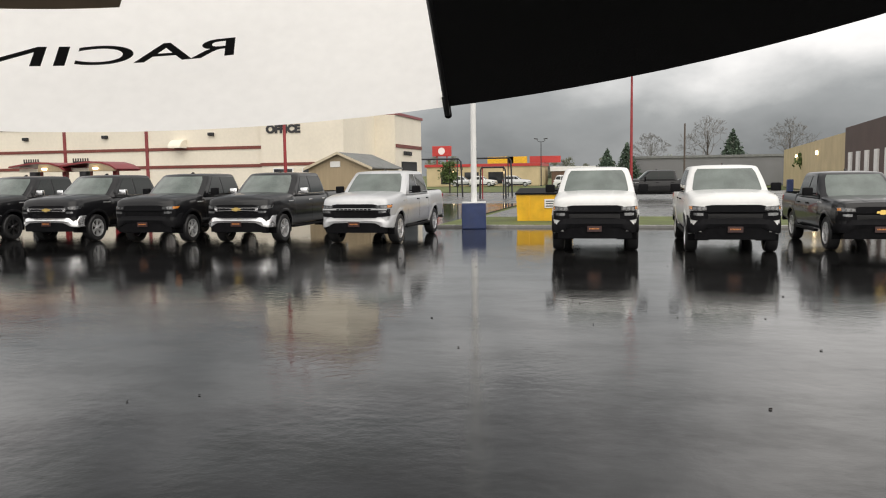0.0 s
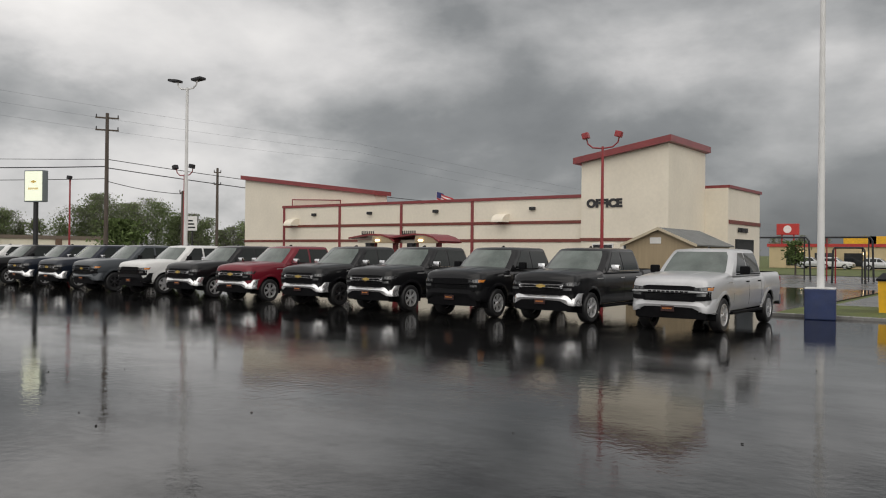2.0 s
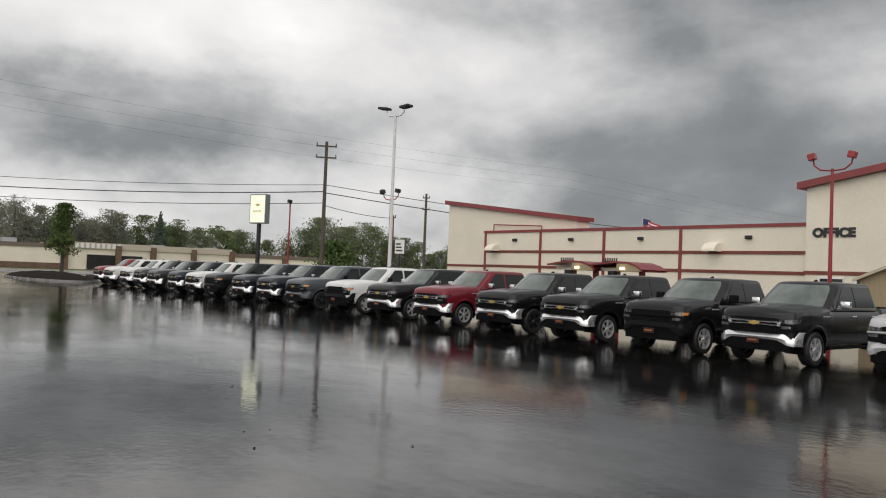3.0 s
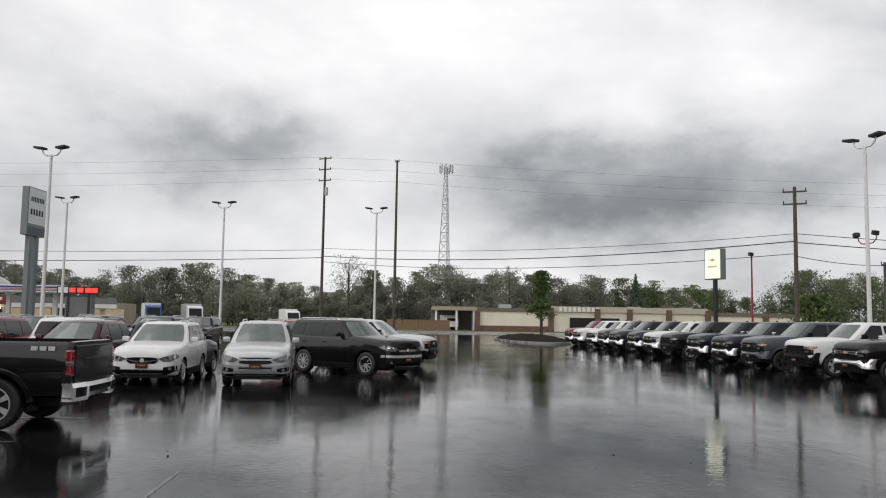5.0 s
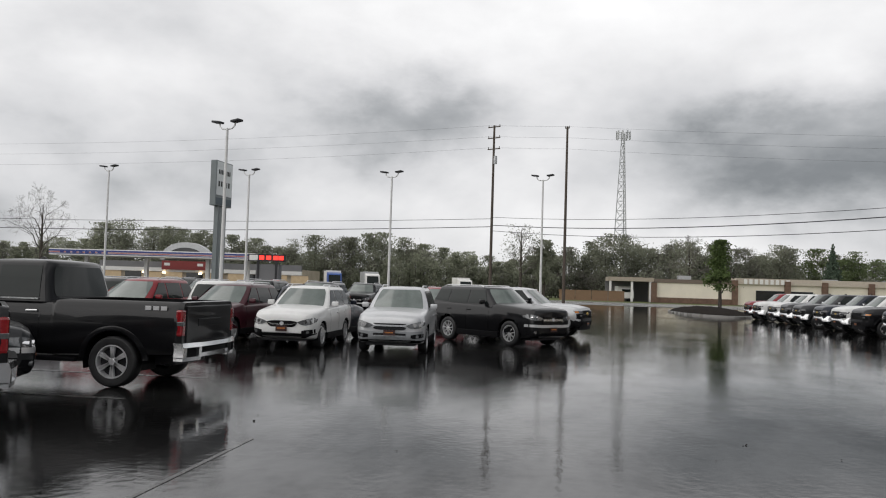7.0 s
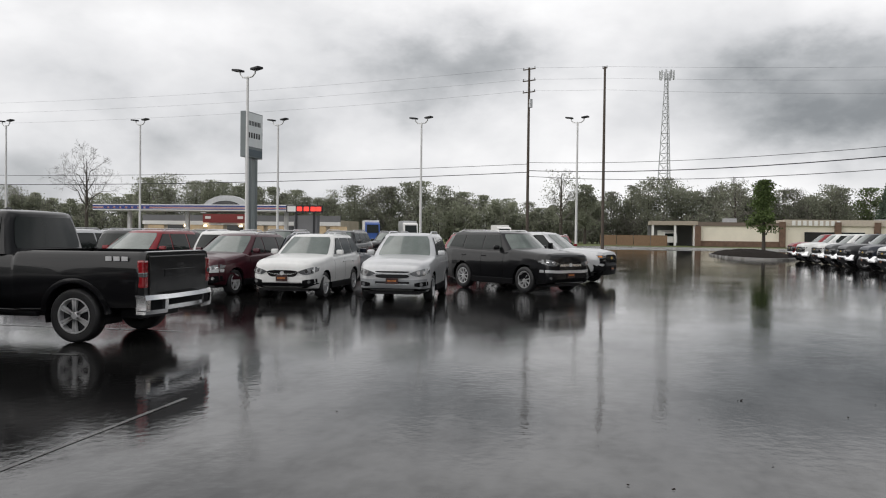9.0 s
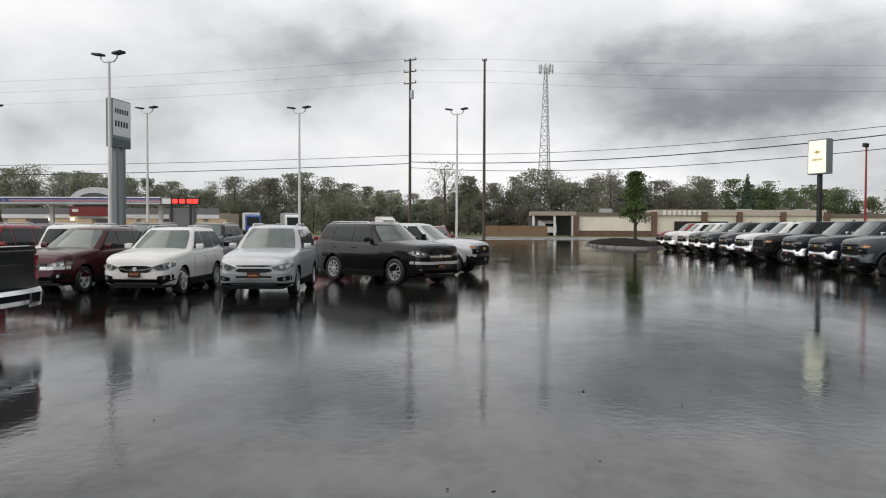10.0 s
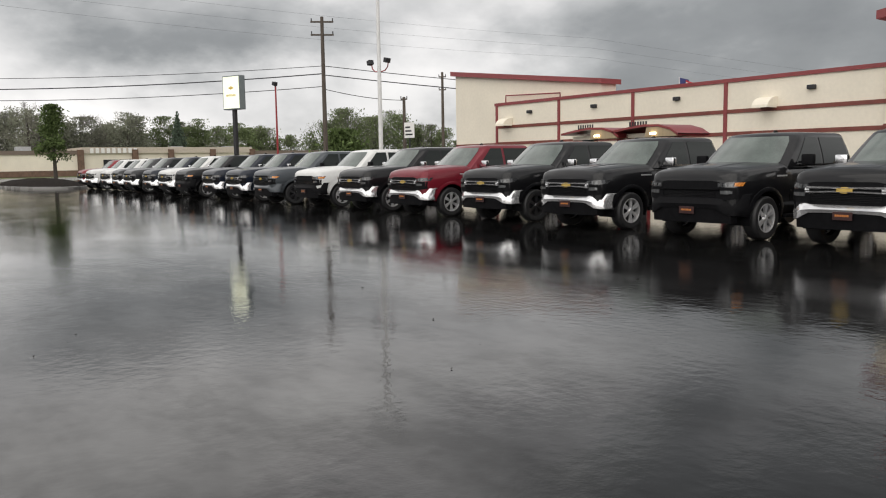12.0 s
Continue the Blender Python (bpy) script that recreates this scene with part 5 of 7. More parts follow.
# ---- poles and lamps ----
def lamp_post(x, y, h, turn, mat, head_mat, label, name="lamp_post", block=False, r=0.11, flood=False, heads=(-1, 1)):
    root = thing(name, pose(x, y, 0, 0, 0, turn), label, "lamp post", "lamp posts")
    bm = B()
    rod(bm, (0, 0, 0.0), (0, 0, h - 0.35), r, r * 0.62, 14)
    part("pole", bm, mat, root, smooth=True)
    bm = B()
    a = 0.62
    if len(heads) == 1:
        a = 0.05
    pts = [(-a, 0, h), (-a * 0.92, 0, h - 0.22), (-a * 0.6, 0, h - 0.38), (0, 0, h - 0.42), (a * 0.6, 0, h - 0.38), (a * 0.92, 0, h - 0.22), (a, 0, h)]
    tube(bm, pts, r * 0.38)
    part("arm", bm, mat, root, smooth=True)
    for s in heads:
        bm = B()
        if flood:
            box(bm, -0.12, 0.12, -0.16, 0.10, -0.10, 0.12, 0.025, m=Matrix.Translation((s * a, -0.05, h + 0.05)) @ Matrix.Rotation(s * 0.25, 4, "Y"))
        else:
            box(bm, -0.34, 0.26, -0.24, 0.24, -0.06, 0.07, 0.03, m=Matrix.Translation((s * (a + 0.12), 0, h + 0.05)) @ Matrix.Rotation(s * -0.12, 4, "Y"))
        part("lamp_head", bm, head_mat, root)
    bm = B()
    if block:
        box(bm, -0.41, 0.41, -0.41, 0.41, 0.0, 0.88, 0.03)
        part("base_block", bm, BLUE, root, "navy painted concrete block")
        bm = B()
        poly(bm, [(-0.4, -0.4, 0.88), (0.4, -0.4, 0.88), (0.4, 0.4, 0.88), (-0.4, 0.4, 0.88)], 0.03)
        part("block_cap", bm, WHITE_POLE, root)
    else:
        rod(bm, (0, 0, 0), (0, 0, 0.12), r * 2.0, r * 1.8, 14)
        part("base", bm, mat, root)
    return root


lamp_post(1.85, 6.2, 10.2, 10, WHITE_POLE, DARK_METAL, "tall white lamp post on a navy concrete block", block=True)
lamp_post(-28.4, 6.05, 10.5, 15, WHITE_POLE, DARK_METAL, "tall white lamp post behind the pickups")
for x, y, h in ((-5.95, 8.0, 6.1), (-30.0, 7.07, 6.2), (-42.0, 7.12, 6.2), (7.0, 15.0, 6.2)):
    lamp_post(x, y, h, 8 if x < 0 else 70, RED_POLE, RED_POLE if x > -10 else DARK_METAL, "slim red lamp post with floodlights on top", r=0.075, flood=True, heads=(1,) if x < -40 or x > 0 else (-1, 1))
for x, y, h in ((-64.1, -56.35, 11.9), (-40.0, -34.7, 11.1), (-62.0, -41.9, 11.4), (-61.6, -29.05, 11.3), (-67.6, -16.35, 12.0), (-62.0, -68.8, 11.7)):
    lamp_post(x, y, h, 70, WHITE_POLE, DARK_METAL, "tall pale lamp post with two flat heads on the lot", r=0.12)


def utility_pole(x, y, h, arms, label, lean=0.0, turn=0.0):
    root = thing("utility_pole", pose(x, y, 0, lean, 0, turn), label, "utility pole", "utility poles")
    bm = B()
    rod(bm, (0, 0, -0.2), (0, 0, h), 0.2 if arms or h > 7 else 0.085, 0.13 if arms or h > 7 else 0.06, 12)
    part("pole", bm, WOOD_POLE, root, smooth=True)
    for z, w in arms:
        bm = B()
        box(bm, -w, w, -0.06, 0.06, z - 0.06, z + 0.06)
        a = part("cross_arm", bm, WOOD_POLE, root)
        for s in (-0.92, 0.92):
            bm = B()
            rod(bm, (s * w, 0, z + 0.06), (s * w, 0, z + 0.28), 0.05, 0.04, 8)
            part("insulator", bm, DARK_METAL, a)
    return root


utility_pole(-55.0, 17.1, 13.0, ((12.6, 0.9), (11.6, 0.9)), "dark wooden utility pole with two cross arms", turn=60)
utility_pole(-95.0, -23.0, 22.2, ((22.0, 0.9), (20.6, 0.9), (19.2, 0.9)), "very tall wooden utility pole with a transformer", turn=60)
utility_pole(-95.0, -13.9, 22.1, ((21.9, 0.3),), "very tall bare wooden utility pole", turn=60)
utility_pole(-70.0, 39.5, 11.3, ((10.8, 0.4), (9.4, 0.4)), "thin wooden utility pole", turn=50)
utility_pole(-60.0, 27.9, 7.5, ((7.3, 0.3),), "short dark wooden pole", turn=50)
utility_pole(-14.5, 30.0, 7.3, ((7.1, 0.8), (6.5, 0.8)), "utility pole behind the office roof", turn=10)
utility_pole(10.7, 45.0, 5.6, (), "plain dark pole beyond the drive")


# ---- signs ----
def lot_sign():
    root = thing("lit_sign", pose(-37.05, 2.6, 0, 0, 0, 22), "lit white sign box on a dark post", "sign")
    bm = B()
    box(bm, -0.09, 0.09, -0.09, 0.09, 0, 4.35)
    part("post", bm, DARK_METAL, root)
    bm = B()
    box(bm, -0.62, 0.62, -0.19, 0.19, 4.33, 6.05, 0.03)
    cab = part("cabinet", bm, SIGN_GREY, root)
    bm = B()
    box(bm, -0.56, 0.56, -0.2, 0.2, 4.39, 5.99)
    face = part("lit_face", bm, SIGN_GLOW, cab, "glowing pale yellow face")
    bm = B()
    poly(bm, [(x * 1.3, -0.204, 5.42 + z * 1.3) for x, z in ((-0.13, -0.03), (-0.05, -0.03), (-0.045, -0.06), (0.045, -0.06), (0.05, -0.03), (0.13, -0.03), (0.13, 0.03), (0.05, 0.03), (0.045, 0.06), (-0.045, 0.06), (-0.05, 0.03), (-0.13, 0.03))], 0.004, (0, 1, 0))
    part("face_emblem", bm, GOLD, face)
    bm = B()
    bars_text(bm, -0.34, 0.34, -0.203, 5.0, 5.1, 9)
    part("face_lettering", bm, GOLD, face)
    return root


lot_sign()

# ---- trees ----
def leaf_mesh(name, centres, size, mat, rng, thin=1.0, flat=0.0, rise=0.0):
    """Many small quads, turned at random."""
    n = len(centres)
    a = rng.normal(size=(n, 3))
    a[:, 2] = a[:, 2] * (1 - flat) + rise
    a /= np.linalg.norm(a, axis=1, keepdims=True)
    b = rng.normal(size=(n, 3))
    b -= (b * a).sum(1, keepdims=True) * a
    b /= np.linalg.norm(b, axis=1, keepdims=True)
    s = (size * rng.uniform(0.6, 1.3, n))[:, None]
    c = np.asarray(centres)
    v = np.stack([c - a * s - b * s * thin, c + a * s - b * s * thin * 0.7, c + a * s * 0.9 + b * s * thin, c - a * s * 0.8 + b * s * thin * 0.8], 1).reshape(-1, 3)
    me = bpy.data.meshes.new(name)
    me.from_pydata(v.tolist(), [], np.arange(4 * n).reshape(-1, 4).tolist())
    me.materials.append(mat)
    return me


def crown_points(rng, h, base, width, n, shape):
    """Points in a crown built from lumps of different sizes, with gaps between them."""
    lumps = []
    if shape == "cone":
        # drooping tiers, wide below and pointed above
        t = 1 - np.sqrt(rng.uniform(0, 1, n))
        tier = np.floor(t * 11) / 11
        saw = 1 - (t - tier) * 11
        rad = width * (1 - t) * (0.72 + 0.34 * saw) * np.sqrt(rng.uniform(0.05, 1, n)) + 0.03
        a = rng.uniform(0, 2 * math.pi, n)
        rad *= 1 + 0.22 * np.sin(a * 7 + np.floor(t * 11) * 2.3)
        pts = np.stack([rad * np.cos(a), rad * np.sin(a), base + (h - base) * t - 0.12 * rad + rng.normal(size=n) * 0.06], 1)
        for k in range(12):
            tt = (k + 0.5) / 13
            lumps.append((width * (1 - tt) * 0.7 * math.cos(k * 2.4), width * (1 - tt) * 0.7 * math.sin(k * 2.4), base + (h - base) * tt, 0.2))
        return pts, lumps
    for k in range(30):
        t = rng.uniform(0, 1)
        z = base + (h - base) * t
        if shape == "column":
            rad = width * (1 - t ** 1.6) * min(1.0, 0.62 + t * 1.9)
        else:
            rad = width * math.sin(math.pi * (0.15 + 0.8 * t)) ** 0.7
        a, r = rng.uniform(0, 2 * math.pi), rad * math.sqrt(rng.uniform(0.1, 1)) * 0.78
        lumps.append((r * math.cos(a), r * math.sin(a), z, width * rng.uniform(0.24, 0.42) * (0.75 if shape == "column" else 1)))
    pick = rng.integers(0, len(lumps), n)
    g = rng.normal(size=(n, 3)) * 0.72
    L = np.array(lumps)[pick]
    pts = L[:, :3] + g * L[:, 3:4] * np.array([1, 1, 0.8])
    over = pts[:, 2] > h
    pts[over, 2] = h - (pts[over, 2] - h) * rng.uniform(0.2, 1.6, over.sum())
    pts[over, :2] *= 0.75
    low = pts[:, 2] < base * 0.8
    pts[low, 2] = base * 0.8 + (base * 0.8 - pts[low, 2])
    return pts, lumps


def branch_mesh(name, rng, h, base, width, r0, levels=4):
    """A bare crown: limbs that fork again and again, each a thin tapered prism."""
    segs = []

    def grow(p, d, length, r, level):
        for part_k in range(2):
            q = p + d * length * 0.5
            segs.append((p, q, r, r * 0.8))
            p, r = q, r * 0.8
            d = d + rng.normal(size=3) * 0.14 + np.array([0, 0, 0.06])
            d /= np.linalg.norm(d)
        if level == 0:
            return
        for k in range(3 if level > 1 else 4):
            e = d + rng.normal(size=3) * 0.48
            e /= np.linalg.norm(e)
            grow(p, e, length * rng.uniform(0.55, 0.8), r * 0.58, level - 1)

    for k in range(11):
        t = k / 10
        a = k * 2.4 + rng.uniform(-0.4, 0.4)
        out = 0.95 * (1 - t) + 0.12
        d = np.array([math.cos(a) * out, math.sin(a) * out, 0.75])
        d /= np.linalg.norm(d)
        grow(np.array([0, 0, h * (base + (0.72 - base) * t)]), d, width * (0.50 - 0.16 * t), r0 * (0.42 - 0.2 * t), levels)
    P, Q = np.array([g[0] for g in segs]), np.array([g[1] for g in segs])
    ra, rb = np.maximum(np.array([g[2] for g in segs]), 0.012)[:, None], np.maximum(np.array([g[3] for g in segs]), 0.010)[:, None]
    d = Q - P
    d /= np.linalg.norm(d, axis=1, keepdims=True)
    u = np.cross(d, np.array([0.31, 0.52, 0.795]))
    u /= np.linalg.norm(u, axis=1, keepdims=True)
    w = np.cross(d, u)
    ring = [u, -0.5 * u + 0.87 * w, -0.5 * u - 0.87 * w]
    V = np.stack([P + g * ra for g in ring] + [Q + g * rb for g in ring], 1).reshape(-1, 3)
    F = (np.arange(len(segs))[:, None, None] * 6 + np.array([[0, 1, 4, 3], [1, 2, 5, 4], [2, 0, 3, 5]])[None]).reshape(-1, 4)
    me = bpy.data.meshes.new(name)
    me.from_pydata(V.tolist(), [], F.tolist())
    me.materials.append(TWIG)
    return me


def tree(x, y, h, width, shape, seed, label, mat=LEAF, n=1600, leaf=0.16, base=0.3, z=0.0, bare=False, leafy=0, category="tree"):
    rng = np.random.default_rng(seed)
    root = thing("tree", pose(x, y, z, 0, 0, seed * 37), label, category, "trees")
    pts, lumps = crown_points(rng, h, h * base, width, n, shape)
    bm = B()
    r0 = 0.035 * h ** 0.9
    rod(bm, (0, 0, -0.1), (0.03 * h * 0.1, 0, h * 0.5), r0, r0 * 0.6, 10)
    rod(bm, (0.03 * h * 0.1, 0, h * 0.5), (0, 0, h * 0.93), r0 * 0.6, r0 * 0.12, 8)
    part("trunk", bm, BARK, root, smooth=True)
    for lx, ly, lz, lr in ([] if bare else lumps[:12]):
        bm = B()
        z0 = max(h * base * 0.7, lz - 0.6 * math.hypot(lx, ly) - 0.1 * h)
        mid = (lx * 0.5, ly * 0.5, (z0 + lz) / 2 + 0.04 * h)
        rod(bm, (0, 0, z0), mid, r0 * 0.36, r0 * 0.22, 6)
        rod(bm, mid, (lx, ly, lz), r0 * 0.22, r0 * 0.06, 6)
        part("limb", bm, BARK, root)
    if bare:
        part("crown", branch_mesh("crown", rng, h, base, width, r0), None, root)
        if leafy:
            part("young_leaves", leaf_mesh("young_leaves", pts[:leafy], 0.13, mat, rng, thin=0.6), None, root)
    else:
        part("crown", leaf_mesh("crown", pts, leaf, mat, rng, thin=0.6), None, root)
    return root


def woods(name, path, tall, seed, label, step=1.45, depth=14.0, per=2500, mat=None):
    """A belt of far trees along a line: one object that nobody could count."""
    rng = np.random.default_rng(seed)
    leaf_c, twig_c = [], []
    trunks = B()
    for (xa, ya), (xb, yb) in zip(path, path[1:]):
        length = math.hypot(xb - xa, yb - ya)
        for k in range(int(length / step)):
            t = (k + rng.uniform(-0.4, 0.4)) / (length / step)
            off = rng.uniform(0, depth)
            nx, ny = -(yb - ya) / length, (xb - xa) / length
            x, y = xa + (xb - xa) * t + nx * off, ya + (yb - ya) * t + ny * off
            s_at = x * 0.7 + y
            swell = 1 + 0.16 * math.sin(s_at * 0.11 + seed) + 0.12 * math.sin(s_at * 0.047 + 2 * seed)
            h = tall * swell * rng.uniform(0.72, 1.05)
            w = h * rng.uniform(0.22, 0.38)
            pts, _ = crown_points(rng, h, h * rng.uniform(0.03, 0.14), w, per, "round")
            pts += np.array([x, y, 0])
            cut = int(per * rng.choice([0.35, 0.6, 0.8, 0.92]))
            leaf_c.append(pts[:cut])
            twig_c.append(pts[cut:])
            rod(trunks, (x, y, -0.2), (x + rng.normal() * 0.2, y, h * 0.85), 0.16, 0.04, 5)
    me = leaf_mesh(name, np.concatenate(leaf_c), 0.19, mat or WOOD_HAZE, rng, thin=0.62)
    root = thing(name, pose(0, 0, 0), label, "woods", kind="stuff")
    tagged(part("foliage", me, None, root), kind="stuff")
    tagged(part("bare_branches", leaf_mesh("bare_branches", np.concatenate(twig_c), 0.42, TWIG, rng, thin=0.05, rise=1.3), None, root), kind="stuff")
    tagged(part("trunks", trunks, BARK, root), kind="stuff")
    return root


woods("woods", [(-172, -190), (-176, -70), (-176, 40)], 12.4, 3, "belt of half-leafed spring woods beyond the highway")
woods("woods", [(-186, 20), (-176, 75), (-120, 130), (-70, 150), (-54, 158)], 11.5, 5, "belt of leafy green woods behind the shops", step=1.6, mat=WOOD_GREEN_HAZE)
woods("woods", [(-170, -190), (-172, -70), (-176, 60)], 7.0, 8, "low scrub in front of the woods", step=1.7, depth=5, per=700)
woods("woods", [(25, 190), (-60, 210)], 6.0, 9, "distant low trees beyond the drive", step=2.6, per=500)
tree(-150, -121.5, 17.5, 8.5, "round", 21, "large bare roadside tree", bare=True, n=2200, leaf=0.5, base=0.3)
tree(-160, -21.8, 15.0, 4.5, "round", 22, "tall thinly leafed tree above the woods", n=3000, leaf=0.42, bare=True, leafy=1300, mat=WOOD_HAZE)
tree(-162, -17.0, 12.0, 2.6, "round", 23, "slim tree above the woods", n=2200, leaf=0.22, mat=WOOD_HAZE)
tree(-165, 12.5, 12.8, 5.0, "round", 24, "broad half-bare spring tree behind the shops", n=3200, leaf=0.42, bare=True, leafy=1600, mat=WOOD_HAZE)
tree(-170, 42.0, 13.2, 3.0, "cone", 25, "dark conifer rising over the woods", mat=LEAF_DARK, n=3200, leaf=0.2, base=0.15)
tree(-76, 0.9, 6.5, 1.8, "column", 26, "young leafy tree on the mulched island", n=4200, leaf=0.10, base=0.25, z=0.62)
tree(-58.5, 20.5, 4.4, 2.4, "round", 27, "yellowish green shrubby tree behind the pickups", n=1800, leaf=0.16, base=0.1)
tree(3.2, 84, 5.0, 2.4, "cone", 31, "dark green spruce tree beyond the drive", mat=LEAF_DARK, n=4200, leaf=0.13, base=0.03)
tree(5.6, 88, 5.9, 2.6, "cone", 32, "dark green spruce tree beyond the drive", mat=LEAF_DARK, n=4200, leaf=0.13, base=0.03)
tree(21.0, 110, 8.4, 4.2, "cone", 33, "dark evergreen tree behind the grey building", mat=LEAF_DARK, n=4600, leaf=0.17, base=0.05)
tree(17.5, 112, 9.0, 4.6, "round", 34, "bare tree behind the grey building", bare=True, n=2200, leaf=0.36)
tree(29.5, 112, 8.2, 4.4, "round", 35, "bare tree behind the tan warehouse", bare=True, n=2400, leaf=0.36)
tree(9.0, 118, 7.0, 4.0, "round", 36, "bare tree behind the grey building", bare=True, n=1600, leaf=0.36)
tree(23.2, 62, 3.6, 1.5, "round", 37, "small spring tree in front of the tan warehouse", n=1200, leaf=0.13, base=0.4)
tree(-12.2, 62, 3.2, 1.1, "round", 38, "small young tree by the drive", n=900, leaf=0.12, base=0.35)


# ---- island with mulch ----
def island(cx, cy, rx, ry, top):
    root = thing("planted_island", pose(cx, cy, 0), "raised dark mulch island with a pale kerb", "island", kind="structure")
    bm = B()
    rows = []
    for r, z in ((0.96, 0.13), (0.85, 0.3), (0.6, 0.52), (0.3, 0.64), (0.02, 0.66)):
        rows.append([(rx * r * math.cos(a), ry * r * math.sin(a), z * top / 0.66 + 0.03 * math.sin(5 * a + 9 * r)) for a in [2 * math.pi * k / 48 for k in range(49)]])
    grid(bm, rows)
    part("mulch", bm, MULCH, root, smooth=True)
    bm = B()
    rows = []
    for r, z in ((1.0, -0.05), (1.0, 0.14), (0.975, 0.15), (0.955, 0.13)):
        rows.append([(rx * r * math.cos(a), ry * r * math.sin(a), z) for a in [2 * math.pi * k / 48 for k in range(49)]])
    grid(bm, rows)
    part("kerb", bm, CONCRETE, root)


island(-70.6, -1.3, 11.2, 3.1, 0.66)


# ---- far west: highway shops ----
def fuel_station():
    root = thing("fuel_station", pose(0, 0, 0), "fuel station canopy with blue and white fascia and a lit shop", "fuel station")
    bm = B()
    box(bm, -128, -120, -99.5, -63.3, 5.1, 6.15)
    can = part("canopy", bm, WHITE, root)
    for z0, z1, mat in ((5.72, 5.98, STRIPE_BLUE), (5.52, 5.62, STRIPE_RED), (5.3, 5.42, STRIPE_BLUE)):
        bm = B()
        box(bm, -119.99, -119.94, -99.5, -63.3, z0, z1)
        part("fascia_stripe", bm, mat, can)
    bm = B()
    box(bm, -0.35, 0.35, -0.006, 0, 5.45, 5.95)
    glyph = mesh_of("fascia_glyph", bm, STRIPE_BLUE)
    for k in range(8):
        part("fascia_glyph", glyph, None, can, at=pose(-119.9, -97.1 + 1.13 * k, 0, 0, 0, 90))
    for y in (-95, -84, -73, -66):
        bm = B()
        box(bm, -124.3, -123.7, y - 0.3, y + 0.3, 0, 5.1)
        part("column", bm, WHITE, root)
    bm = B()
    box(bm, -146, -135, -99, -60, 0, 3.9)
    part("shop_wall", bm, material("shop_tan", (0.40, 0.34, 0.27), 0.7, vary=0.1, scale=0.5), root)
    bm = B()
    box(bm, -134.98, -134.5, -99, -60, 2.9, 3.6)
    part("shop_fascia", bm, WHITE, root)
    bm = B()
    box(bm, -134.98, -134.6, -99, -60, 3.61, 4.7)
    part("upper_fascia", bm, GREY_WALL, root)
    bm = B()
    box(bm, -134.9, -134.2, -86.5, -78, 3.3, 4.9)
    part("red_portal", bm, material("dull_red_sign", (0.22, 0.03, 0.028), 0.5, vary=0.1), root)
    for y in (-86.0, -79.6):
        bm = B()
        box(bm, -134.2, -134.14, y, y + 1.1, 4.0, 4.5)
        part("portal_notice", bm, WHITE, root)
    bm = B()
    rows = [[(x, -82.2 + 5.0 * math.cos(a), 5.1 + 3.3 * math.sin(a)) for a in [math.pi * k / 14 for k in range(15)]] for x in (-136, -134.6)]
    grid(bm, rows)
    bm.faces.new([bm.verts.new(p) for p in rows[1]])
    part("arch", bm, GREY_POLE, root)
    bm = B()
    bm.faces.new([bm.verts.new((-134.55, -82.2 + 3.9 * math.cos(a), 5.1 + 2.3 * math.sin(a))) for a in [math.pi * k / 14 for k in range(15)]])
    part("arch_glass", bm, DARK_GLASS, root)
    for y in range(-98, -61, 4):
        bm = B()
        box(bm, -134.97, -134.9, y, y + 3.2, 0.6, 2.8)
        part("shop_window", bm, SHOP_GLOW if (y // 4) % 3 else DARK_GLASS, root)
    for y in (-90, -86, -79, -66):
        bm = B()
        box(bm, -134.4, -134.1, y - 0.25, y + 0.25, 2.55, 2.85)
        part("wall_lamp", bm, LAMP_GLOW, root)
    return root


fuel_station()


def price_sign():
    root = thing("price_sign", pose(-118, -60.3, 0), "fuel price sign with red and yellow lit figures", "sign")
    bm = B()
    box(bm, -0.3, 0.3, -3.2, 2.8, 4.85, 6.0)
    part("cabinet", bm, DARK_METAL, root)
    for y, mat in ((-0.9, LED), (0.25, LED), (1.4, LED), (2.3, LED)):
        bm = B()
        box(bm, 0.3, 0.34, y - 0.45, y + 0.35, 5.1, 5.75)
        part("lit_figure", bm, mat, root)
    bm = B()
    box(bm, 0.3, 0.33, -3.0, -1.6, 5.0, 5.85)
    part("logo_panel", bm, WHITE, root)
    for y in (-1.6, 1.4):
        bm = B()
        box(bm, -0.15, 0.15, y - 0.15, y + 0.15, -0.1, 4.85)
        part("post", bm, DARK_METAL, root)
    bm = B()
    box(bm, -1.5, 0.0, -2.0, 1.8, 0, 4.4)
    part("car_wash_kiosk", bm, GREY_WALL, root)


price_sign()


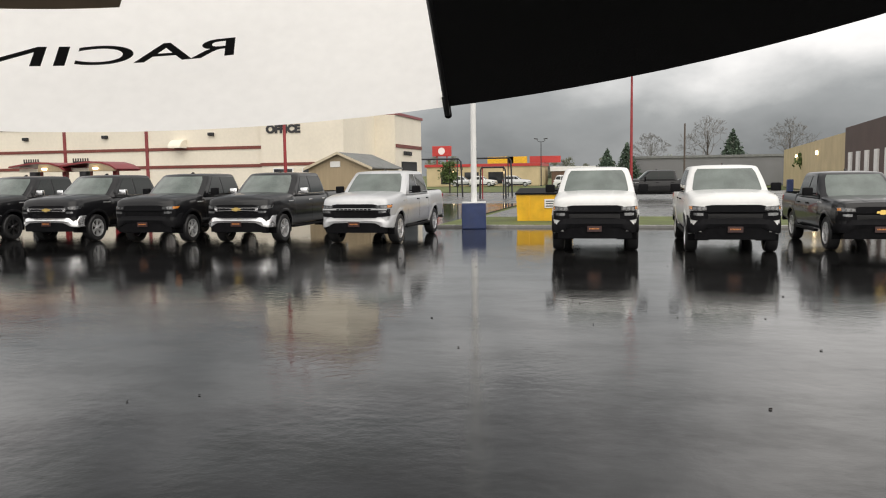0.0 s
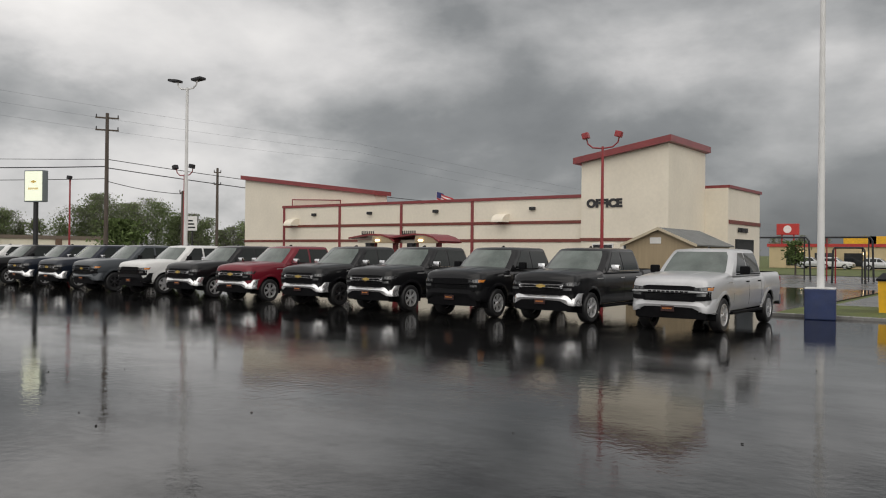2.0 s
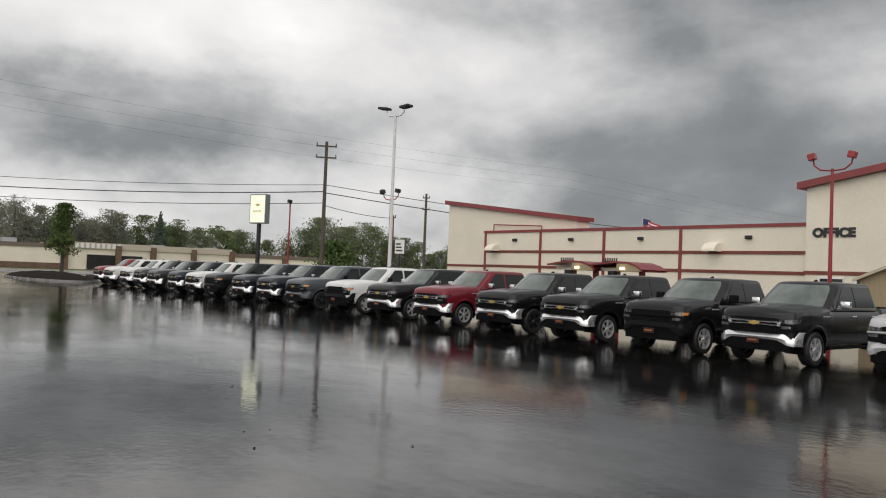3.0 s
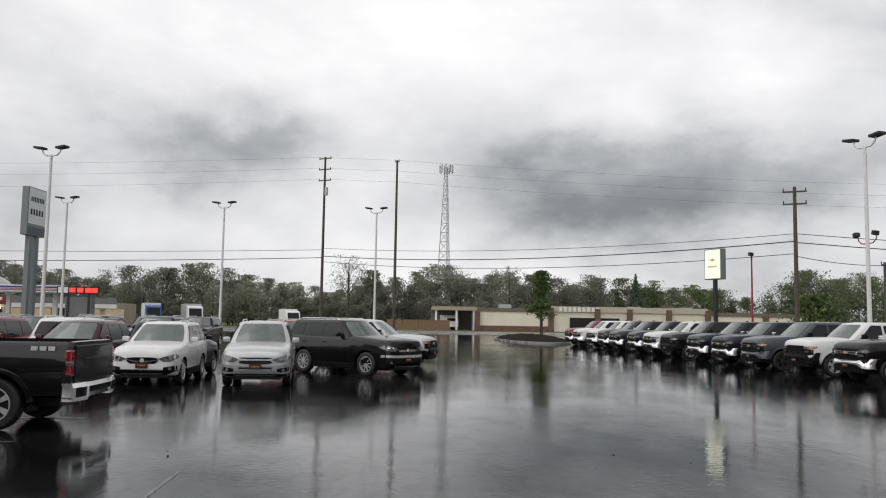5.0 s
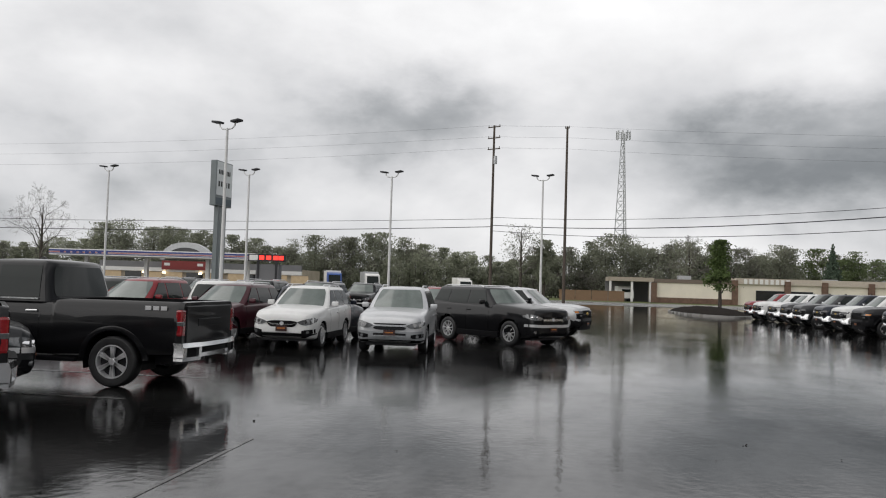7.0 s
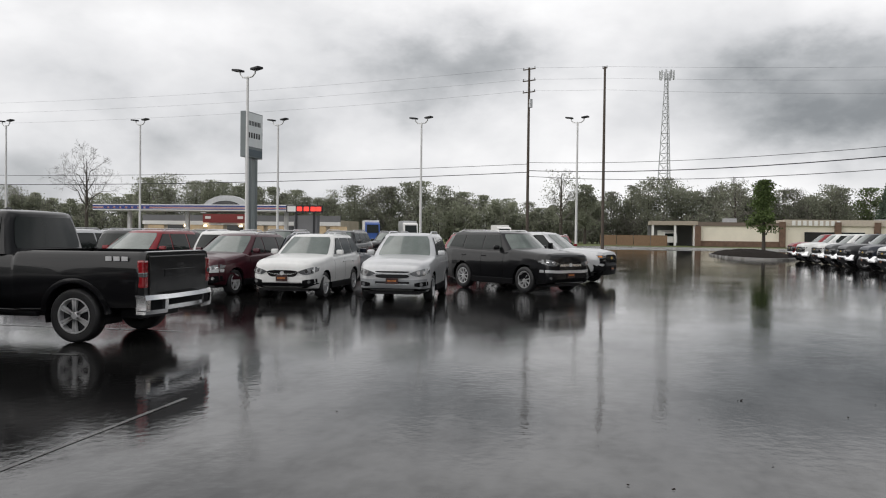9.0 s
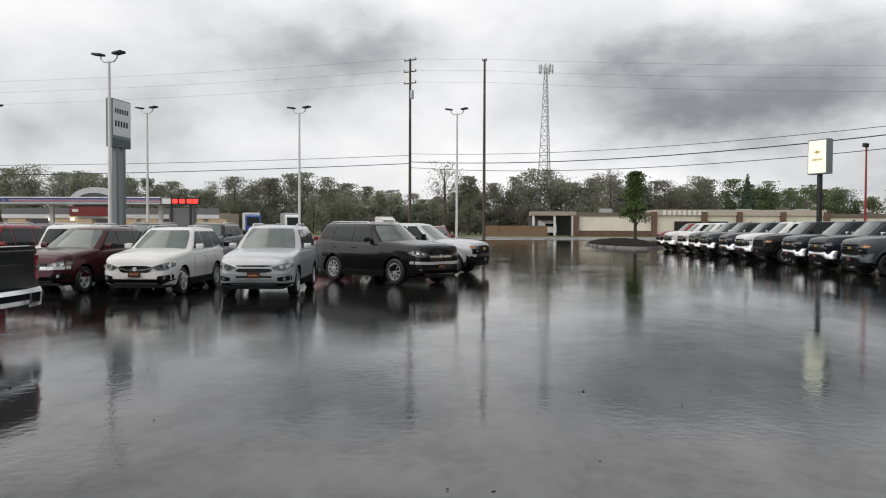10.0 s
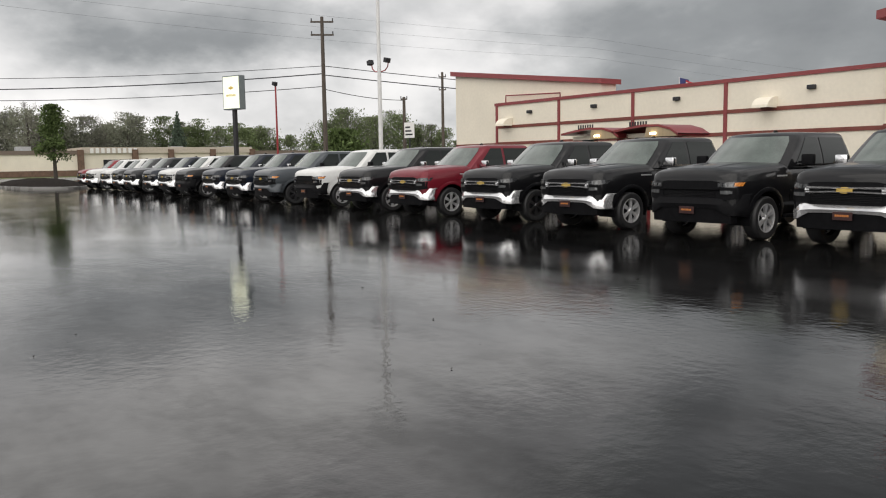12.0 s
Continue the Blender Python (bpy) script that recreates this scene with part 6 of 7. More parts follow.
def strip_mall():
    root = thing("charity_shop", pose(0, 0, 0), "low beige shop row with brown fascia and brick piers", "building")
    bm = B()
    box(bm, -172, -150, 3.5, 74, 0, 4.25)
    part("wall", bm, WALL, root)
    bm = B()
    box(bm, -172, -149.8, 3.4, 18.5, 3.75, 4.45)
    part("fascia", bm, material("brown_fascia", (0.16, 0.125, 0.10), 0.7, vary=0.1), root)
    bm = B()
    box(bm, -172, -149.6, 18.5, 50, 3.9, 5.0)
    part("fascia", bm, material("pale_fascia", (0.48, 0.42, 0.35), 0.7, vary=0.1), root)
    bm = B()
    box(bm, -172, -149.8, 50, 74, 3.55, 4.3)
    part("fascia", bm, material("brown_fascia", (0.16, 0.125, 0.10), 0.7), root)
    for y in (3.6, 18.2, 27.5, 34, 42, 50, 62):
        bm = B()
        box(bm, -149.9, -149.2, y - 0.5, y + 0.5, 0, 4.6 if 18 < y < 51 else 3.7)
        part("brick_pier", bm, BRICK, root)
    bm = B()
    box(bm, -150, -149.7, 4, 18, 0, 1.0)
    part("brick_base", bm, BRICK, root)
    bm = B()
    bars_text(bm, -4.2, 4.2, 0, 3.95, 4.85, 9)
    part("shop_lettering", bm, WHITE, root, "white raised lettering", at=pose(-149.5, 24.0, 0, 0, 0, 90))
    bm = B()
    box(bm, -149.9, -149.7, 22, 32, 0.1, 2.8)
    part("shop_window", bm, DARK_GLASS, root)
    # drive-through portico
    bm = B()
    box(bm, -158, -149.6, -4.8, 3.6, 3.85, 4.6)
    part("portico_roof", bm, material("portico_tan", (0.36, 0.31, 0.25), 0.7, vary=0.1), root)
    for y in (-4.4, -0.4, 3.0):
        bm = B()
        box(bm, -150.3, -149.8, y - 0.2, y + 0.2, 0, 3.85)
        part("portico_post", bm, WHITE, root)
    bm = B()
    box(bm, -159, -158, -4.8, 3.6, 0, 3.85)
    part("portico_wall", bm, GREY_WALL, root)
    for y in (9, 36, 47):
        bm = B()
        box(bm, -158, -156, y, y + 2.4, 4.2, 5.3)
        part("roof_unit", bm, GREY_POLE, root)
    return root


strip_mall()


def box_van(x, y, turn, length, h, body_mat, cab_mat, label, name="delivery_van"):
    root = thing(name, pose(x, y, 0, 0, 0, turn), label, "lorry", "lorries by the highway")
    bm = B()
    box(bm, -1.25, 1.25, -length / 2, length / 2 - 2.2, 0.9, h, 0.06)
    part("cargo_box", bm, body_mat, root)
    bm = B()
    poly(bm, [(-1.2, length / 2 - 2.1, 0.6), (-1.2, length / 2, 0.6), (-1.2, length / 2 - 0.05, 1.7), (-1.2, length / 2 - 0.6, h * 0.86), (-1.2, length / 2 - 2.1, h * 0.92)], 2.4, (1, 0, 0))
    part("cab", bm, cab_mat, root)
    bm = B()
    poly(bm, [(-1.0, length / 2 + 0.0, 1.75), (1.0, length / 2 + 0.0, 1.75), (1.0, length / 2 - 0.52, h * 0.8), (-1.0, length / 2 - 0.52, h * 0.8)], 0.03, (0, 1, 0.3))
    part("windshield", bm, GLASS, root)
    for yy in (-length / 2 + 1.0, -length / 2 + 2.2, length / 2 - 1.2):
        for s in (-1, 1):
            bm = B()
            rod(bm, (s * 0.95, yy, 0.5), (s * 1.22, yy, 0.5), 0.5, n=18)
            part("wheel", bm, RUBBER, root)
    return root


box_van(-132, -53.5, -70, 9, 3.9, WHITE, material("cab_blue", (0.03, 0.09, 0.32), 0.35, vary=0.08), "blue articulated lorry cab with a white trailer")
box_van(-134, -47.3, -70, 9, 3.9, GREY_POLE, WHITE, "pale lorry standing by the highway")
box_van(-140, -31.5, -70, 6, 3.4, WHITE, WHITE, "white box van on the highway")
box_van(-153.5, -1.5, -80, 5, 2.9, WHITE, WHITE, "white van under the shop portico")
for y in range(-14, -4, 3):
    bm = B()
    box(bm, -146.1, -146, y, y + 2.9, 0, 1.9)
    tagged(part("fence_panel", bm, material("brown_fence", (0.20, 0.125, 0.075), 0.8, vary=0.2, scale=2, stretch=(1, 6, 1))), "brown timber fence panel beside the shop", "fence", "fence panels")


def dealer_sign():
    root = thing("dealer_sign", pose(-66.3, -46.3, 0, 0, 0, 175), "tall pale dealership sign on two steel posts", "sign")
    for x in (-0.55, 0.55):
        bm = B()
        box(bm, x - 0.24, x + 0.24, -0.2, 0.2, 0, 8.9)
        part("post", bm, SIGN_GREY, root)
    bm = B()
    box(bm, -1.55, 1.55, -0.30, 0.30, 8.55, 12.75, 0.05)
    cab = part("cabinet", bm, SIGN_GREY, root)
    bm = B()
    box(bm, -1.45, 1.45, -0.32, 0.32, 9.55, 12.65)
    part("face", bm, SIGN_FACE, cab)
    for z, n, h in ((11.5, 8, 0.42), (10.35, 5, 0.5)):
        bm = B()
        bars_text(bm, -1.15, 1.15, -0.325, z, z + h, n)
        part("face_lettering", bm, INK, cab)
    bm = B()
    box(bm, -1.45, 1.45, -0.315, 0.315, 8.65, 9.3)
    part("lower_panel", bm, material("sign_slate", (0.05, 0.08, 0.10), 0.4, vary=0.1), cab)


dealer_sign()


def lattice_tower(x, y, h):
    root = thing("lattice_mast", pose(x, y, 0, 0, 0, 20), "tall pale steel lattice mast with antennas", "mast")
    legs = [(math.cos(a), math.sin(a)) for a in (0.3, 0.3 + 2.094, 0.3 + 4.189)]

    def at(k, z):
        r = 2.3 * (1 - z / h) + 0.45
        return (legs[k][0] * r, legs[k][1] * r, z)

    for k in range(3):
        bm = B()
        rod(bm, at(k, 0), at(k, h), 0.16, 0.10, 6)
        part("leg", bm, GREY_POLE, root)
    n = 17
    for j in range(n):
        z0, z1 = h * j / n, h * (j + 1) / n
        bm = B()
        for k in range(3):
            rod(bm, at(k, z0), at((k + 1) % 3, z1), 0.05, n=4)
            rod(bm, at((k + 1) % 3, z0), at(k, z1), 0.05, n=4)
            rod(bm, at(k, z1), at((k + 1) % 3, z1), 0.06, n=4)
        part("bracing", bm, GREY_POLE, root)
    for k in range(9):
        a = 2 * math.pi * k / 9
        bm = B()
        box(bm, -0.2, 0.2, -0.12, 0.12, h - 1.6, h + 0.7, m=Matrix.Rotation(a, 4, "Z") @ Matrix.Translation((0, 1.9, 0)))
        part("antenna_panel", bm, GREY_POLE, root)
    bm = B()
    for z in (h - 0.9, h + 0.1):
        ring = [(1.9 * math.cos(2 * math.pi * k / 12), 1.9 * math.sin(2 * math.pi * k / 12), z) for k in range(13)]
        tube(bm, ring, 0.07, 4)
    part("antenna_ring", bm, GREY_POLE, root)


lattice_tower(-220, 3.2, 45.5)


# ---- overhead cables ----
def cable(a, b, sag, r=0.022):
    bm = B()
    pts = []
    for k in range(15):
        t = k / 14
        pts.append((a[0] + (b[0] - a[0]) * t, a[1] + (b[1] - a[1]) * t, a[2] + (b[2] - a[2]) * t - 4 * sag * t * (1 - t)))
    tube(bm, pts, r, 5)
    tagged(part("overhead_cable", bm, DARK_METAL), "thin dark overhead cable between poles", "cable", "overhead cables")


for dz, sag in ((22.2, 0.9), (20.8, 0.9), (19.4, 1.0)):
    cable((-95, -22.9, dz), (-97, -118, dz - 2.6), sag, 0.009)
    cable((-95, -23.1, dz), (-95, -13.9, dz - 0.1), 0.05, 0.009)
    cable((-95, -13.9, dz - 0.1), (-82, 75, dz - 3.0), sag, 0.009)
    cable((-82, 75, dz - 3.0), (-48, 205, dz - 13.0), 0.6, 0.009)
cable((-95, -23, 9.6), (-55, 17.1, 8.6), 0.9, 0.045)
cable((-95, -23, 8.9), (-55, 17.1, 7.6), 1.0, 0.03)
cable((-95, -23, 10.6), (-55, 17.1, 9.2), 0.8, 0.025)
cable((-95, -23, 9.4), (-97, -118, 8.2), 0.7, 0.045)
cable((-95, -23, 10.4), (-97, -118, 9.6), 0.7, 0.03)
cable((-55, 17.1, 8.5), (-28, 62, 5.0), 0.7, 0.04)
cable((-55, 17.1, 9.2), (-30, 66, 6.2), 0.8, 0.03)
cable((-55, 17.1, 7.4), (-60, 27.9, 7.2), 0.2, 0.03)
bm = B()
rod(bm, (0.28, 0, 17.3), (0.28, 0, 18.3), 0.22, n=12)
tagged(part("transformer", bm, GREY_POLE, at=pose(-95, -23, 0, 0, 0, 60)), "grey transformer can hung on the pole", "transformer")
utility_pole(-97, -118, 19.6, ((19.4, 0.8),), "tall wooden utility pole by the bare tree", turn=60)

# ---- behind the pickups: shed, vacuum canopies, flag, small sign ----
def shed():
    root = thing("garden_shed", pose(-3.75, 8.0, 0, 0, 0, 2), "tan board shed with a grey shingle roof", "shed")
    w, d, h, rz = 1.22, 4.2, 2.2, 0.5
    bm = B()
    poly(bm, [(-w, 0, 0), (w, 0, 0), (w, 0, h), (0, 0, h + rz), (-w, 0, h)], d, (0, 1, 0))
    part("wall", bm, SHED_WALL, root)
    for s in (-1, 1):
        bm = B()
        poly(bm, [(s * (w + 0.14), -0.18, h - 0.08), (0, -0.18, h + rz + 0.02), (0, d + 0.18, h + rz + 0.02), (s * (w + 0.14), d + 0.18, h - 0.08)], 0.05, (0, 0, 1))
        part("roof_slope", bm, SHINGLE, root)
        bm = B()
        poly(bm, [(s * (w + 0.15), -0.2, h - 0.12), (0, -0.2, h + rz - 0.02), (0, -0.2, h + rz + 0.08), (s * (w + 0.15), -0.2, h - 0.02)], 0.03, (0, 1, 0))
        part("barge_board", bm, material("pale_board", (0.50, 0.43, 0.31), 0.6, vary=0.08), root)
    bm = B()
    box(bm, -0.34, 0.06, -0.03, 0.0, 2.2, 2.42, 0.01)
    part("gable_vent", bm, WHITE, root)


shed()


def vacuum_canopy(x, y):
    root = thing("vacuum_canopy", pose(x, y, 0), "red curved canopy over a car vacuum bay, lit below", "canopy", "vacuum canopies")
    bm = B()
    top = [(-1.35, 2.44), (-0.7, 2.53), (0.0, 2.60), (0.6, 2.58), (1.05, 2.46), (1.35, 2.28)]
    rows = [[(px, yy, pz) for px, pz in top] for yy in (-0.8, 0.8)]
    rows += [[(px, yy, pz - 0.07) for px, pz in top] for yy in (0.8, -0.8)]
    vs = grid(bm, rows)
    for i in range(len(top) - 1):
        bm.faces.new((vs[3][i], vs[3][i + 1], vs[0][i + 1], vs[0][i]))
    part("roof", bm, TRIM, root, smooth=True)
    bm = B()
    pts = [(0.05, 2.2), (0.1, 2.5), (0.6, 2.5), (1.05, 2.38), (1.3, 2.2)]
    poly(bm, [(px, -0.78, pz) for px, pz in pts], 1.5, (0, 1, 0))
    part("underside", bm, SHED_WALL, root)
    bm = B()
    box(bm, -1.25, -0.2, -0.3, 0.3, 2.2, 2.34)
    part("sign_beam", bm, WALL, root)
    for px in (-0.5, 0.75):
        bm = B()
        box(bm, px - 0.09, px + 0.09, -0.09, 0.09, 0, 2.3)
        part("post", bm, RED_POLE, root)
    bm = B()
    rod(bm, (-0.5, -0.3, 0), (-0.5, -0.3, 2.2), 0.2, n=16)
    part("vacuum_drum", bm, DARK_METAL, root)
    bm = B()
    box(bm, 0.3, 0.5, -0.85, -0.78, 2.27, 2.34)
    part("lamp", bm, LAMP_GLOW, root)
    bm = B()
    bars_text(bm, -1.2, -0.4, -0.1, 2.62, 2.74, 7)
    box(bm, -1.2, -0.4, -0.1, -0.06, 2.52, 2.62)
    part("roof_lettering", bm, DARK_METAL, root)


vacuum_canopy(-16.6, 8.0)
vacuum_canopy(-14.2, 8.0)


def flag(x, y, h):
    root = thing("flag", pose(x, y, 0, 0, 0, 8), "small striped flag flying on a pole behind the roof", "flag")
    bm = B()
    rod(bm, (0, 0, 0), (0, 0, h), 0.05, 0.03, 8)
    part("pole", bm, GREY_POLE, root)
    for k in range(7):
        bm = B()
        z1 = h - 0.05 - 0.095 * k
        rows = [[], []]
        for j in range(9):
            px, wob = 1.25 * j / 8, 0.12 * math.sin(j * 1.1)
            rows[0].append((px, wob, z1 - 0.06 * j))
            rows[1].append((px, wob, z1 - 0.095 - 0.06 * j))
        grid(bm, rows)
        part("stripe", bm, FLAG_RED if k % 2 == 0 else WHITE, root)
    bm = B()
    rows = [[], []]
    for j in range(4):
        px, wob = 0.55 * j / 3, 0.12 * math.sin(j * 1.0) - 0.012
        rows[0].append((px, wob, h - 0.04 - 0.06 * px * 4.7))
        rows[1].append((px, wob, h - 0.42 - 0.06 * px * 4.7))
    grid(bm, rows)
    part("canton", bm, FLAG_BLUE, root)


flag(-24.8, 22.5, 5.8)

bm = B()
box(bm, -0.04, 0.04, -0.04, 0.04, 0, 3.45)
sg = thing("small_sign", pose(-49.9, 21.8, 0, 0, 0, 25), "small white notice board on a post", "sign")
part("post", bm, DARK_METAL, sg)
bm = B()
box(bm, -0.45, 0.45, -0.06, 0.0, 3.4, 4.6, 0.01)
part("board", bm, WHITE, sg)
bm = B()
for k in range(3):
    box(bm, -0.35, 0.3 - 0.1 * k, -0.066, -0.06, 3.6 + 0.28 * k, 3.73 + 0.28 * k)
part("board_lettering", bm, INK, sg)


# ---- skip on the grass strip ----
def dumpster():
    root = thing("dumpster", pose(3.85, 9.4, 0.012, 0, 0, 1), "yellow steel dumpster with a black lid on the grass", "dumpster")
    bm = B()
    poly(bm, [(-0.98, 0, 0.06), (0.98, 0, 0.06), (1.02, 0, 1.05), (-1.02, 0, 1.05)], 1.4, (0, 1, 0))
    part("bin", bm, YELLOW, root)
    for x in (-0.55, 0.0, 0.55):
        bm = B()
        box(bm, x - 0.03, x + 0.03, -0.035, 0.0, 0.1, 0.98)
        part("rib", bm, YELLOW, root)
    bm = B()
    poly(bm, [(-1.06, -0.06, 1.05), (1.06, -0.06, 1.05), (1.06, 1.46, 1.22), (-1.06, 1.46, 1.22)], 0.06, (0, 0, 1))
    part("lid", bm, PLASTIC, root)
    bm = B()
    box(bm, 0.05, 0.62, -0.045, -0.036, 0.55, 0.88)
    lab = part("notice", bm, WHITE, root)
    bm = B()
    for k in range(3):
        box(bm, 0.1, 0.55, -0.05, -0.045, 0.6 + 0.09 * k, 0.64 + 0.09 * k)
    part("notice_lettering", bm, INK, lab)


dumpster()


# ---- beyond the drive ----
def far_buildings():
    d = thing("drive_in_restaurant", pose(0, 0, 0), "tan fast food building with a red roof band", "building")
    bm = B()
    box(bm, -27.5, -8.6, 110, 122, 0, 3.2)
    part("wall", bm, TAN, d)
    bm = B()
    box(bm, -27.8, -8.4, 109.8, 122.2, 3.2, 3.65)
    part("roof_band", bm, STRIPE_RED, d)
    for x in (-25, -21, -17):
        bm = B()
        box(bm, x, x + 2.4, 109.9, 110.0, 0.4, 2.3)
        part("window", bm, DARK_GLASS, d)
    for x in (-23.0, -14.5):
        bm = B()
        box(bm, x, x + 0.3, 109.7, 109.95, 2.1, 2.4)
        part("wall_lamp", bm, LAMP_GLOW, d)
    s = thing("roadside_sign", pose(-26.8, 118, 0), "red roadside sign box on two posts", "sign")
    for x in (-0.9, 0.9):
        bm = B()
        rod(bm, (x, 0, 0), (x, 0, 5.4), 0.14, n=8)
        part("post", bm, RED_POLE, s)
    bm = B()
    box(bm, -1.7, 1.7, -0.3, 0.3, 5.2, 7.0, 0.08)
    part("cabinet", bm, STRIPE_RED, s)
    bm = B()
    rod(bm, (0, -0.31, 6.1), (0, -0.35, 6.1), 0.62, n=20)
    part("logo", bm, WHITE, s)
    for x, w, mat in ((-17.7, 2.4, LED_YELLOW), (-14.6, 1.8, YELLOW), (-9.5, 2.8, STRIPE_RED)):
        s = thing("roadside_sign", pose(x, 126, 0), "small bright roadside sign on a post", "sign")
        bm = B()
        rod(bm, (0, 0, 0), (0, 0, 4.0), 0.12, n=8)
        part("post", bm, DARK_METAL, s)
        bm = B()
        box(bm, -w, w, -0.2, 0.2, 3.9, 5.1)
        part("panel", bm, YELLOW if mat is LED_YELLOW else mat, s)
    g = thing("grey_warehouse", pose(0, 0, 0), "long low grey metal building", "building")
    bm = B()
    box(bm, 5.5, 27, 90, 105, 0, 3.7)
    part("wall", bm, GREY_WALL, g)
    bm = B()
    box(bm, 5.3, 27.2, 89.8, 105.2, 3.7, 4.0)
    part("roof_edge", bm, SHINGLE, g)
    w = thing("tan_warehouse", pose(0, 0, 0), "tan block warehouse with a dark brown end", "building")
    bm = B()
    poly(bm, [(23.7, 81, 0), (20.2, 35.7, 0), (42, 34, 0), (45, 80, 0)], 4.25)
    part("tan_wall", bm, TAN, w)
    bm = B()
    poly(bm, [(20.1, 35.65, 0), (18.6, 14.0, 0), (40, 13, 0), (42, 33.9, 0)], 4.5)
    part("brown_wall", bm, BROWN, w)
    for y in (33.2, 30.6, 28.0, 25.4, 22.8):
        x = 20.1 - 1.5 * (35.65 - y) / 21.65
        bm = B()
        box(bm, x - 0.12, x - 0.0, y - 0.32, y + 0.32, 0, 2.9)
        part("pilaster", bm, WHITE, w)
    for y in (66, 50):
        bm = B()
        x = 20.2 + 3.5 * (y - 35.7) / 45.3
        box(bm, x - 0.15, x - 0.02, y - 0.15, y + 0.15, 3.1, 3.4)
        part("wall_lamp", bm, LAMP_GLOW, w)
    b = thing("brown_shop", pose(0, 0, 0), "low brown and cream shop beyond the drive", "building")
    bm = B()
    box(bm, -7.5, 3.5, 118, 126, 0, 2.9)
    part("wall", bm, BRICK, b)
    bm = B()
    box(bm, -7.7, 3.7, 117.8, 126, 2.3, 3.1)
    part("fascia", bm, WHITE, b)


far_buildings()


def frame_arch(x, y, w, h):
    root = thing("steel_frame", pose(x, y, 0, 0, 0, 4), "dark steel frame standing by the drive", "frame", "steel frames")
    bm = B()
    tube(bm, [(-w, 0, 0), (-w * 0.94, 0, h * 0.92), (-w * 0.85, 0, h), (w * 0.85, 0, h), (w * 0.94, 0, h * 0.92), (w, 0, 0)], 0.07)
    part("hoop", bm, DARK_METAL, root)
    for s in (-0.8, 0.8):
        bm = B()
        rod(bm, (s * w, 0.05, 0), (s * w, 0.05, h), 0.05, n=6)
        part("post", bm, RED_POLE if s < 0 else DARK_METAL, root)


frame_arch(-9.3, 45, 2.2, 3.2)
frame_arch(-4.6, 45, 1.7, 3.2)
frame_arch(-3.6, 40, 1.0, 2.4)
for x, y, pm, turn in ((-15.5, 104, P_WHITE, 80), (-9.5, 100, P_SILVER, 95), (-19, 106, P_SILVER, 88), (4.5, 75, P_WHITE, 92), (0.5, 78, P_WHITE, 85)):
    suv(pose(x, y, 0, 0, 0, turn), pm, S_TRAX, "small pale car parked far across the drive", "car", group="vehicles across the drive")
bm = B()
box(bm, -0.25, 0.25, -0.25, 0.25, 0, 1.1, 0.05)
tagged(part("litter_bin", bm, BLUE, at=pose(19.6, 52, 0)), "dark blue litter bin outside the warehouse", "bin")
sheet("median", [(-40, 62.2), (40, 62.2), (40, 68), (-40, 68)], 0.02, GRASS_GROUND, "grass median beyond the drive", "grass")
lamp_post(-7.6, 104, 7.2, 0, DARK_METAL, DARK_METAL, "dark street lamp by the restaurant", r=0.09)

# ---- more cars on the west lot ----
PARK = [
    (-15.9, -27.7, 86, P_BRIGHT_RED, S_MID, "bright red crossover car behind the black pickup"),
    (-20.3, -22.3, -94, P_NAVY, S_TRAX, "dark blue small crossover seen from behind"),
    (-20.9, -25.2, -92, P_WHITE, S_MID, "white crossover car seen from behind"),
    (-20.6, -28.2, -92, P_GRAPHITE, S_MID, "graphite crossover car seen from behind"),
    (-29.5, -20.3, 88, P_BRIGHT_RED, S_MID, "dark red crossover car in the next row"),
    (-29.8, -26.1, 90, P_GRAPHITE, S_BIG, "dark large car in the next row"),
    (-29.8, -29.0, 90, P_BLACK, S_BIG, "black large car in the next row"),
    (-30.2, -31.9, 90, P_GRAPHITE, S_MID, "graphite crossover car in the next row"),
    (-30.0, -34.8, 90, P_MAROON, S_MID, "maroon crossover car in the next row"),
    (-29.8, -37.8, 90, P_SILVER, S_MID, "silver crossover car in the next row"),
    (-15.6, -30.6, 86, P_SILVER, S_MID, "silver car far along the front row"),
    (-15.6, -33.6, 86, P_GRAPHITE, S_TRAX, "graphite car far along the front row"),
    (-40.5, -26.5, 90, P_BLACK, S_BIG, "black large car further back on the lot"),
    (-40.5, -29.5, 90, P_MAROON, S_MID, "maroon car further back on the lot"),
    (-40.3, -22.0, 90, P_BRIGHT_RED, S_MID, "red car further back on the lot"),
    (-38.2, -16.4, 100, P_BRIGHT_RED, S_MID, "red car behind the silver pickup"),
    (-41.0, -38.8, 90, P_BLACK, S_BIG, "black large car further back on the lot"),
]
for x, y, turn, pm, sp, label in PARK:
    suv(pose(x, y, 0, 0, 0, turn), pm, sp, label, "car")
pickup(pose(-29.2, -17.3, 0, 0, 0, 96), P_SILVER, "work", "pale pickup truck in the next row", COLORADO, ALLOY, "five", group="cars parked on the lot")


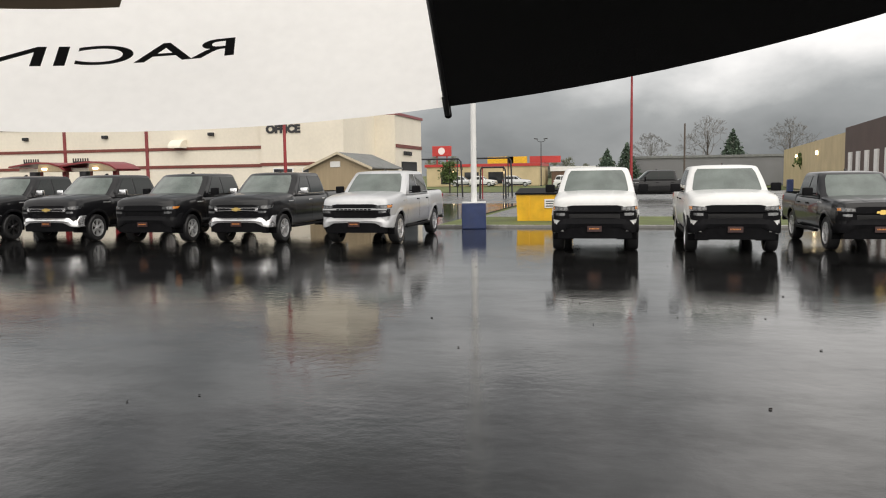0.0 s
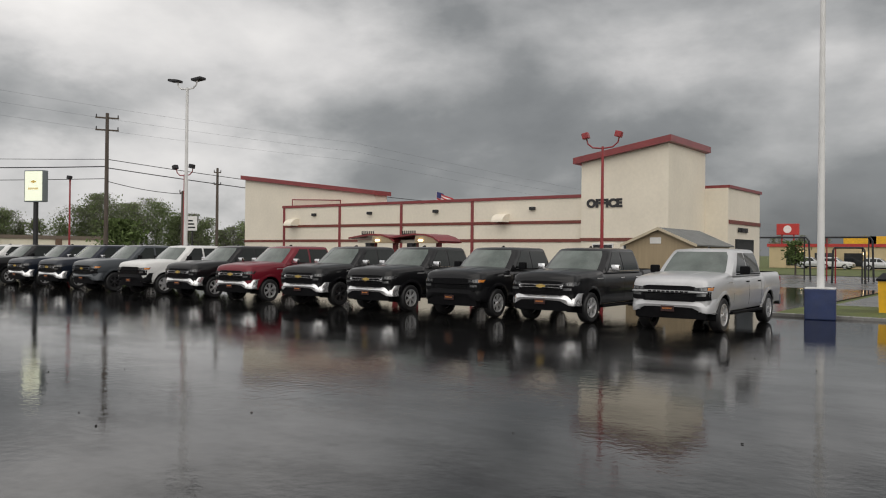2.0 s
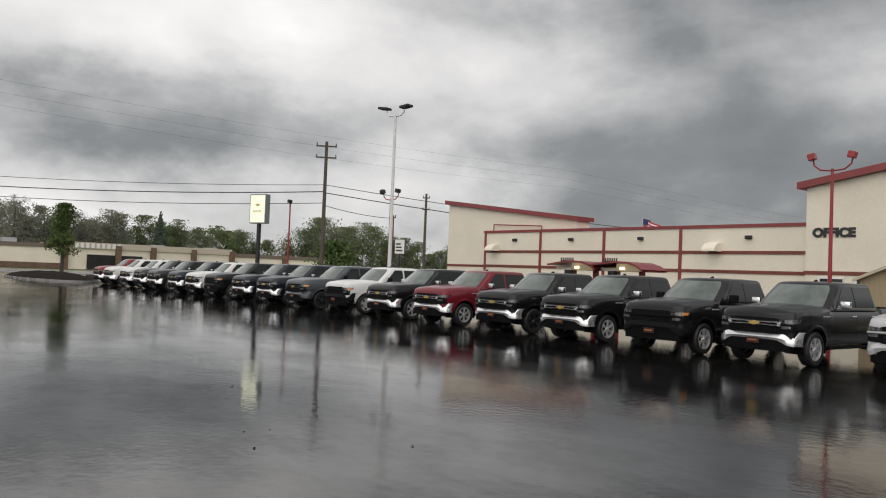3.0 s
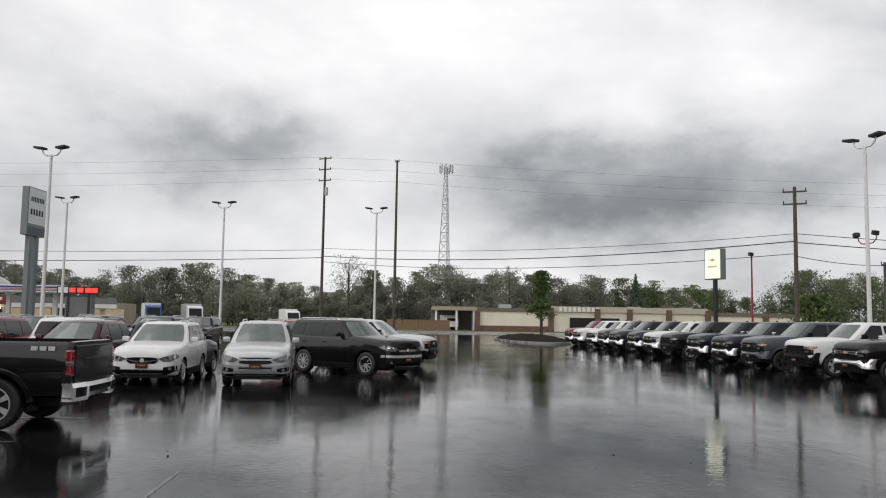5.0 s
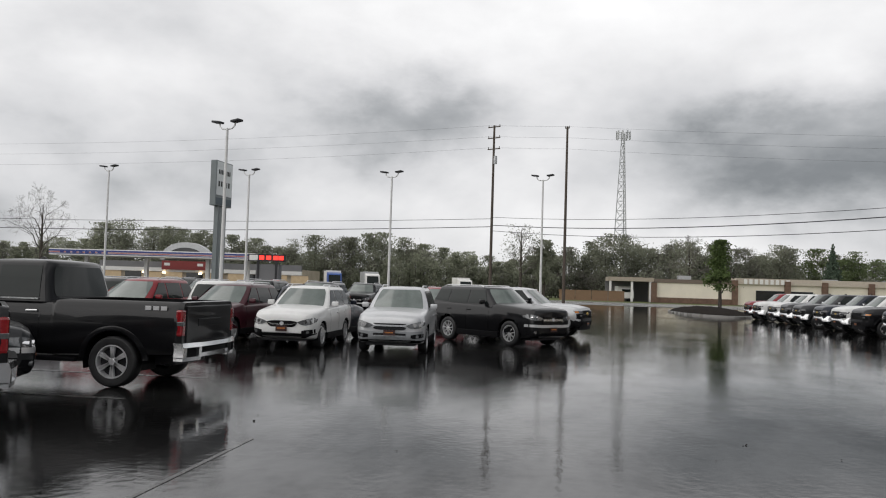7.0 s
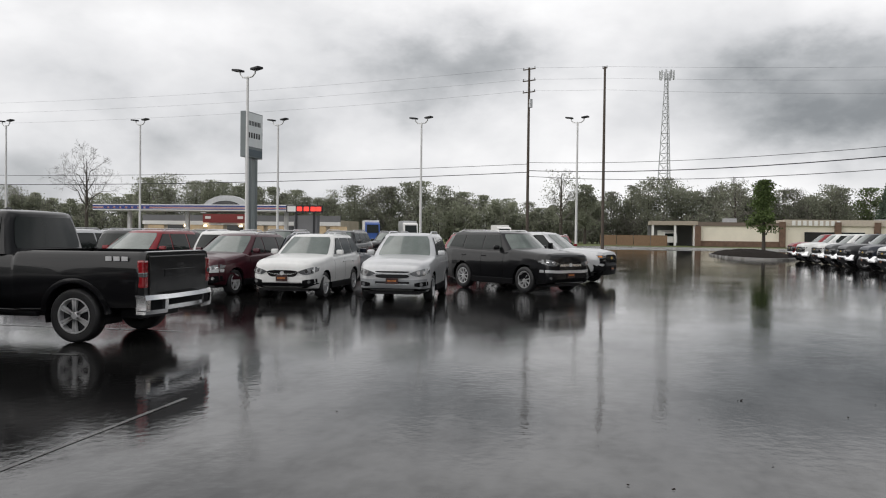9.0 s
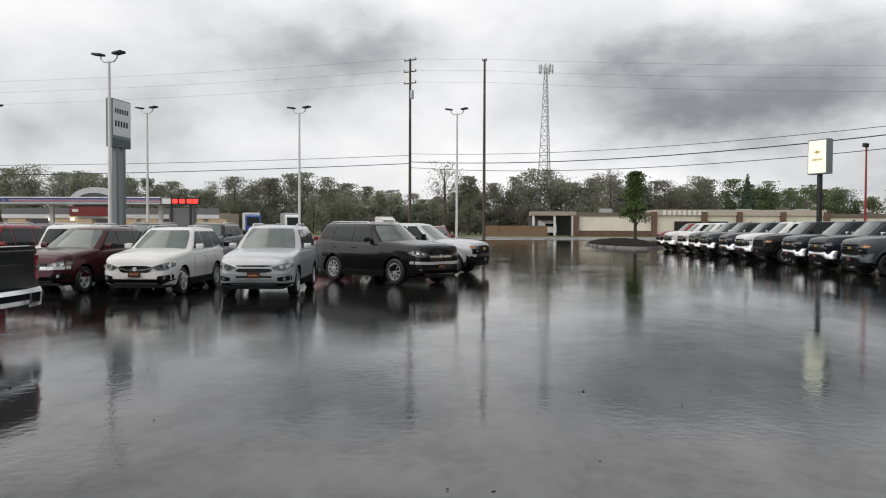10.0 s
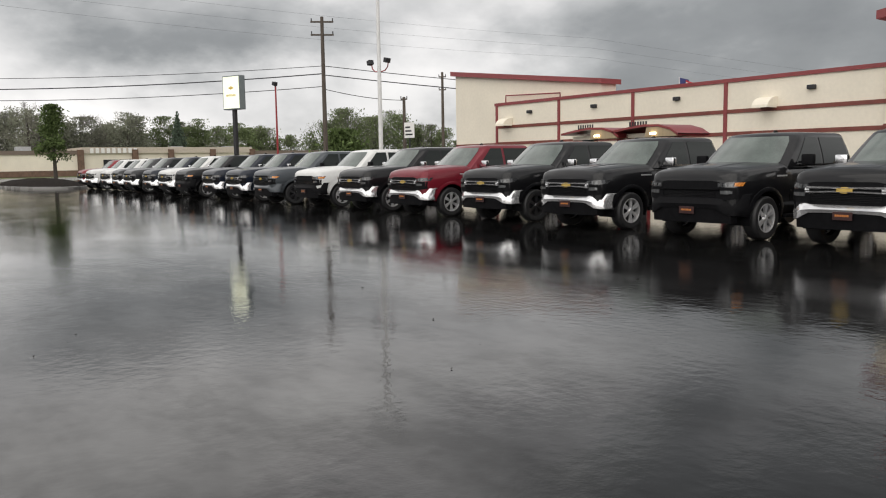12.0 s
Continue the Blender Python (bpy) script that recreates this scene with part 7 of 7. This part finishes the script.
# ---- umbrella over the start of the way ----
def umbrella():
    R, rise = 0.769, 0.198
    eye = Vector((7.419, -20.925, 1.827))
    ahead = Vector((-0.2395, 0.971, 0))
    right = Vector((ahead.y, -ahead.x, 0))
    mid = eye + ahead * 0.493 - right * 0.031 + Vector((0, 0, 0.178))
    up = Vector((0, 0, 1)) - right * 0.1107 + ahead * 0.1003
    up.normalize()
    front = ahead * math.cos(0.0421) + right * math.sin(0.0421)
    xa = (front - up * front.dot(up)).normalized()
    ya = up.cross(xa)
    m = Matrix((xa, ya, up)).transposed().to_4x4()
    m.translation = mid
    root = thing("umbrella", m, "open golf umbrella with black and white cloth panels", "umbrella")
    n = 6

    def surf(a, r):
        k = (a / (2 * math.pi / n)) % 1.0
        pull = 1 - 0.03 * math.sin(math.pi * k) * r ** 2
        rr = R * r * pull
        return Vector((rr * math.cos(a), rr * math.sin(a), rise * (1 - r ** 2.2) - 0.006 * math.sin(math.pi * k) * r))

    for j in range(n):
        bm = B()
        a0 = 2 * math.pi * j / n
        rows = [[surf(a0 + (2 * math.pi / n) * (0.0001 + 0.9998 * q / 12), 0.02 + 0.98 * p / 10) for q in range(13)] for p in range(11)]
        grid(bm, rows)
        panel = part("cloth_panel", bm, FABRIC_WHITE if j % 2 == 0 else FABRIC_BLACK, root, "white cloth panel" if j % 2 == 0 else "black cloth panel", smooth=True)
        if j == 0:
            # lettering on the outside of the cloth, read from behind
            me = lettering("RACING", 0.105, 0.0, 0.0012)
            co = [v.co.copy() for v in me.vertices]
            wide = max(c.x for c in co)
            for v, c in zip(me.vertices, co):
                u = 0.41 + 0.57 * c.x / wide
                a = a0 + (2 * math.pi / n) * u
                v.co = surf(a, 0.81 + 0.11 * (u - 0.41) - 0.042 * c.y / 0.075) - Vector((0, 0, 0.004))
            part("cloth_lettering", me, None, panel)
            bm = B()
            pts = [(0.66 + 0.3 * k / 8, 0.715 + 0.045 * k / 8) for k in range(9)] + [(0.96 - 0.3 * k / 8, 0.66 - 0.03 * k / 8) for k in range(9)]
            bm.faces.new([bm.verts.new(surf(a0 + 2 * math.pi / n * u, v) - Vector((0, 0, 0.003))) for u, v in pts])
            part("cloth_logo", bm, material("logo_cloth", (0.32, 0.24, 0.17), 0.7, vary=0.1), panel)
        bm = B()
        tube(bm, [surf(a0 + 0.0005, p / 8) - Vector((0, 0, 0.012)) for p in range(1, 9)], 0.004, 6)
        rib = part("rib", bm, DARK_METAL, root)
        bm = B()
        e, d = surf(a0 + 0.0005, 1.0), (surf(a0 + 0.0005, 1.0) - surf(a0 + 0.0005, 0.93)).normalized()
        rod(bm, e - d * 0.025, e + d * 0.022, 0.006, 0.006, 10)
        part("tip_cap", bm, PLASTIC, rib)
    bm = B()
    # the shaft leans back over a shoulder and down to the ground
    local_foot = m.inverted() @ Vector((*(eye - ahead * 1.2 - right * 1.2).xy, 0.0))
    rod(bm, (0, 0, rise + 0.06), (0, 0, rise - 0.03), 0.008, n=10)
    rod(bm, (0, 0, rise - 0.03), local_foot, 0.008, n=10)
    part("shaft", bm, DARK_METAL, root)
    return root


umbrella()


# ---- small things on the asphalt ----
def ground_line(pts, w, label):
    (xa, ya), (xb, yb) = pts
    d = Vector((xb - xa, yb - ya, 0)).normalized()
    s = Vector((-d.y, d.x, 0)) * w / 2
    bm = B()
    n = 12
    rows = [[], []]
    for k in range(n + 1):
        p = Vector((xa, ya, 0.004)).lerp(Vector((xb, yb, 0.004)), k / n)
        rows[0].append(p + s)
        rows[1].append(p - s)
    grid(bm, rows)
    tagged(part("parking_line", bm, LINE_WHITE), label, "parking line", "parking lines", "structure")


for x in (-8.23, -5.52, -2.81, -0.1, 2.6):
    ground_line(((x, -27.0), (x, -21.3)), 0.1, "worn white parking line on wet asphalt")
ground_line(((-3.3, -18.55), (4.2, -18.6)), 0.05, "faint pale line along the edge of the stalls")

rng = np.random.default_rng(77)
bits = [(rng.uniform(-6, 13), rng.uniform(-19.5, -3), 0.008) for _ in range(90)]
litter = leaf_mesh("leaf_litter", bits, 0.013, MULCH, rng, thin=0.5, flat=0.97)
tagged(new("leaf_litter", litter), "scattered dark leaves on the wet asphalt", "leaf litter", kind="stuff")
